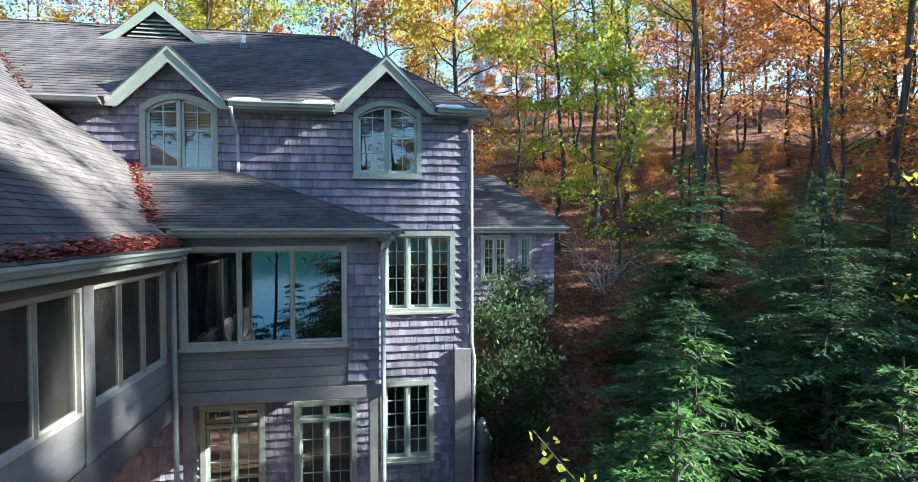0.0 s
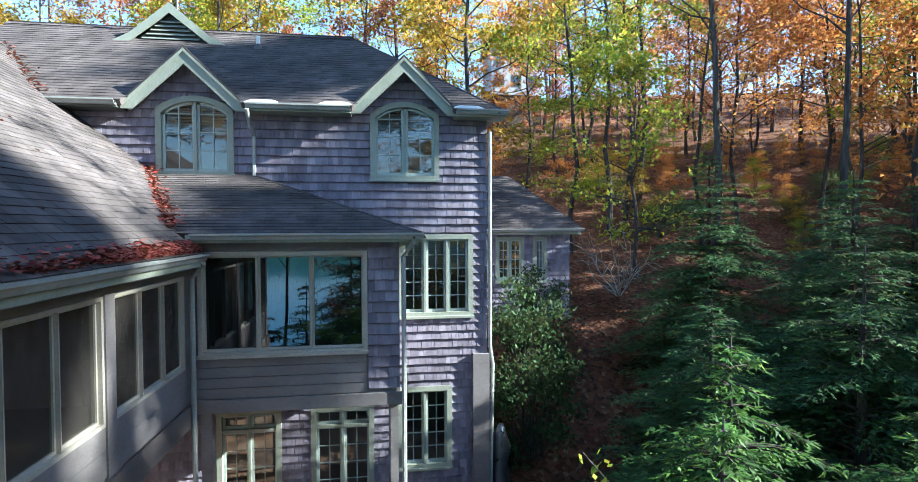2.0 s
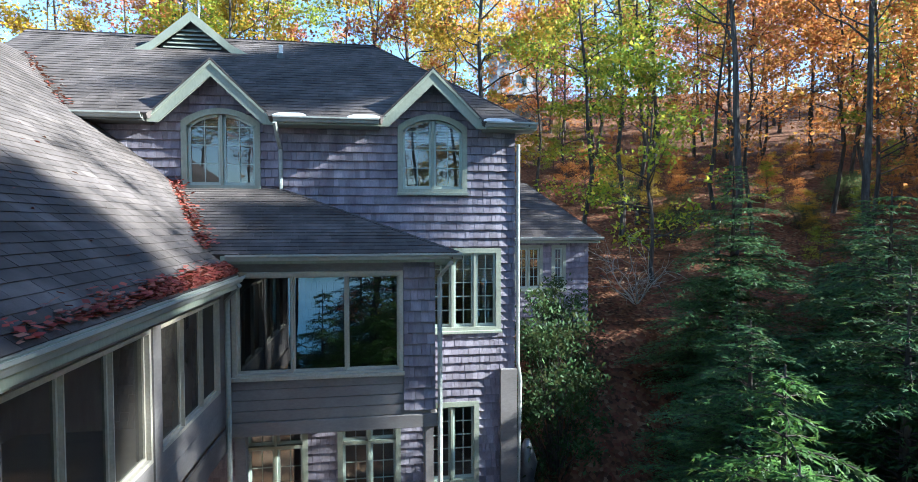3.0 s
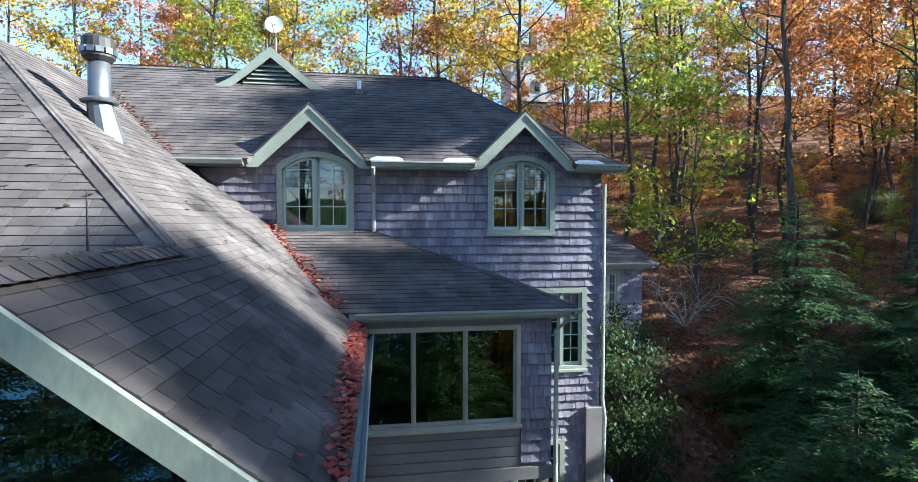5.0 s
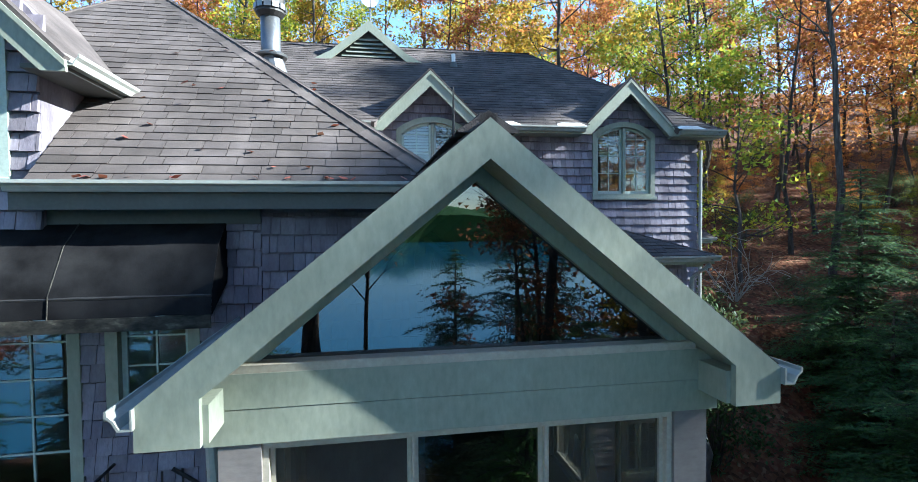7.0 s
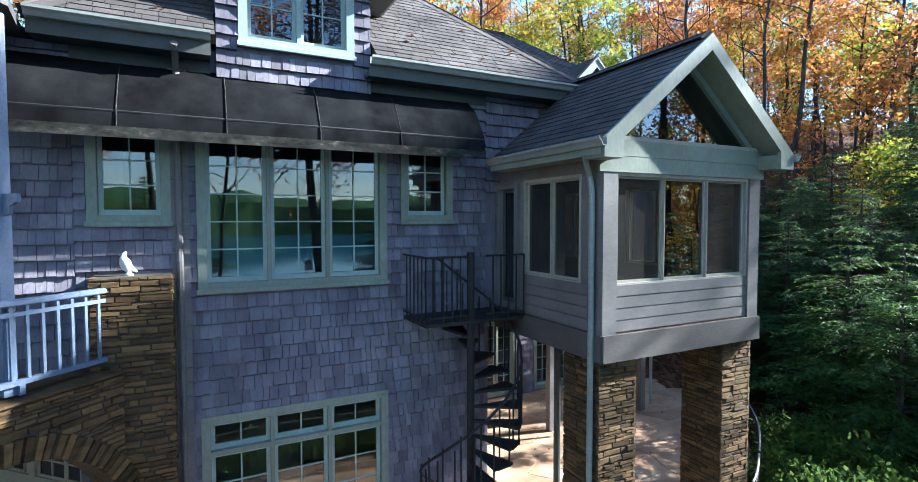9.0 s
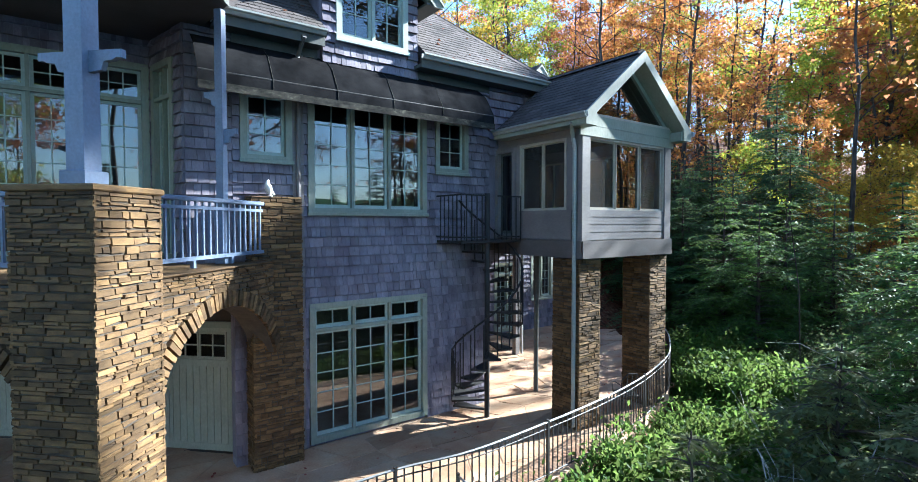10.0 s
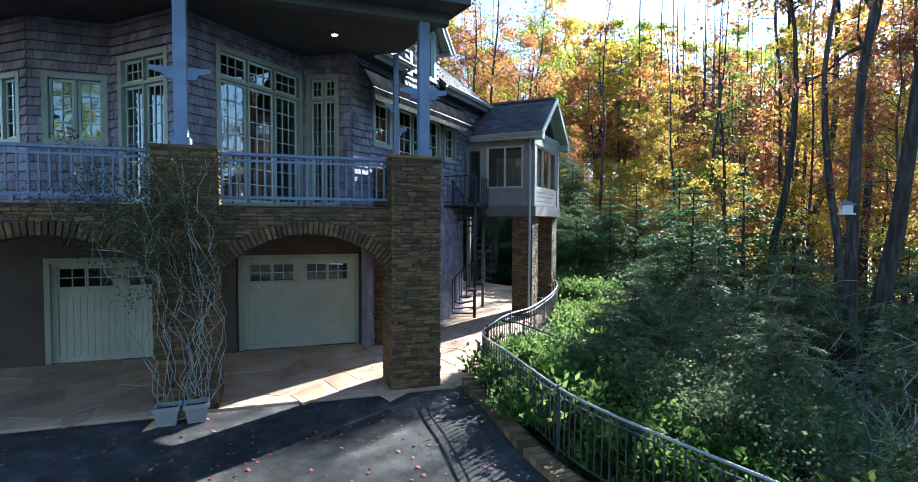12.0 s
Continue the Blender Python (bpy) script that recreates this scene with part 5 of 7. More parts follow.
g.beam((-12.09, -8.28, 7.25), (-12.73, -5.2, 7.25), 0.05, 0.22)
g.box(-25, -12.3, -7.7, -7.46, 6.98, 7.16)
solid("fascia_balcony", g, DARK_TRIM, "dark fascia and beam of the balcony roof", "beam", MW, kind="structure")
for k in range(9):
    solid("rafter_tail", Geo().box(-0.04, 0.04, -0.55, 0.0, -0.12, 0.0, 0.01), RAILING, "painted rafter tail under the balcony eave", "rafter", MW @ at(-12.4 - k * 0.42, -8.27, 7.34), "rafter tails")

# balcony-level walls with french doors
def wall_between(name, a, b, z0, z1, opens, label, seed):
    """A wall from a (right end seen from outside) to b, with windows given along it."""
    a, b = Vector((*a, 0)), Vector((*b, 0))
    d = a - b
    m = at(b.x, b.y, 0, math.degrees(math.atan2(d.y, d.x)))
    holes = [window(m, *o[:4], o[4], o[5], o[6], o[7], transom=o[8], name=o[9], sill=False) for o in opens]
    w = wall(name, m, 0, d.length, z0, z1, holes, SHAKE, label, 0.2)
    shakes(w, lambda z: [(0.0, d.length)], z0, z1, [(o[0], o[1], o[2], o[3]) for o in opens], None, 0.182, seed)


wall_between("wall_balcony_corner", (-12.4, 6.41), (-13.09, 6.41), 3.42, 7.16, [], "shaded balcony wall of mauve shakes", 80)
wall_between("wall_balcony_east", (-13.09, 6.41), (-13.39, 7.67), 3.42, 7.16, [(0.14, 1.0, 3.46, 6.7, 2, 2, 7, "narrow pair of glazed balcony doors with transom", 0.45, "door")], "shaded balcony wall of mauve shakes", 81)
wall_between("wall_balcony_south", (-13.39, 7.67), (-16.65, 7.67), 3.42, 7.16, [(0.79, 3.22, 3.46, 6.74, 3, 3, 7, "triple french doors with transoms onto the balcony", 0.5, "door")], "balcony wall with triple french doors", 82)
wall_between("wall_balcony_west", (-16.65, 7.67), (-16.65, 9.72), 3.42, 7.16, [(0.3, 1.83, 3.46, 6.46, 2, 3, 6, "glazed balcony doors with transom", 0.45, "door")], "shaded balcony wall of mauve shakes", 83)
wall_between("wall_balcony_far", (-16.65, 9.72), (-17.64, 10.71), 3.42, 7.16, [(0.22, 1.34, 4.68, 6.1, 2, 2, 4, "pair of casement windows with sage trim", 0, "window")], "shaded balcony wall of mauve shakes", 84)
wall_between("wall_balcony_end", (-17.64, 10.71), (-17.95, 14.4), 3.42, 7.16, [(2.3, 3.5, 4.68, 6.1, 2, 2, 4, "pair of casement windows with sage trim", 0, "window")], "shaded balcony wall of mauve shakes", 85)

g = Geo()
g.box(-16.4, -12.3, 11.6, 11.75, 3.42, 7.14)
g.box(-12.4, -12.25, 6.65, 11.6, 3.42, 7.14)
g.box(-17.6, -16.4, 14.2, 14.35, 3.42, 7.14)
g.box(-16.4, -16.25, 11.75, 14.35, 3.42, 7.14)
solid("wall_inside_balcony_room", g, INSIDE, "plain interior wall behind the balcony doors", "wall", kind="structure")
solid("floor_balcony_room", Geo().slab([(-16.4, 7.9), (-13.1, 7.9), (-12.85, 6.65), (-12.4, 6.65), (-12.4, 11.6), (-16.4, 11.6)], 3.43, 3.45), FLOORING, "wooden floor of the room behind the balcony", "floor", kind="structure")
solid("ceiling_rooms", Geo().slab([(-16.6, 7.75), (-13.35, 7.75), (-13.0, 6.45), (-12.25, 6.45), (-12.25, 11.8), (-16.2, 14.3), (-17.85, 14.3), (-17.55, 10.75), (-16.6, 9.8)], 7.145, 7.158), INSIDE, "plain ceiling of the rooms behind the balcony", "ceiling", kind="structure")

# ---------------------------------------------------------------- far wing behind the tall wing
MFW = at(0, 17.3)
fw = [window(MFW, x, x + w, 4.6, 6.15, n, 2, 4, "white-trimmed casement window on the far wing") for x, w, n in ((1.75, 1.0, 2), (3.0, 1.0, 2), (4.3, 0.5, 1))]
wall_f = wall("wall_far_wing", MFW, 1.6, 5.6, 1.0, 6.3, fw, SHAKE, "far wing wall of mauve shakes")
solid("wall_far_wing_side", Geo().box(5.4, 5.6, 17.52, 22, 1.0, 6.3), SHAKE, "shingled end wall of the far wing", "wall", kind="structure")
roof_plane("roof_far_south", [(1.5, 16.95, 6.42), (5.98, 16.95, 6.42), (4.0, 19.5, 8.4), (1.5, 19.5, 8.4)], "dark asphalt slope of the far wing")
roof_plane("roof_far_east", [(5.98, 16.95, 6.42), (5.98, 22.05, 6.42), (4.0, 19.5, 8.4)], "dark asphalt hip end of the far wing")
gutter((1.6, 16.95, 6.42), (5.98, 16.95, 6.42), (0, -1, 0))
solid("soffit_far", Geo().box(1.6, 5.9, 16.98, 17.3, 6.22, 6.3), TRIM, "painted soffit of the far wing", "soffit", kind="structure")

# wall shakes
shakes(wall_a, spans_a, 0.0, 9.93, OPEN_A, lambda t: -3.3 < t.x < -1.0 and 7.6 < t.z < 8.9, seed=7)
shakes(wall_sun, lambda z: [(-0.95, -0.43)], 3.8, 6.3, (), None, seed=8)
ob_up = bpy.data.objects["wall_main_upper"]
shakes(ob_up, lambda z: [(-6.945, -5.3)], 5.6, 7.1, (), None, seed=14)
shakes(wall_b, lambda z: [(-12.4, -6.95)], 0.0, 7.0, [tri, sw, w4, low3], lambda t: -11.1 < t.x < -8.7 and 2.7 < t.z < 4.1, seed=9)
shakes(wall_d, lambda z: [(-10.88, -8.88)] if z < 8.7 else ([(-9.88 - (9.93 - z), -9.88 + (9.93 - z))] if z < 9.9 else []), 6.95, 9.9, [win_d], None, seed=10)
shakes(wall_f, lambda z: [(1.6, 5.6)], 1.2, 6.3, fw, None, seed=12)

# ---------------------------------------------------------------- ground
def height(x, y):
    """The lie of the land: level by the house, a wooded hill behind, a bank falling to the lake in front."""
    base = -0.5
    s = max(0.0, y - 11.0 + 0.12 * (x - 2))
    hill = 0.62 * s if s < 6 else 3.72 + (s - 6) * 0.33 if s < 30 else 11.64 + (s - 30) * 0.35 if s < 50 else 18.64 + min(s - 50, 40) * 0.3 + max(0.0, s - 90) * 0.02
    hill = hill if x > -6 or y > 18 else hill * max(0, min(1, (y - 16) / 6))
    fall = -0.42 * max(0.0, -6.5 - y) if y < -6.5 else 0.0
    edge = -0.75 * max(0.0, min(1.0, (3.2 - y) / 2.0)) if x > -13 else 0.0
    rise = 0.05 * max(0.0, min(x, 60) - 12)
    bump = 0.25 * noise.noise((x * 0.25, y * 0.25, 0.0)) + 0.08 * noise.noise((x * 0.9, y * 0.9, 3.0))
    z = base + hill + max(fall, -7.0) + edge + rise + bump
    return max(z, -9.0)


def ground():
    def axis(lo, hi, fine_lo, fine_hi, step):
        xs = [fine_lo + step * k for k in range(int((fine_hi - fine_lo) / step) + 1)]
        s, x = step, fine_hi
        while x < hi:
            s *= 1.18
            x += s
            xs.append(min(x, hi))
        s, x = step, fine_lo
        while x > lo:
            s *= 1.18
            x -= s
            xs.insert(0, max(x, lo))
        return xs
    xs, ys = axis(-900, 900, -30, 40, 0.7), axis(-60, 900, -20, 50, 0.7)
    g = Geo()
    for y in ys:
        for x in xs:
            z = height(x, y)
            drive = x < -11.2 and -8 < y < 9.0
            yard = -13.5 < x < 1.8 and 2.6 < y < 16
            if x < -13.3 and y > -6:
                z = min(z, -0.12)
            if yard or drive:
                z = min(z, -0.12)
            g.v.append((x, y, z))
    nx = len(xs)
    for j in range(len(ys) - 1):
        for i in range(nx - 1):
            a = j * nx + i
            g.f.append((a, a + 1, a + nx + 1, a + nx))
    return solid("ground", g, EARTH, "leaf-strewn woodland ground rising behind the house", "ground", kind="structure", smooth=True)


ground()
solid("water", Geo().add([(-900, -900, -5.2), (900, -900, -5.2), (900, -14, -5.2), (-900, -14, -5.2)], [(0, 1, 2, 3)]), WATER, "blue lake water in front of the house", "lake", kind="structure")
# unseen far shore, added to darken the horizon in window reflections
g = Geo()
nn = 90
for k in range(nn + 1):
    x = -900 + 1800 * k / nn
    h = 24 + 16 * noise.noise((x * 0.006, 2.0, 0.0)) + 9 * noise.noise((x * 0.03, 5.0, 0.0)) + 4 * noise.noise((x * 0.15, 7.0, 0.0))
    g.v += [(x, -330 - 30 * math.sin(x * 0.01), -6), (x, -345, h * 0.6), (x, -420, h)]
g.f += [(3 * k + j, 3 * k + j + 3, 3 * k + j + 4, 3 * k + j + 1) for k in range(nn) for j in range(2)]
solid("backdrop", g, NEEDLE, "unseen far wooded shore, added across the lake for reflections", "backdrop", kind="structure")

# rail line round the terrace
RAIL = [(-18.6, -3.0), (-17.83, -1.72), (-17.0, -0.4), (-16.3, 0.45), (-14.8, 1.75), (-13.7, 2.7), (-12.4, 2.95), (-11.3, 3.0), (-10.2, 2.85), (-8.6, 2.95), (-6.9, 3.15), (-5.2, 3.5), (-3.4, 4.1), (-2.2, 4.75), (-0.8, 5.7), (0.6, 7.0)]


def smooth_line(pts, n=8):
    out = []
    P = [Vector((*p, 0)) for p in pts]
    for i in range(len(P) - 1):
        p0, p1, p2, p3 = P[max(i - 1, 0)], P[i], P[i + 1], P[min(i + 2, len(P) - 1)]
        for k in range(n):
            t = k / n
            out.append(0.5 * ((2 * p1) + (p2 - p0) * t + (2 * p0 - 5 * p1 + 4 * p2 - p3) * t * t + (3 * p1 - p0 - 3 * p2 + p3) * t ** 3))
    return out + [P[-1]]


LINE = smooth_line(RAIL)
# terrace slab and driveway sheets follow the rail line
kerb_i = 5 * 8
terrace = [(p.x, p.y) for p in LINE[kerb_i:]] + [(1.5, 9), (1.5, 11.68), (-24, 20), (-24, 13.5), (-20, 9.0), (-14.2, 3.1)]
solid("terrace", Geo().slab(terrace, -0.25, -0.005), GROUT, "mortared bed of the flagstone terrace", "pavement", kind="structure")
drive = [(p.x + 0.1, p.y + 0.1) for p in LINE[:kerb_i + 1]] + [(-14.3, 3.05), (-20, 8.9), (-26, 15), (-60, 15), (-60, -12), (-24, -12)]
solid("driveway", Geo().slab(drive, -0.25, -0.03), ASPHALT, "dark asphalt driveway with scattered leaves", "driveway", kind="structure")


# ---------------------------------------------------------------- terrace rail and kerb
def iron_rail(pts, label, h=0.95, name="iron_rail"):
    """A run of black railing along points at ground level, with a pale handrail."""
    p0 = pts[0]
    r = thing(name, at(p0.x, p0.y, p0.z), label, "railing", "terrace rails")
    q = [p - p0 for p in pts]
    part("handrail", Geo().tube([p + Z3 * h for p in q], 0.017, 6), RAIL_TOP, r, "handrail with a pale highlight in its colour")
    part("lower_rail", Geo().tube([p + Z3 * 0.12 for p in q], 0.013, 5), IRON, r)
    part("upper_rail", Geo().tube([p + Z3 * (h - 0.1) for p in q], 0.01, 5), IRON, r)
    bal = Geo().box(-0.008, 0.008, -0.008, 0.008, 0.1, h).mesh("baluster", IRON)
    total = 0.0
    for a, b in zip(q, q[1:]):
        d = (b - a).length
        while total < d:
            p = a + (b - a) * (total / d)
            part("baluster", bal, IRON, r, m=Matrix.Translation(p))
            total += 0.125
        total -= d
    part("end_post", Geo().box(-0.02, 0.02, -0.02, 0.02, 0, h + 0.04), IRON, r)
    return r


# pale handrail colour carries the thin highlight along the black iron
RAIL_TOP = surface("highlit_handrail", [(0.3, (0.2, 0.2, 0.2)), (0.7, (0.34, 0.33, 0.32))], 0.45, 6.0, bump=0.1, dirt=0.2)
for a, b in ((0, 24), (24, 44), (44, 56), (56, 72), (72, 88), (88, 104), (104, len(LINE) - 1)):
    iron_rail(LINE[a:b + 1], "black iron terrace railing with a pale handrail")
iron_rail([Vector((-10.34, 2.97, -0.35)), Vector((-10.2, 1.62, -0.65)), Vector((-10.87, 0.51, -0.95))], "short black iron stair railing down through the hedge")
KST = {"k": ([(0, 0, 0), (0.3, 0, 0), (0.3, 0.28, 0), (0, 0.28, 0), (0.012, 0.015, 0.14), (0.286, 0.012, 0.135), (0.288, 0.27, 0.14), (0.014, 0.266, 0.143)], [(4, 5, 6, 7), (0, 1, 5, 4), (1, 2, 6, 5), (2, 3, 7, 6), (3, 0, 4, 7)])}
kerb = solid("kerb", Geo().tube([p + Vector((0.05, 0.12, -0.08)) for p in LINE[:kerb_i + 1]], 0.06, 5), MORTAR, "low stone kerb along the driveway", "kerb", kind="structure")
places = []
for a, b in zip(LINE[:kerb_i], LINE[1:kerb_i + 1]):
    d = b - a
    places.append(("k", Matrix.Translation(a + Vector((-0.08, 0.12, -0.06))) @ Matrix.Rotation(math.atan2(d.y, d.x), 4, "Z") @ Matrix.Diagonal((d.length / 0.3 * 0.97, 1, 1, 1))))
lay(KST, places, kerb, "stone", STONE, lambda t: True)


# ---------------------------------------------------------------- plants
def leaves(g, rnd, c, n, spread, size, flat=0.6, single=False, up=False):
    """n folded leaves scattered round c; with up they are narrow and stand upwards."""
    wide = 0.21 if up else 0.32
    for _ in range(n):
        p = Vector((rnd.gauss(0, spread), rnd.gauss(0, spread), rnd.gauss(0, spread * flat))) + c
        d = Vector((rnd.uniform(-1, 1), rnd.uniform(-1, 1), rnd.uniform(-0.8, 0.5))).normalized()
        if up:
            d = (d + Vector((0, 0, 0.9))).normalized()
        s = d.cross(Vector((rnd.uniform(-1, 1), rnd.uniform(-1, 1), rnd.uniform(-1, 1))))
        if s.length < 0.05:
            continue
        s.normalize()
        L = size * rnd.uniform(0.6, 1.3)
        n0 = len(g.v)
        if single:
            g.v += [tuple(p), tuple(p + d * L + s * L * 0.3), tuple(p + d * L * 0.75 - s * L * 0.45)]
            g.f.append((n0, n0 + 1, n0 + 2))
        else:
            g.v += [tuple(p), tuple(p + d * L * 0.55 + s * L * wide), tuple(p + d * L), tuple(p + d * L * 0.55 - s * L * wide)]
            g.f.append((n0, n0 + 1, n0 + 2, n0 + 3))


def broadleaf(name, h, r0, crown_lo, limbs, reach, leaf, per, size, seed, label, lean=0.0, wobble=0.16):
    """A forest tree: tapered trunk, limbs that fork, and leaves in loose clumps at the twigs."""
    rnd = random.Random(seed)
    t = thing(name, Matrix(), label, "tree", "woodland trees")
    g, lm, cr = Geo(), Geo(), Geo()
    path, x, y = [], 0.0, 0.0
    n = 9
    for k in range(n + 1):
        path.append(Vector((x, y, h * k / n - 0.3)))
        x += rnd.gauss(lean, wobble) * h / 18
        y += rnd.gauss(0, wobble) * h / 18
    g.tube(path, [r0 * (1.25 if k == 0 else (1 - 0.88 * k / n)) for k in range(n + 1)], 8)
    def trunk_at(f):
        i = min(n - 1, int(f * n))
        return path[i].lerp(path[i + 1], f * n - i)
    for k in range(limbs):
        f = crown_lo + (0.97 - crown_lo) * (k + rnd.random()) / limbs
        a = rnd.uniform(0, 2 * math.pi)
        L = reach * (1.1 - 0.75 * (f - crown_lo) / (1 - crown_lo)) * rnd.uniform(0.6, 1.2)
        p = trunk_at(f)
        d = Vector((math.cos(a), math.sin(a), rnd.uniform(0.1, 0.7))).normalized()
        br, q, rr = [p], p, r0 * (1 - f) * 0.38 + 0.012
        for j in range(4):
            d = (d + Vector((rnd.gauss(0, 0.22), rnd.gauss(0, 0.22), rnd.gauss(0.05, 0.2)))).normalized()
            q = q + d * L / 4
            br.append(q)
        lm.tube(br, [rr, rr * 0.75, rr * 0.5, rr * 0.3, 0.006], 5, False)
        for j in range(2, 5):
            for _ in range(2):
                e = (d + Vector((rnd.gauss(0, 0.8), rnd.gauss(0, 0.8), rnd.gauss(0, 0.5)))).normalized()
                tip = br[j] + e * L * rnd.uniform(0.15, 0.4)
                lm.tube([br[j], tip], [rr * 0.3, 0.004], 4, False)
                if per and rnd.random() < 0.85:
                    leaves(cr, rnd, tip, int(per * rnd.uniform(0.15, 1.3)), 0.24 + L * 0.06, size * 1.25, 0.4, True)
    part("trunk", g, BARK, t, "grey-brown bark")
    tagged(part("branching", lm, BARK, t), kind="stuff")
    tagged(part("crown", cr, leaf, t, "loose autumn leaves"), kind="stuff")
    return t


def conifer(name, h, spread, seed, label, tiers=None, dens=1.0, needles=None):
    """A hemlock: whorls of drooping boughs with flat feathery sprays."""
    rnd = random.Random(seed)
    t = thing(name, Matrix(), label, "conifer", "hemlocks")
    g, lm, cr = Geo(), Geo(), Geo()
    g.tube([(0, 0, -0.4), (0.03, 0.02, h * 0.5), (0, 0, h)], [0.014 * h + 0.03, 0.01 * h, 0.008], 7)
    tiers = tiers or int(h * 5.6)
    for k in range(tiers):
        f = (k + rnd.random()) / tiers
        z = h * (0.06 + 0.93 * f)
        L0 = spread * (1 - f ** 1.5) ** 0.85 + 0.15
        for b in range(6 if f < 0.8 else 4):
            a = rnd.uniform(0, 2 * math.pi)
            L = L0 * rnd.uniform(0.4, 1.2)
            out = Vector((math.cos(a), math.sin(a), 0))
            side = Vector((-out.y, out.x, 0))
            pts = []
            for j in range(6):
                s = j / 5
                pts.append(out * L * s + Z3 * (z + L * (0.4 * s - 0.5 * s * s)))
            lm.tube(pts, [0.012 + 0.006 * L, 0.012, 0.009, 0.007, 0.005, 0.003], 4, False)
            m = max(5, int(L * 11 * dens))
            for q in range(m):
                s = 0.12 + 0.88 * (q + rnd.random()) / m
                i = min(4, int(s * 5))
                p = pts[i].lerp(pts[i + 1], s * 5 - i)
                w = L * 0.34 * (1.15 - s) + 0.1
                for sg in (-1, 1):
                    d = (out * 0.75 + side * sg * rnd.uniform(0.6, 1.1) + Z3 * rnd.uniform(-0.45, 0.05)).normalized()
                    # a twig of small overlapping needle sprays
                    nn_ = max(2, int(w / 0.085))
                    for e in range(nn_):
                        pp = p + d * w * (e / nn_)
                        dd = (d + Vector((rnd.gauss(0, 0.35), rnd.gauss(0, 0.35), rnd.gauss(-0.1, 0.25)))).normalized()
                        ss = dd.cross(Z3 + Vector((rnd.gauss(0, 0.4), rnd.gauss(0, 0.4), 0)))
                        if ss.length < 0.05:
                            continue
                        ss.normalize()
                        ll = rnd.uniform(0.08, 0.17)
                        n0 = len(cr.v)
                        d2 = (dd + ss * rnd.choice((-0.7, 0.7)) + Z3 * rnd.uniform(-0.3, 0.1)).normalized()
                        cr.v += [tuple(pp + ss * 0.018), tuple(pp - ss * 0.018), tuple(pp + dd * ll), tuple(pp + d2 * ll * 0.7)]
                        cr.f += [(n0, n0 + 1, n0 + 2), (n0 + 1, n0, n0 + 3)]
    part("trunk", g, BARK, t, "dark bark")
    tagged(part("branching", lm, BARK, t), kind="stuff")
    tagged(part("crown", cr, needles or NEEDLE, t, "dark green drooping needle sprays"), kind="stuff")
    return t


def on_ground(x, y, turn=0.0, s=1.0):
    return pose(x, y, height(x, y), 0, 0, turn) @ Matrix.Diagonal((s, s, s, 1))


def put(ob, m):
    """copy_thing keeps the scale of the first; here each copy has its own."""
    c = copy_thing(ob, Matrix())
    c.matrix_basis = m
    return c



KINDS = [
    broadleaf("poplar_tree", 21, 0.14, 0.3, 24, 3.8, GREEN, 80, 0.15, 101, "tall slender tree with yellow-green leaves"),
    broadleaf("maple_tree", 15, 0.095, 0.22, 24, 3.6, ORANGE, 54, 0.14, 102, "slender tree in orange autumn leaf"),
    broadleaf("hickory_tree", 18, 0.12, 0.28, 24, 3.6, YELLOW, 70, 0.145, 103, "tall tree in golden autumn leaf"),
    broadleaf("oak_tree", 17, 0.13, 0.28, 22, 3.8, RUST, 66, 0.145, 104, "tall oak in rust-red autumn leaf"),
    broadleaf("bare_tree", 20, 0.14, 0.45, 22, 3.0, RUST, 3, 0.22, 105, "tall nearly bare tree with a grey trunk"),
    broadleaf("understory_tree", 8, 0.07, 0.15, 20, 2.6, YELLOW, 42, 0.13, 106, "small understory tree in yellow leaf"),
    broadleaf("understory_tree", 8, 0.08, 0.15, 20, 2.8, GREEN, 42, 0.13, 107, "small understory tree in green leaf"),
    broadleaf("understory_tree", 6, 0.06, 0.12, 20, 2.4, ORANGE, 42, 0.12, 108, "small understory tree in orange leaf"),
    broadleaf("poplar_tree", 23, 0.22, 0.7, 22, 3.4, MIXED, 80, 0.2, 109, "very tall added tree with a high golden crown"),
]
KINDS.append(broadleaf("poplar_tree", 34, 0.24, 0.905, 26, 2.2, MIXED, 90, 0.2, 110, "added shade tree, very tall and bare-stemmed with a small high crown", 0.0, 0.03))
rnd = random.Random(77)
FAR = [broadleaf("maple_tree", 15, 0.16, 0.2, 20, 3.8, ORANGE, 30, 0.26, 121, "distant tree in orange autumn leaf"),
       broadleaf("hickory_tree", 18, 0.18, 0.25, 20, 3.8, YELLOW, 30, 0.26, 122, "distant tree in golden autumn leaf"),
       broadleaf("oak_tree", 17, 0.2, 0.25, 20, 4.0, RUST, 30, 0.26, 123, "distant oak in rust-red autumn leaf"),
       broadleaf("poplar_tree", 20, 0.2, 0.25, 20, 3.8, GREEN, 30, 0.26, 124, "distant tree with yellow-green leaves")]
for k, base in enumerate(FAR):
    base.matrix_basis = on_ground(70 + 6 * k, 20 + 9 * k, 40 * k)
spots = []


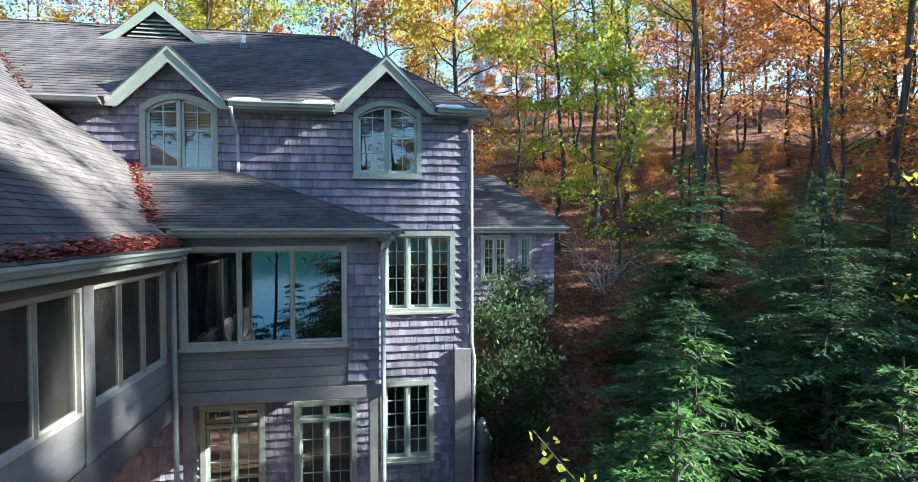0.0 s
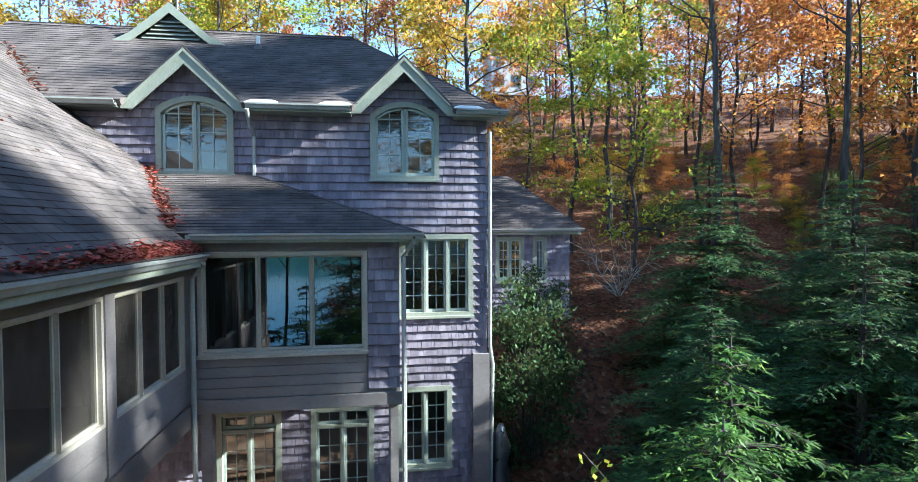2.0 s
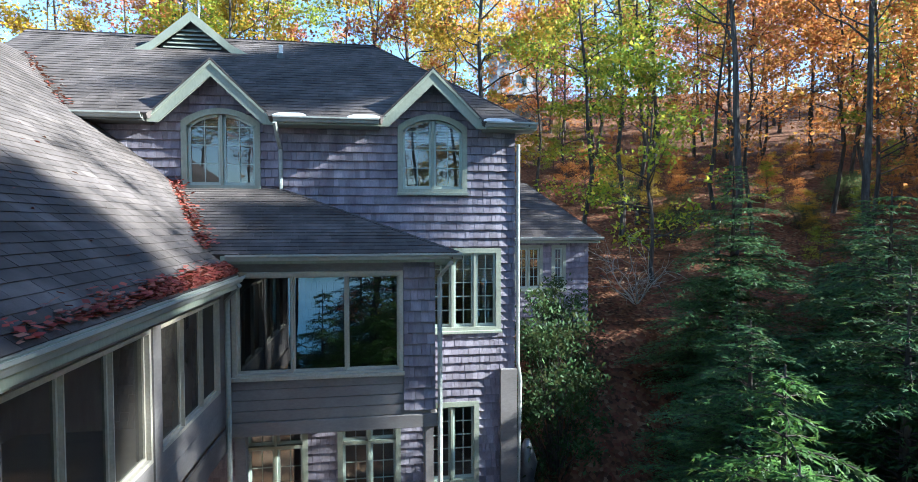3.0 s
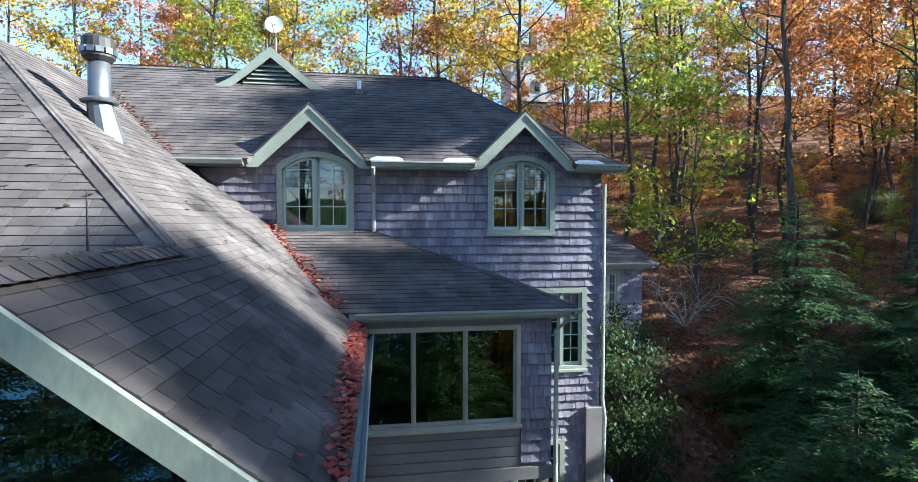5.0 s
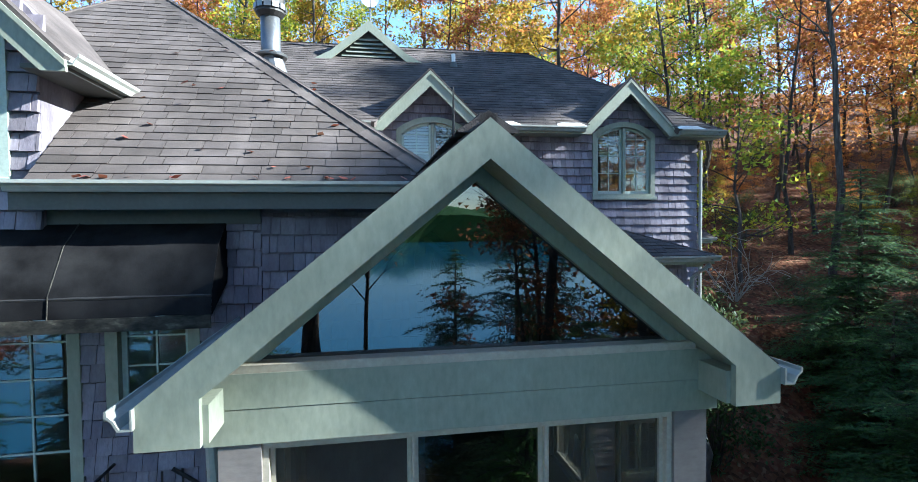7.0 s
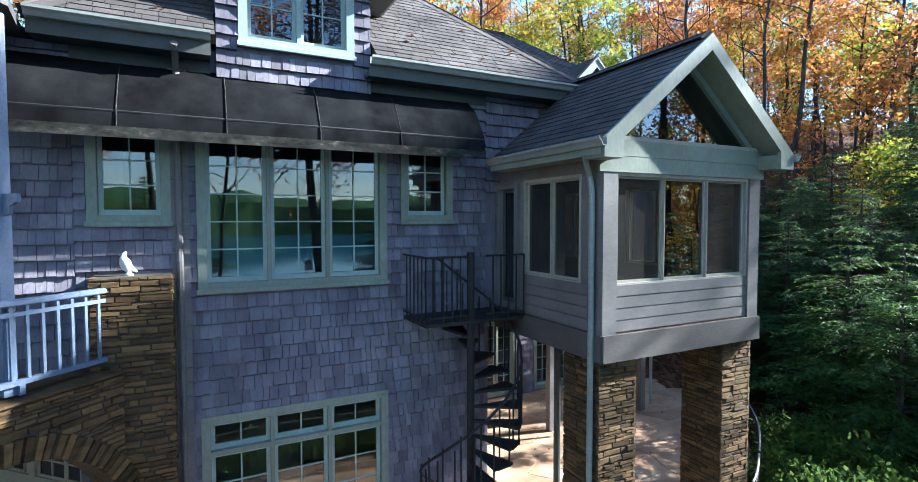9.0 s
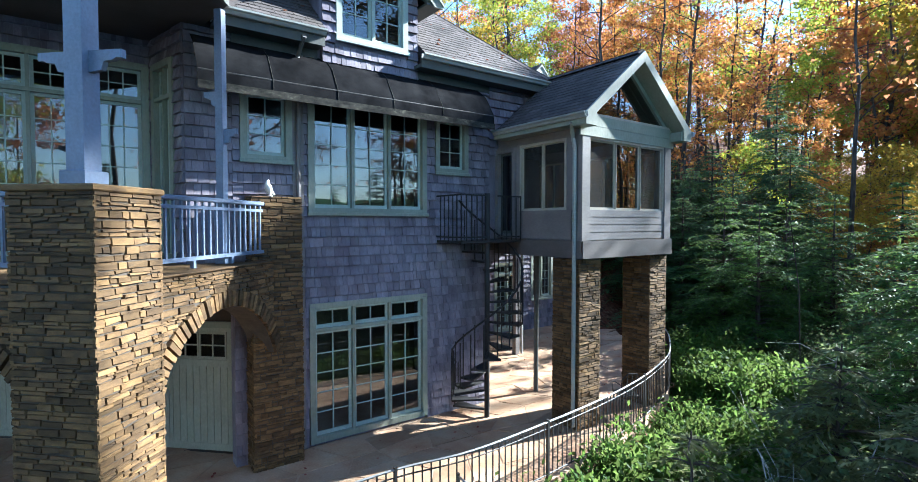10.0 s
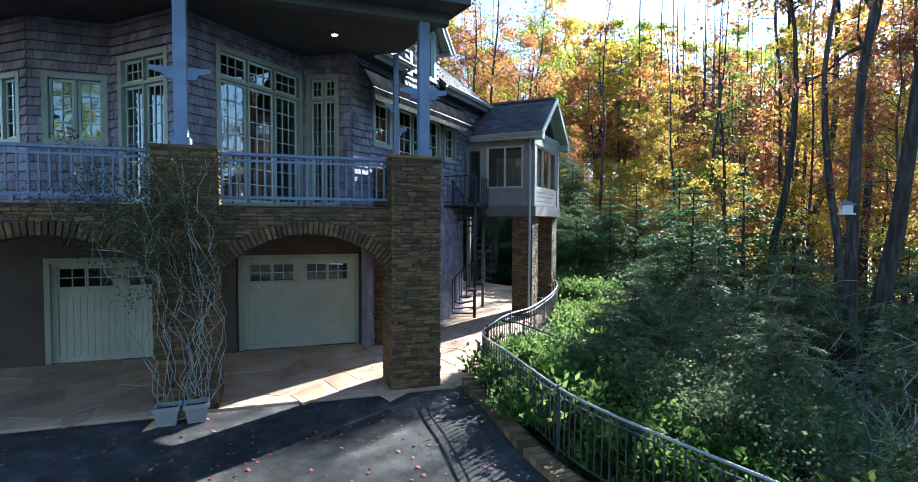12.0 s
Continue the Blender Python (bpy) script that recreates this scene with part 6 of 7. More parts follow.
def free(x, y, d):
    if -26 < x < 9 and -9 < y < 22:
        return False
    if -60 < x < -14 and -14 < y < 16:
        return False
    if y > 22 and abs(x + 2 - 0.282 * y) < 0.9:
        return False
    return all((x - a) ** 2 + (y - b) ** 2 > d * d for a, b in spots)


def scatter(n, x0, x1, y0, y1, kinds, gap, lo=0.75, hi=1.25, far=False):
    done = tries = 0
    while done < n and tries < n * 30:
        tries += 1
        x, y = rnd.uniform(x0, x1), rnd.uniform(y0, y1)
        if not free(x, y, gap):
            continue
        spots.append((x, y))
        k = rnd.choice(kinds)
        put((FAR if far else KINDS)[k], on_ground(x, y, rnd.uniform(0, 360), rnd.uniform(lo, hi)))
        done += 1


def plant(k, x, y, s, turn=0.0):
    spots.append((x, y))
    put(KINDS[k], on_ground(x, y, turn, s))


# the yellow-green tree behind the tall wing and its neighbours
plant(0, 7.6, 22.5, 0.85, 20)
plant(0, 10.5, 25.0, 0.95, 130)
plant(6, 9.5, 20.0, 1.2, 50)
plant(1, 17.0, 24.0, 1.15, 70)
plant(1, 20.5, 21.0, 1.05, 200)
plant(3, 19.0, 29.0, 1.1, 10)
scatter(12, 9.5, 26, 14, 30, (0, 1, 1, 4, 4, 6, 7), 2.6)
scatter(24, 8, 46, 22, 46, (0, 0, 1, 1, 3, 1, 4, 4, 2), 3.0)
scatter(22, -28, 8, 24, 46, (0, 2, 1, 4, 3, 2), 2.8)
# low, leafy wood towards the sun, with bare taller trunks
scatter(8, 11, 30, -9, 6, (4, 4, 4), 3.2)
scatter(14, 28, 60, -18, 6, (4, 4, 4, 2), 4.5)
scatter(26, 14, 36, -9, 12, (5, 5, 7, 6, 5), 2.2, 0.7, 1.1)
scatter(20, 19, 34, -8, 10, (1, 2, 3, 3, 0), 2.4, 0.6, 0.78)
scatter(34, 38, 66, -16, 14, (0, 1, 2, 2, 3), 2.6, 0.9, 1.3, True)
scatter(26, 30, 62, -14, 34, (1, 2, 0, 3, 5, 7), 3.0, 0.5, 0.75)
scatter(4, 16, 34, 13, 24, (2, 1, 0, 1), 3.0)
scatter(9, 34, 62, 10, 36, (0, 1, 2, 3), 3.6, 0.8, 1.2, True)
scatter(60, 62, 115, -45, 60, (0, 1, 2, 2, 3), 3.6, 0.9, 1.5, True)
scatter(22, 60, 84, -22, 18, (0, 1, 2, 3), 3.0, 1.4, 1.7, True)
scatter(26, -110, -61, -40, 40, (0, 1, 2, 3, 3), 5.0, 0.8, 1.3, True)
scatter(20, -30, 60, 46, 90, (0, 1, 2, 3), 4.0, 0.8, 1.2, True)
scatter(26, -4, 62, 44, 64, (0, 2, 3, 2), 1.8, 0.3, 0.5, True)
scatter(8, 4, 26, -14.5, -9.5, (4, 3, 2), 3.0)
scatter(14, 12, 46, -15, -8, (5, 6, 7, 1), 2.4, 0.8, 1.2)
scatter(22, 20, 62, -44, -16, (0, 1, 2, 3), 3.4, 0.8, 1.2, True)
scatter(4, -16, 2, -14.5, -10.5, (4, 4), 3.5)
# low growth on the hillside behind the house
scatter(30, 7, 42, 19, 44, (5, 6, 7, 7), 1.6, 0.28, 0.5)
scatter(18, 40, 72, -40, -8, (0, 1, 2, 3), 2.6, 1.3, 1.7, True)
scatter(16, 56, 84, -16, 34, (0, 1, 2, 3), 2.2, 1.6, 1.9, True)
# leafy trees added to shade the balcony, drive and shrubs
for x, y, s in ((0.8, -3.6, 0.78), (4.5, -5.0, 0.84), (-2.0, -5.2, 0.76), (2.2, -6.6, 0.85), (6.2, -5.6, 0.95)):
    plant(8, x, y, s, 70 * x)
# very tall trees added farther off sunward, whose crowns dapple roofs and walls
for k, (y, top, w) in enumerate(((1.6, 17.7, 0.55), (1.5, 16.2, 0.5), (0.9, 17.5, 0.32), (0.8, 16.6, 0.22), (2.6, 17.9, 0.33), (5.3, 15.0, 0.5), (9.9, 20.4, 0.7), (11.0, 19.6, 0.8), (-2.3, 22.6, 0.45),
                               (4.6, 15.4, 0.6), (9.2, 20.6, 0.55), (12.4, 18.6, 0.9), (12.8, 19.6, 1.05), (6.3, 15.7, 0.75), (5.9, 14.9, 0.6), (7.2, 15.4, 0.5), (-2.7, 17.0, 0.18), (8.4, 16.6, 0.28), (3.3, 14.3, 0.24), (1.9, 14.0, 0.16), (6.7, 16.7, 0.35), (-0.8, 21.2, 0.42), (-5.2, 16.0, 0.55))):
    d = 29.0 + 2.2 * (k % 4)
    x, y, top = 13.0 + d, y - 0.212 * d, top + 0.5446 * d
    spots.append((x, y))
    put(KINDS[9], pose(x, y, height(x, y), 0, 0, 70 * k) @ Matrix.Diagonal((w, w, (top - height(x, y)) / 34, 1)))
# leafy trees on the lake bank
for x, y, k, s in ((-27, -11, 0, 0.9), (-22, -12.5, 3, 1.0), (-18, -11.5, 0, 1.0), (-13.5, -12.5, 8, 0.9), (6, -9, 2, 1.0), (10, -8, 1, 1.1), (3.5, -8, 5, 1.2), (8.5, -11, 0, 0.9), (-31, -9, 2, 1.0), (-20, -14.5, 2, 0.9), (-16, -15, 3, 0.9)):
    plant(k, x, y, s, 37 * x)
for k, base in enumerate(KINDS):
    base.matrix_basis = on_ground(13 + 5.5 * k, 34 + 3 * (k % 3), 40 * k)
# trees added to dapple the drive and shade the bank shrubs
plant(4, 5.0, -1.8, 0.8, 30)
plant(2, 1.5, -4.8, 0.72, 40)
plant(3, -1.6, -7.0, 0.7, 90)
for x, y, k in ((-44, -9, 0), (-47, -3, 3), (-45, 3, 2), (-48, 9, 1), (-43, 14, 3), (-50, -14, 2), (-40, -12, 3)):
    put(FAR[k], on_ground(x, y, 50 * x, 1.0))
for k in range(12):
    x, y = 52 + 3.1 * (k % 4) + 0.4 * k, -11 + 2.1 * k
    put(FAR[(1, 3, 0, 1, 2)[k % 5]], on_ground(x, y, 50 * x, 1.45 + 0.05 * (k % 3)))
scatter(24, 12, 34, 18, 40, (5, 7, 7, 6), 1.4, 0.25, 0.42)
# two slim dark trunks beside the drive
BIG = broadleaf("oak_tree", 19, 0.3, 0.46, 24, 3.6, RUST, 40, 0.13, 140, "tall dark-barked oak beside the drive", 0.05)
BIG.matrix_basis = pose(-7.42, -4.4, height(-7.42, -4.4), 2.6, 0, 0) @ Matrix.Diagonal((0.55, 0.55, 1, 1))
put(BIG, pose(-7.0, -5.0, height(-7.0, -5.0), 5.2, 0, 0) @ pose(0, 0, 0, 0, 0, 150) @ Matrix.Diagonal((0.72, 0.72, 1.1, 1)))
put(KINDS[4], on_ground(-1.0, -7.5, 20, 0.8))
put(KINDS[4], on_ground(7.5, -5.5, 70, 0.9))
put(KINDS[5], on_ground(2.5, -5.0, 70, 0.8))
put(KINDS[5], on_ground(9.5, -2.0, 170, 1.0))
put(KINDS[7], on_ground(12.0, 2.0, 10, 0.9))

HEM = [conifer("hemlock", 9.0, 2.7, 201, "dark green hemlock with drooping boughs", dens=0.85),
       conifer("hemlock", 6.0, 2.0, 202, "young green hemlock with feathery boughs", dens=0.8, needles=NEEDLE_FRESH_LIT)]
HEM[0].matrix_basis = pose(7.0, 7.6, -1.0, 0, 0, 30) @ Matrix.Diagonal((1.0, 1.0, 0.8, 1))
HEM[1].matrix_basis = pose(3.7, 6.3, -1.2, 0, 0, 10) @ Matrix.Diagonal((1.1, 1.1, 1.05, 1))
# the unseen tall hemlock at (12.9, 8.4) is added to shade the lower doors
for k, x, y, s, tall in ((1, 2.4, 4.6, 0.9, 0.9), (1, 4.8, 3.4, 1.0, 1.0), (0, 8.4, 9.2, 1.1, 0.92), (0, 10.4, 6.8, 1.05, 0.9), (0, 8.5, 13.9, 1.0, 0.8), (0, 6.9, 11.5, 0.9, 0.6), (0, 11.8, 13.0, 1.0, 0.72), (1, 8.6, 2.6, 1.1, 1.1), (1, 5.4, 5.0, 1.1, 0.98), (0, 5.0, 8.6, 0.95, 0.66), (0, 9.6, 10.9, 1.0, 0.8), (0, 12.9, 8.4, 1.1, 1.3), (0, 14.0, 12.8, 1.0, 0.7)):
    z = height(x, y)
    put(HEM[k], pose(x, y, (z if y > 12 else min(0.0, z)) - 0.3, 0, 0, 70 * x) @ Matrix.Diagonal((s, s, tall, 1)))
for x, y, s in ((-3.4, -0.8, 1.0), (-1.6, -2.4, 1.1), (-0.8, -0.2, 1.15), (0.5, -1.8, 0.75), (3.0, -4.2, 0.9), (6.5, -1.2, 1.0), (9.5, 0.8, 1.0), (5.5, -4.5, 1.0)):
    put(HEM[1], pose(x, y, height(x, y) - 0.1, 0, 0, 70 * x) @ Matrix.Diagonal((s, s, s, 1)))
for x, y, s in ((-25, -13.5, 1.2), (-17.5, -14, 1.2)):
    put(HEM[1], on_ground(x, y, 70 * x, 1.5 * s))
for x, y, s in ((-13.2, -13.0, 1.15), (-10.6, -14.0, 1.05), (-2.6, -12.4, 1.1), (-0.6, -11.0, 1.15), (1.4, -12.2, 1.1), (3.6, -11.0, 1.0)):
    put(HEM[0], on_ground(x, y, 70 * x, s))
FIR = conifer("hemlock_sapling", 2.6, 1.2, 203, "pale feathery hemlock sapling beside the terrace", dens=1.4, needles=NEEDLE_PALE)
FIR.matrix_basis = on_ground(-13.2, 0.3, 0, 0.9)
for x, y, s in ((-11.2, -0.6, 1.0), (-9.0, 0.4, 1.15), (-7.2, -1.2, 1.3), (-13.6, -2.4, 1.0), (-5.0, 0.2, 1.3), (-12.4, -1.8, 1.2), (-9.6, -2.4, 0.9), (-7.4, -3.0, 1.2), (-5.2, -1.6, 1.5), (-8.2, -0.9, 0.9), (-3.0, -3.8, 1.6), (-6.0, -6.0, 1.5), (-8.4, -3.2, 1.4), (-12.8, -4.6, 1.2), (-10.6, -5.0, 1.4), (-9.6, -1.4, 1.2)):
    put(FIR, on_ground(x, y, x * 50, s))


def shrub(name, leaf, r, h, n, size, seed, label, clumps=26, up=False):
    """A rounded evergreen shrub: forked stems and broad leaves in clumps, uneven at the edge."""
    rnd = random.Random(seed)
    t = thing(name, Matrix(), label, "shrub", "terrace shrubs")
    st, cr = Geo(), Geo()
    for k in range(clumps):
        a, e = rnd.uniform(0, 2 * math.pi), rnd.uniform(0.05, 1.0)
        rr = r * math.sqrt(1 - e * e * 0.7) * rnd.uniform(0.45, 1.1)
        tip = Vector((rr * math.cos(a), rr * math.sin(a), h * e * rnd.uniform(0.75, 1.15)))
        mid = tip * 0.5 + Vector((0, 0, 0.1))
        st.tube([(0, 0, -0.15), mid, tip], [0.02, 0.012, 0.005], 4, False)
        leaves(cr, rnd, tip, n, r * 0.17, size, 0.7, up=up)
    tagged(part("branching", st, BARK, t), kind="stuff")
    tagged(part("foliage", cr, leaf, t), kind="stuff")
    return t


BUSH = [shrub("laurel_shrub", SHRUB, 1.0, 1.15, 80, 0.13, 301, "glossy bright green evergreen shrub along the terrace", 38, True),
        shrub("laurel_shrub", SHRUB, 0.9, 1.0, 76, 0.12, 302, "glossy bright green evergreen shrub along the terrace", 36, True)]
BUSH[0].matrix_basis = on_ground(-9.2, 1.7)
BUSH[1].matrix_basis = on_ground(-7.6, 1.9)
DARK = shrub("undergrowth_shrub", DULL, 1.3, 1.9, 110, 0.07, 305, "loose dark green undergrowth shrub", 30)
rb = random.Random(9)
for i in range(4, len(LINE) - 6, 4):
    d = (LINE[i + 1] - LINE[i]).normalized()
    nrm = Vector((d.y, -d.x, 0))
    for off in (1.0, 2.2, 3.4):
        p = LINE[i] + nrm * (off + rb.uniform(-0.3, 0.3)) + d * rb.uniform(-0.4, 0.4)
        if p.x < -14.5 and off > 3:
            continue
        z = height(p.x, p.y)
        # the hedge's shaded outer side is put into colour by darker shrubs here
        if off > 3 or (off > 1.5 and p.x < -12.0):
            put(DARK, pose(p.x, p.y, max(z, -1.25), 0, 0, rb.uniform(0, 360)) @ Matrix.Diagonal((*[rb.uniform(0.6, 0.85)] * 3, 1)))
            continue
        put(BUSH[rb.randrange(2)], pose(p.x, p.y, max(z, -1.25), 0, 0, rb.uniform(0, 360)) @ Matrix.Diagonal((*[rb.uniform(0.85, 1.2)] * 3, 1)))
# darker undergrowth farther out
DARK.matrix_basis = on_ground(2.0, -1.0)
for k in range(34):
    x, y = rb.uniform(-9, 16), rb.uniform(-9, 2.4)
    if y > 0.5 and x < 0:
        continue
    put(DARK, on_ground(x, y, rb.uniform(0, 360), rb.uniform(0.7, 1.4)))
for k in range(18):
    x, y = rb.uniform(9, 30), rb.uniform(10, 30)
    put(DARK, on_ground(x, y, rb.uniform(0, 360), rb.uniform(0.5, 1.0)))
RHODO = shrub("rhododendron", RHODO_LEAF, 1.35, 4.4, 110, 0.14, 309, "tall evergreen shrub against the house corner", 64, True)
RHODO.matrix_basis = pose(2.95, 12.8, 0.3)
put(RHODO, pose(3.9, 15.2, 1.4, 0, 0, 90) @ Matrix.Diagonal((0.8, 0.8, 0.8, 1)))


def bare_bush(seed, label):
    """A leafless understory bush of forked pale twigs."""
    rnd = random.Random(seed)
    t = thing("bare_bush", Matrix(), label, "shrub", "bare bushes")
    g = Geo()
    for k in range(9):
        a, lean = rnd.uniform(0, 6.28), rnd.uniform(0.15, 0.8)
        d = Vector((math.cos(a) * lean, math.sin(a) * lean, 1)).normalized()
        p, L = Vector((0, 0, -0.1)), rnd.uniform(1.2, 2.4)
        for j in range(5):
            d = (d + Vector((rnd.gauss(0, 0.25), rnd.gauss(0, 0.25), rnd.gauss(-0.05, 0.15)))).normalized()
            q = p + d * L / 5
            g.tube([p, q], [0.021 - 0.0036 * j, 0.0174 - 0.0036 * j], 4, False)
            for _ in range(2):
                e = (d + Vector((rnd.gauss(0, 0.8), rnd.gauss(0, 0.8), rnd.gauss(0, 0.5)))).normalized()
                r1 = q + e * rnd.uniform(0.2, 0.55)
                r2 = r1 + (e + Vector((rnd.gauss(0, 0.5), rnd.gauss(0, 0.5), rnd.gauss(0, 0.5)))) * 0.22
                g.tube([q, r1, r2], [0.007, 0.005, 0.002], 4, False)
            p = q
    tagged(part("branching", g, PALE_TWIG, t), kind="stuff")
    return t


BARE = bare_bush(401, "leafless bush of pale lichened twigs")
BARE.matrix_basis = on_ground(-9.0, -2.2)
for x, y, s in ((-7.6, -0.6, 1.2), (-10.6, -3.0, 1.0), (-5.5, -2.2, 1.4), (-12.6, -3.4, 1.0), (-4.0, 0.6, 1.3), (-2.0, -1.6, 1.5), (-6.8, -4.0, 1.3), (-14.9, -3.3, 0.75), (-13.4, -4.4, 0.9), (-11.8, -2.4, 1.0), (-14.2, -5.2, 0.9), (-12.0, -5.4, 1.1), (-16.2, -4.6, 0.6), (-9.8, -4.6, 1.2), (8.0, 18.5, 1.2)):
    put(BARE, on_ground(x, y, x * 77, s))


# slender sapling below the terrace whose top reaches up in front of the house
sap = thing("sapling", at(1.3, 3.0, height(1.3, 3.0)), "slender sapling with a few yellow-green leaves", "tree")
top = 4.95 - height(1.3, 3.0)
stem = [Vector((0, 0, -0.1)), Vector((0.05, 0.1, top * 0.5)), Vector((-0.26, 0.28, top - 0.45)), Vector((-0.64, 0.62, top))]
tagged(part("stem", Geo().tube(stem, [0.022, 0.016, 0.01, 0.004], 6, False), BARK, sap), kind="stuff")
crown = Geo()
rs = random.Random(12)
for k in range(16):
    leaves(crown, rs, stem[2].lerp(stem[3], k / 15) + Vector((rs.uniform(-0.12, 0.12), rs.uniform(-0.12, 0.12), rs.uniform(-0.08, 0.08))), 2, 0.05, 0.075, 0.6)
tagged(part("foliage", crown, GREEN, sap), kind="stuff")

# handrail of the steps that lead down through the hedge
hr = thing("step_handrail", at(-12.4, 2.6), "black iron handrail leading down from the terrace", "railing")
part("rail", Geo().tube([(0.0, 0.2, 0.98), (0.02, -0.2, 0.96), (0.1, -1.3, 0.66), (0.2, -2.4, 0.4)], 0.018, 8), IRON, hr, smooth=True)
for x, y, z in ((0.03, -0.3, 0.93), (0.11, -1.3, 0.66), (0.2, -2.38, 0.4)):
    part("post", Geo().tube([(x, y, height(x - 12.4, y + 2.6) - 0.1), (x, y, z)], 0.013, 6), IRON, hr)


# ---------------------------------------------------------------- flue, spike, crickets
fl = thing("flue_pipe", at(-7.3, 9.2, 9.1), "round grey metal flue with a dark louvred cap", "chimney")
part("pipe", Geo().tube([(0, 0, -0.15), (0, 0, 1.05)], 0.145, 18), STEEL, fl, smooth=True)
part("collar", Geo().tube([(0, 0, 0.42), (0, 0, 0.45), (0, 0, 0.5)], [0.24, 0.25, 0.16], 18), STEEL, fl)
part("flashing", Geo().tube([(0.1, 0, -0.2), (0, 0, 0.42)], [0.25, 0.165], 14), STEEL, fl)
cap = part("cap", Geo().tube([(0, 0, 1.02), (0, 0, 1.08), (0, 0, 1.34), (0, 0, 1.38)], [0.16, 0.215, 0.215, 0.18], 18), IRON, fl, "sooty dark cap")
for k in range(12):
    a = 2 * math.pi * k / 12
    part("louvre", Geo().box(-0.05, 0.05, -0.012, 0.012, 1.12, 1.2), STEEL, cap, m=pose(0.222 * math.cos(a), 0.222 * math.sin(a), 0, 0, 0, math.degrees(a) + 90))
solid("roof_spike", Geo().tube([(-5.23, 4.75, 7.45), (-5.23, 4.75, 8.0)], [0.014, 0.005], 6), IRON, "thin black spike on the porch ridge", "lightning rod")
for x in (-3.1, -1.65, 1.12):
    g = Geo()
    g.add([(-0.33, -0.03, 0.0), (0.33, -0.03, 0.0), (0.2, 0.0, 0.05), (-0.2, 0.0, 0.05), (-0.2, 0.11, 0.09), (0.2, 0.11, 0.09), (0.3, 0.1, 0.06), (-0.3, 0.1, 0.06)],
          [(0, 1, 2, 3), (3, 2, 5, 4), (1, 6, 5, 2), (0, 3, 4, 7)])
    solid("roof_diverter", g, WHITE, "small pale metal diverter above the gutter", "roof diverter", at(x, 11.14, 8.985), "roof diverters")
for x, s in ((-8.5, 1), (-11.26, -1)):
    gutter((x, 6.0, 8.5), (x, 7.25, 8.5), (s, 0, 0), "pale gutter along the dormer eave")
    # darker than the sage soffits, with the eave's shade in the paint
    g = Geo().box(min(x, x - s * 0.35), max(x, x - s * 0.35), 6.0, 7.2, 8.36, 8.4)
    solid("soffit_dormer", g, DARK_TRIM, "soffit under the dormer eave, shade in its dark paint", "soffit", kind="structure")

# ---------------------------------------------------------------- spiral stair
sp = thing("spiral_stair", at(-7.62, 5.62, -0.02), "black iron spiral stair up to the porch door", "staircase")
R, N, H3 = 0.74, 18, 3.7
part("pole", Geo().tube([(0, 0, 0), (0, 0, H3 + 1.0)], 0.055, 12), IRON, sp)
tread = Geo()
w0, w1 = radians(-13), radians(13)
pts = []
for z in (0.0, 0.04):
    pts += [(0.04 * math.cos(w0), 0.04 * math.sin(w0), z), (R * math.cos(w0), R * math.sin(w0), z), (R, 0, z), (R * math.cos(w1), R * math.sin(w1), z), (0.04 * math.cos(w1), 0.04 * math.sin(w1), z)]
tread.add(pts, [(4, 3, 2, 1, 0), (5, 6, 7, 8, 9), (0, 1, 6, 5), (1, 2, 7, 6), (2, 3, 8, 7), (3, 4, 9, 8)])
tread = tread.mesh("tread", IRON)
bar = Geo().box(-0.009, 0.009, -0.009, 0.009, 0.0, 0.92).mesh("baluster", IRON)
hand_pts = []
for k in range(N):
    a = 115 + 372 * k / N
    z = H3 * (k + 1) / N - 0.05
    part("tread", tread, IRON, sp, m=pose(0, 0, z, 0, 0, a))
    for off in (-7, 7):
        b = radians(a + off)
        part("baluster", bar, IRON, sp, m=Matrix.Translation((R * math.cos(b), R * math.sin(b), z)))
    hand_pts.append((R * math.cos(radians(a)), R * math.sin(radians(a)), z + 0.93))
part("handrail", Geo().tube(hand_pts, 0.02, 6), IRON, sp)
land = part("landing", Geo().slab([(-0.75, -0.1), (0.85, -0.1), (0.85, 0.78), (-0.75, 0.78)], H3 - 0.02, H3 + 0.03), IRON, sp)
for z in (0.1, 0.95):
    part("landing_rail", Geo().tube([(-0.75, 0.76, H3 + z), (-0.75, -0.1, H3 + z), (-0.1, -0.1, H3 + z)], 0.016, 6), IRON, land)
    part("landing_rail", Geo().tube([(0.2, -0.1, H3 + z), (0.85, -0.1, H3 + z)], 0.016, 6), IRON, land)
for k in range(13):
    x = -0.75 + 1.6 * k / 12
    if not -0.1 < x < 0.2:
        part("landing_bar", bar, IRON, land, m=Matrix.Translation((x, -0.1, H3 + 0.03)))
for k in range(6):
    part("landing_bar", bar, IRON, land, m=Matrix.Translation((-0.75, -0.1 + 0.86 * k / 6, H3 + 0.03)))

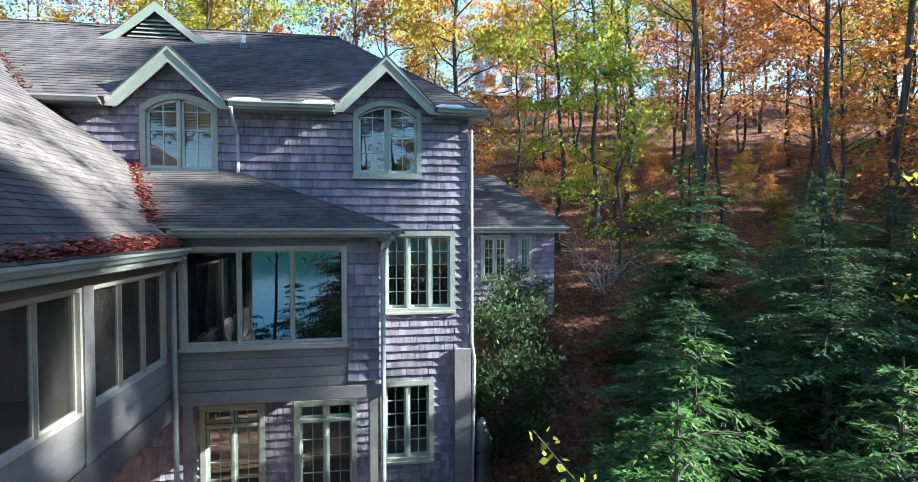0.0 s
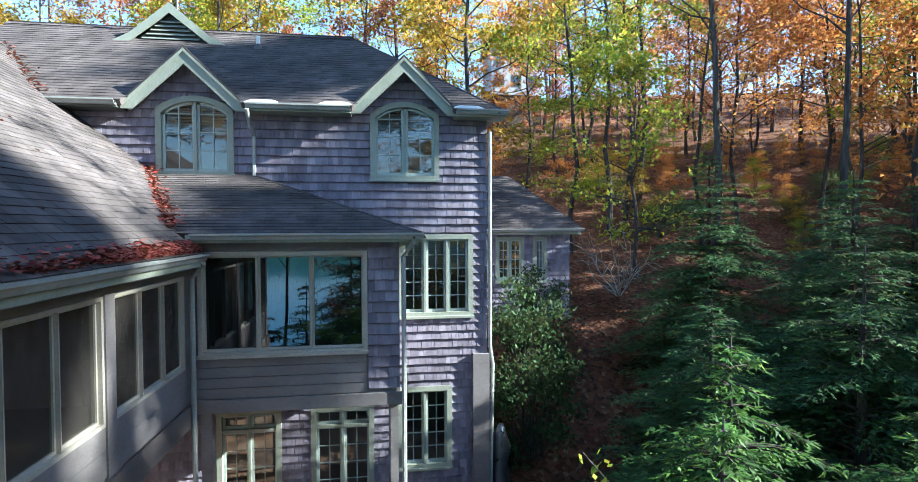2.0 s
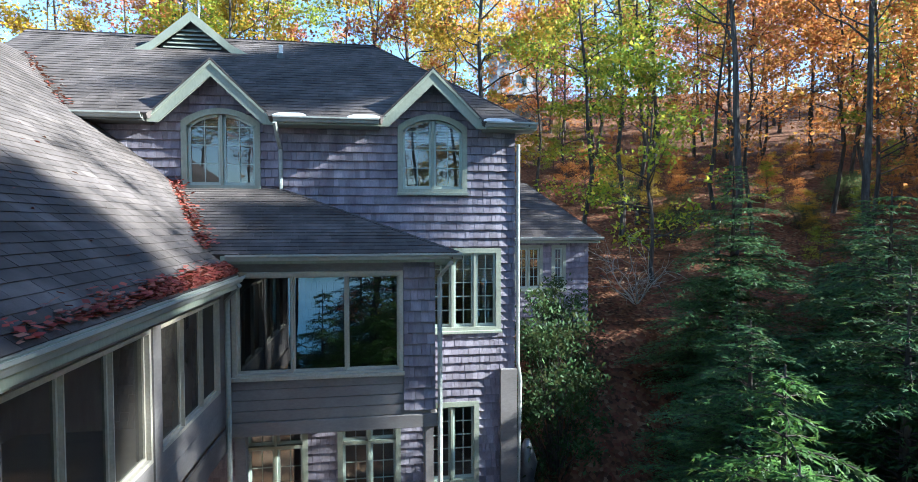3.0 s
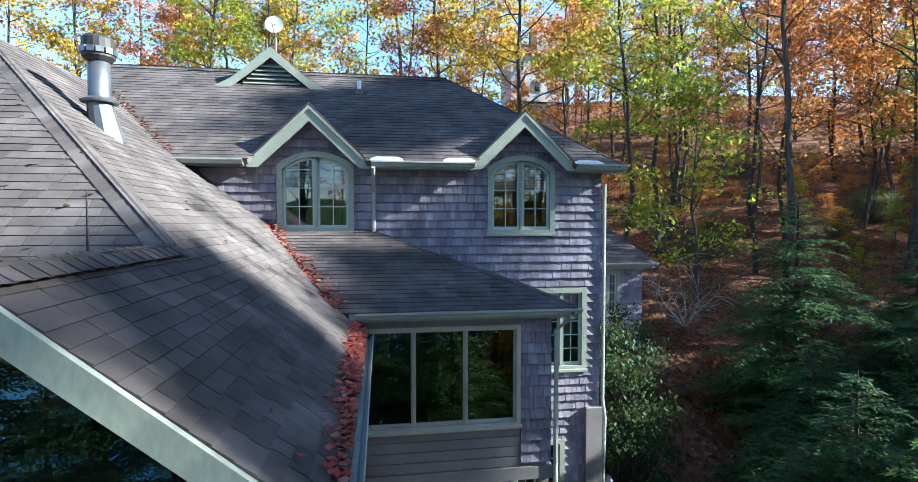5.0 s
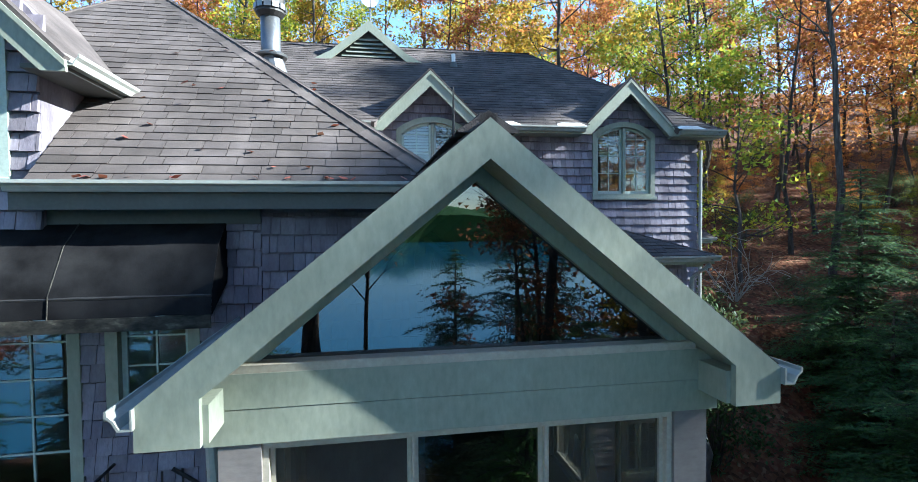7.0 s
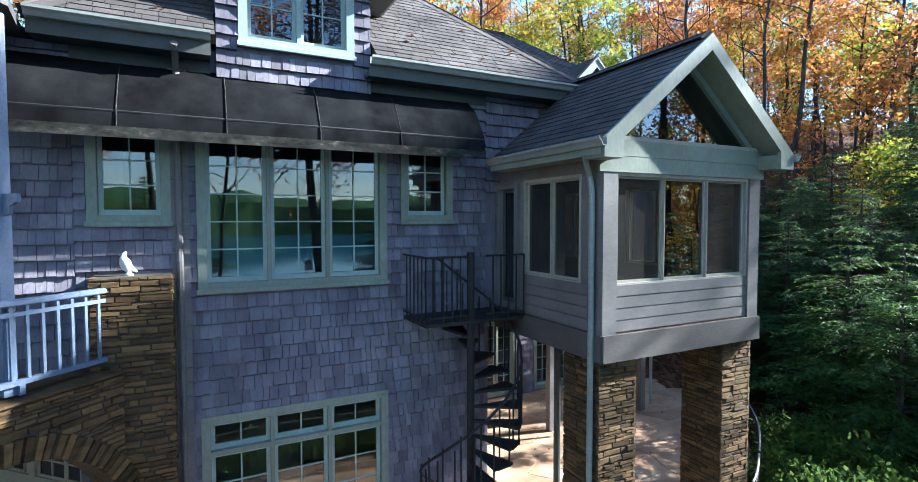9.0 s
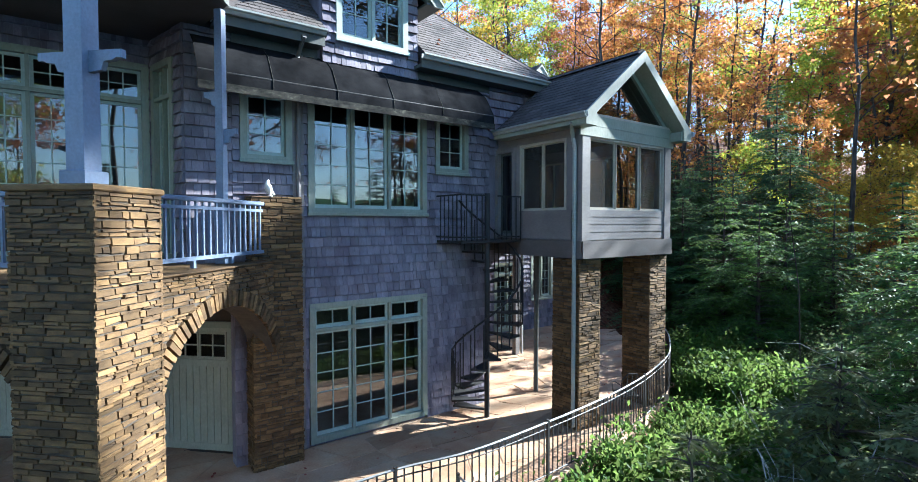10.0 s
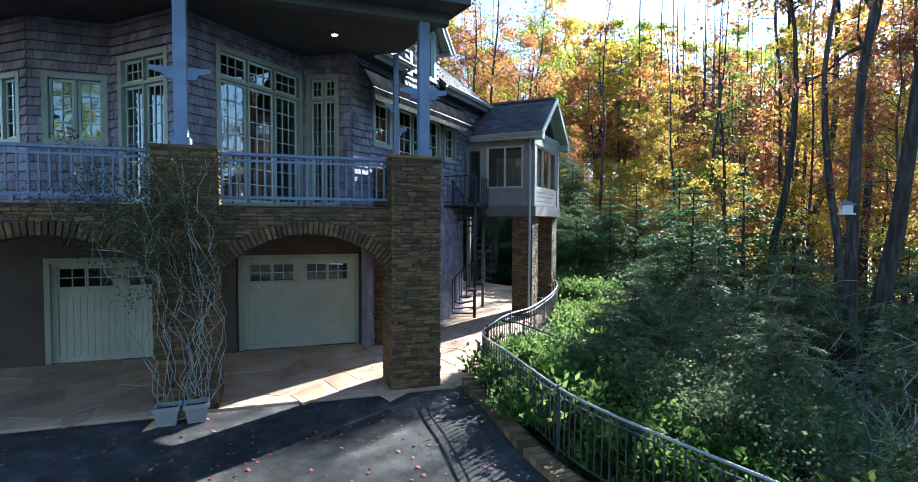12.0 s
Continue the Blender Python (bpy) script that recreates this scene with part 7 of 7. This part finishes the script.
# ---------------------------------------------------------------- small things
def planter(m):
    p = thing("planter", m, "weathered pale grey square planter at the pillar's foot", "planter", "planters")
    g = Geo()
    g.add([(-0.19, -0.16, 0), (0.19, -0.16, 0), (0.19, 0.16, 0), (-0.19, 0.16, 0), (-0.25, -0.21, 0.3), (0.25, -0.21, 0.3), (0.25, 0.21, 0.3), (-0.25, 0.21, 0.3)], [(0, 3, 2, 1), (0, 1, 5, 4), (1, 2, 6, 5), (2, 3, 7, 6), (3, 0, 4, 7)])
    part("tub", g, PLASTIC, p)
    part("rim", Geo().box(-0.28, 0.28, -0.24, -0.19, 0.28, 0.35).box(-0.28, 0.28, 0.19, 0.24, 0.28, 0.35).box(-0.28, -0.23, -0.19, 0.19, 0.28, 0.35).box(0.23, 0.28, -0.19, 0.19, 0.28, 0.35), PLASTIC, p)
    part("soil", Geo().box(-0.23, 0.23, -0.19, 0.19, 0.22, 0.28), EARTH, p)
    return p


planter(MW @ at(-17.1, -8.22, -0.02) @ Matrix.Diagonal((0.68, 0.7, 0.85, 1)))
planter(MW @ at(-16.69, -8.2, -0.02, 6) @ Matrix.Diagonal((0.68, 0.7, 0.85, 1)))
vine = thing("climbing_vine", MW @ at(-16.95, -8.0, 0.2), "brown-stemmed climbing vine over the stone pillar", "vine")
rv = random.Random(44)
st, lf = Geo(), Geo()
for k in range(24):
    x, y, z = rv.uniform(-0.35, 0.45), rv.uniform(-0.1, 0.1), 0.0
    pts = [(x, y, z)]
    top = rv.uniform(2.0, 4.0)
    while z < top:
        z += rv.uniform(0.18, 0.32)
        x += rv.gauss(-0.03 if z > 2 else 0, 0.1)
        y = max(-0.35, min(0.2, y + rv.gauss(0, 0.06)))
        pts.append((x, y, z))
        if z > 1.5 and rv.random() < 0.8:
            leaves(lf, rv, Vector((x, y - 0.05, z)), int(12 + 26 * (z > 2.3)), 0.15 + 0.1 * (z > 2.5), 0.05)
    st.tube(pts, 0.0065, 4, False)
for k in range(60):
    c = Vector((rv.gauss(-0.5, 0.4), rv.uniform(-0.4, 0.05), rv.gauss(3.1, 0.42)))
    leaves(lf, rv, c, 60, 0.16, 0.048)
    st.tube([c, c + Vector((rv.gauss(0, 0.25), rv.gauss(0, 0.1), rv.gauss(0, 0.25)))], 0.004, 3, False)
tagged(part("branching", st, TWIG, vine), kind="stuff")
tagged(part("foliage", lf, VINE, vine), kind="stuff")

g = Geo()
g.tube([(0, 0, 0), (0, 0, 0.03), (0.0, 0.0, 0.05), (0.02, 0, 0.12), (0.05, 0, 0.2), (0.07, 0, 0.27), (0.06, 0, 0.32), (0.03, 0, 0.36)], [0.07, 0.06, 0.03, 0.075, 0.085, 0.055, 0.035, 0.012], 12)
g.tube([(0.07, 0, 0.31), (0.13, 0, 0.315)], [0.014, 0.003], 6)
g.tube([(-0.02, 0, 0.12), (-0.12, 0, 0.05)], [0.05, 0.012], 8)
solid("bird_statue", g, WHITE, "small white bird statue on the stone pillar", "statue", pose(-11.86, 6.18, 4.5, 0, 0, 200) @ Matrix.Diagonal((0.72, 0.72, 0.78, 1)), smooth=True)
fd = thing("bird_feeder", at(-7.75, -4.3, 3.4), "pale wooden bird feeder hung beside a trunk", "bird feeder")
part("tray", Geo().box(-0.16, 0.16, -0.16, 0.16, 0, 0.04, 0.01), WHITE, fd)
part("body", Geo().box(-0.11, 0.11, -0.11, 0.11, 0.04, 0.24), WHITE, fd)
part("roof", Geo().add([(-0.18, -0.18, 0.24), (0.18, -0.18, 0.24), (0.18, 0.18, 0.24), (-0.18, 0.18, 0.24), (0, 0, 0.36)], [(0, 3, 2, 1), (0, 1, 4), (1, 2, 4), (2, 3, 4), (3, 0, 4)]), STEEL, fd)
part("arm", Geo().tube([(0, 0, 0.35), (0.05, -0.05, 0.55), (0.3, -0.22, 0.6)], 0.012, 6), IRON, fd)
fx = thing("flood_lamp", pose(-13.0, 4.6, 7.14, 0, 0, -45), "twin round flood lamps under the balcony ceiling", "lamp")
part("plate", Geo().tube([(0, 0, 0), (0, 0, -0.03)], 0.07, 12), WHITE, fx)
for s in (-1, 1):
    part("head", Geo().tube([(s * 0.03, 0, -0.04), (s * 0.1, -0.04, -0.09), (s * 0.16, -0.08, -0.13)], [0.02, 0.06, 0.075], 12), WHITE, fx)
dl = thing("downlight", pose(-14.3, 5.9, 7.15, 0, 0, 0), "small lit recessed lamp in the balcony ceiling", "lamp")
part("ring", Geo().tube([(0, 0, 0.0), (0, 0, -0.02)], 0.08, 16), WHITE, dl)
part("bulb", Geo().tube([(0, 0, -0.021), (0, 0, -0.028)], 0.055, 16), LAMP_GLOW, dl)
ch = thing("iron_chair", pose(-5.1, 4.0, 0.0, 0, 0, 150), "black wrought-iron chair on the terrace", "chair")
part("seat", Geo().box(-0.22, 0.22, -0.22, 0.22, 0.42, 0.45, 0.01), IRON, ch)
for x in (-0.2, 0.2):
    for y in (-0.2, 0.2):
        part("leg", Geo().tube([(x, y, 0), (x * 0.95, y * 0.95, 0.43)], 0.012, 6), IRON, ch)
part("backrest", Geo().tube([(-0.21, 0.21, 0.44), (-0.22, 0.26, 0.8), (-0.1, 0.28, 0.93), (0.1, 0.28, 0.93), (0.22, 0.26, 0.8), (0.21, 0.21, 0.44)], 0.013, 6), IRON, ch)
for x in (-0.1, 0, 0.1):
    part("spindle", Geo().tube([(x, 0.21, 0.44), (x, 0.27, 0.91)], 0.008, 5), IRON, ch)
for s in (-1, 1):
    part("armrest", Geo().tube([(s * 0.22, 0.24, 0.68), (s * 0.25, 0.0, 0.69), (s * 0.24, -0.2, 0.62), (s * 0.21, -0.2, 0.44)], 0.012, 6), IRON, ch)
g = Geo()
g.tube([(0, 0, 0), (0.02, 0, 0.3), (-0.02, 0.02, 0.8), (0.03, 0, 1.2), (0.0, 0, 1.55), (0.02, 0, 1.72)], [0.3, 0.24, 0.2, 0.22, 0.13, 0.06], 14)
solid("garden_statue", g, STEEL, "pale weathered garden statue by the house corner", "statue", at(1.95, 11.9, 0.2), smooth=True)

# far house on the hill
FAR_SIDING = surface("pale_grey_siding", [(0.3, (0.3, 0.33, 0.38)), (0.7, (0.4, 0.43, 0.48))], 0.6, 0.4, (0.3, 0.3, 4), 3, bump=0.1)
fh = thing("hillside_house", at(14.5, 58.5, 21.6), "distant white two-storey house among the trees", "house")
part("wall", Geo().box(-3, 3, 0, 5, 0, 5.4), FAR_SIDING, fh)
part("basement", Geo().box(-2.9, 2.9, 0.1, 4.9, -4.0, 0.0), MORTAR, fh)
part("chimney", Geo().box(-0.4, 0.4, 1.2, 1.9, 5.4, 8.4, 0.03), STONE, fh)
part("roof", Geo().add([(-3.4, -0.4, 5.3), (3.4, -0.4, 5.3), (3.4, 5.4, 5.3), (-3.4, 5.4, 5.3), (-3.4, 2.5, 7.4), (3.4, 2.5, 7.4)], [(0, 1, 5, 4), (2, 3, 4, 5), (1, 2, 5), (3, 0, 4)]), ROOFING, fh)
for x in (-2, 0, 2):
    for z in (1.0, 3.4):
        w = part("window", Geo().box(x - 0.5, x + 0.5, -0.06, 0.0, z, z + 1.3), TRIM, fh)
        part("pane", Geo().box(x - 0.42, x + 0.42, -0.075, -0.062, z + 0.08, z + 1.22), PORCH_GLASS, w)


# ---------------------------------------------------------------- fallen leaves
def litter(name, spots_, label, size=0.07, seed=1):
    rnd = random.Random(seed)
    g = Geo()
    for p in spots_:
        a, L = rnd.uniform(0, 6.28), size * rnd.uniform(0.6, 1.3)
        d = Vector((math.cos(a), math.sin(a), rnd.uniform(-0.3, 0.5)))
        s = Vector((-math.sin(a), math.cos(a), rnd.uniform(-0.3, 0.5)))
        p = Vector(p)
        n0 = len(g.v)
        g.v += [tuple(p - d * L * 0.5), tuple(p + s * L * 0.4), tuple(p + d * L * 0.5), tuple(p - s * L * 0.4)]
        g.f.append((n0, n0 + 1, n0 + 2, n0 + 3))
    solid(name, g, LEAF_LITTER, label, "fallen leaves", kind="stuff")


rl = random.Random(5)
valley = []
for k in range(900):
    t = rl.random()
    a, b = Vector((-3.88, 8.7, 6.44)), Vector((-5.45, 11.65, 7.68))
    p = a.lerp(b, t)
    w = rl.gauss(0, 0.075)
    valley.append((p.x + w, p.y + rl.gauss(0, 0.06), p.z + 0.02 + abs(w) * 0.6 + rl.uniform(0, 0.05)))
for k in range(2600):
    y = 8.65 - abs(rl.gauss(0, 1.9))
    if y > 4.0:
        d = abs(rl.gauss(0, 0.075))
        valley.append((-3.44 - d, y, 6.12 + d * 0.8 + rl.uniform(0, 0.06)))
for k in range(200):
    t = rl.random()
    p = Vector((-7.15, 11.2, 9.06)).lerp(Vector((-9.0, 13.2, 10.56)), t)
    valley.append((p.x + rl.gauss(0, 0.1), p.y + rl.gauss(0, 0.08), p.z + 0.06))
litter("valley_leaves", valley, "drift of red-brown fallen leaves in roof valley and gutter", 0.075, 3)
sp_ = []
for k in range(60):
    x, y = rl.uniform(-12, -5.8), rl.uniform(6.0, 8.5)
    z = 7.37 + (y - 6.0) * 3.23 / 3.66
    if (x + 9.09) > -(9.66 - y) and (x + 9.09) < (9.66 - y) and not -11.1 < x < -8.4:
        sp_.append((x, y, z + 0.04))
for k in range(50):
    x, y = rl.uniform(-7, -3.6), rl.uniform(4, 8.5)
    if x > -5.2 or y > 9.66 - (-5.23 - x) - 2:
        sp_.append((x, y, 6.05 + 0.81 * (-3.45 - x) + 0.04))
for k in range(14):
    sp_.append((rl.uniform(-8.6, -5.5), 6.0 + rl.uniform(-0.04, 0.05), 7.42))
litter("roof_leaves", [q for q in sp_ if q[2] < 9.5], "scattered fallen leaves on the roof slopes", 0.09, 4)
gl = []
for k in range(1500):
    x, y = rl.uniform(-24, -13.6), rl.uniform(-5, 8)
    if y < 3.2 - (x + 14.3) * 1.0 and y > 2.9 + (x + 13.6) * 0.85:
        gl.append((x, y, -0.015))
for k in range(420):
    x, y = rl.uniform(-15, 1), rl.uniform(3, 11)
    if not (-12.4 < x < -6.9 and y > 6.4):
        gl.append((x, y, 0.03))
litter("ground_leaves", gl, "scattered fallen leaves on the drive and terrace", 0.06, 6)

# ---------------------------------------------------------------- flagstones
def inside(poly, x, y):
    c = False
    for (x0, y0), (x1, y1) in zip(poly, poly[1:] + poly[:1]):
        if (y0 > y) != (y1 > y) and x < (x1 - x0) * (y - y0) / (y1 - y0) + x0:
            c = not c
    return c


rf = random.Random(8)
step, nx, ny = 0.86, 34, 20
pt = {}
for i in range(nx + 1):
    for j in range(ny + 1):
        pt[i, j] = Vector((-25 + i * step + (j % 2) * 0.4 + rf.uniform(-0.24, 0.24), 2.4 + j * step * 0.75 + rf.uniform(-0.17, 0.17), 0))
terr = bpy.data.objects["terrace"]
for i in range(nx):
    for j in range(ny):
        q = [pt[i, j], pt[i + 1, j], pt[i + 1, j + 1], pt[i, j + 1]]
        c = sum(q, Vector()) / 4
        if not inside(terrace, c.x, c.y) or (-12.3 < c.x < -7.05 and c.y > 6.5) or c.y > 11.5:
            continue
        if (c.x + c.y) * 0.7071 > -3.7 and c.x < -12.2:
            continue
        if not all(inside(terrace, p.x, p.y) for p in q) and rf.random() < 0.5:
            q = [c + (p - c) * 0.7 for p in q]
        poly = [c + (p - c) * (1 - 0.013 / max(0.1, (p - c).length)) for p in q]
        h = rf.uniform(0.0, 0.008)
        g = Geo()
        g.add([(p.x - c.x, p.y - c.y, -0.03) for p in poly] + [((p.x - c.x) * 0.975, (p.y - c.y) * 0.975, h) for p in poly], [(4, 5, 6, 7)] + [(k, (k + 1) % 4, 4 + (k + 1) % 4, 4 + k) for k in range(4)])
        part("flagstone", g, FLAG, terr, m=Matrix.Translation(c))
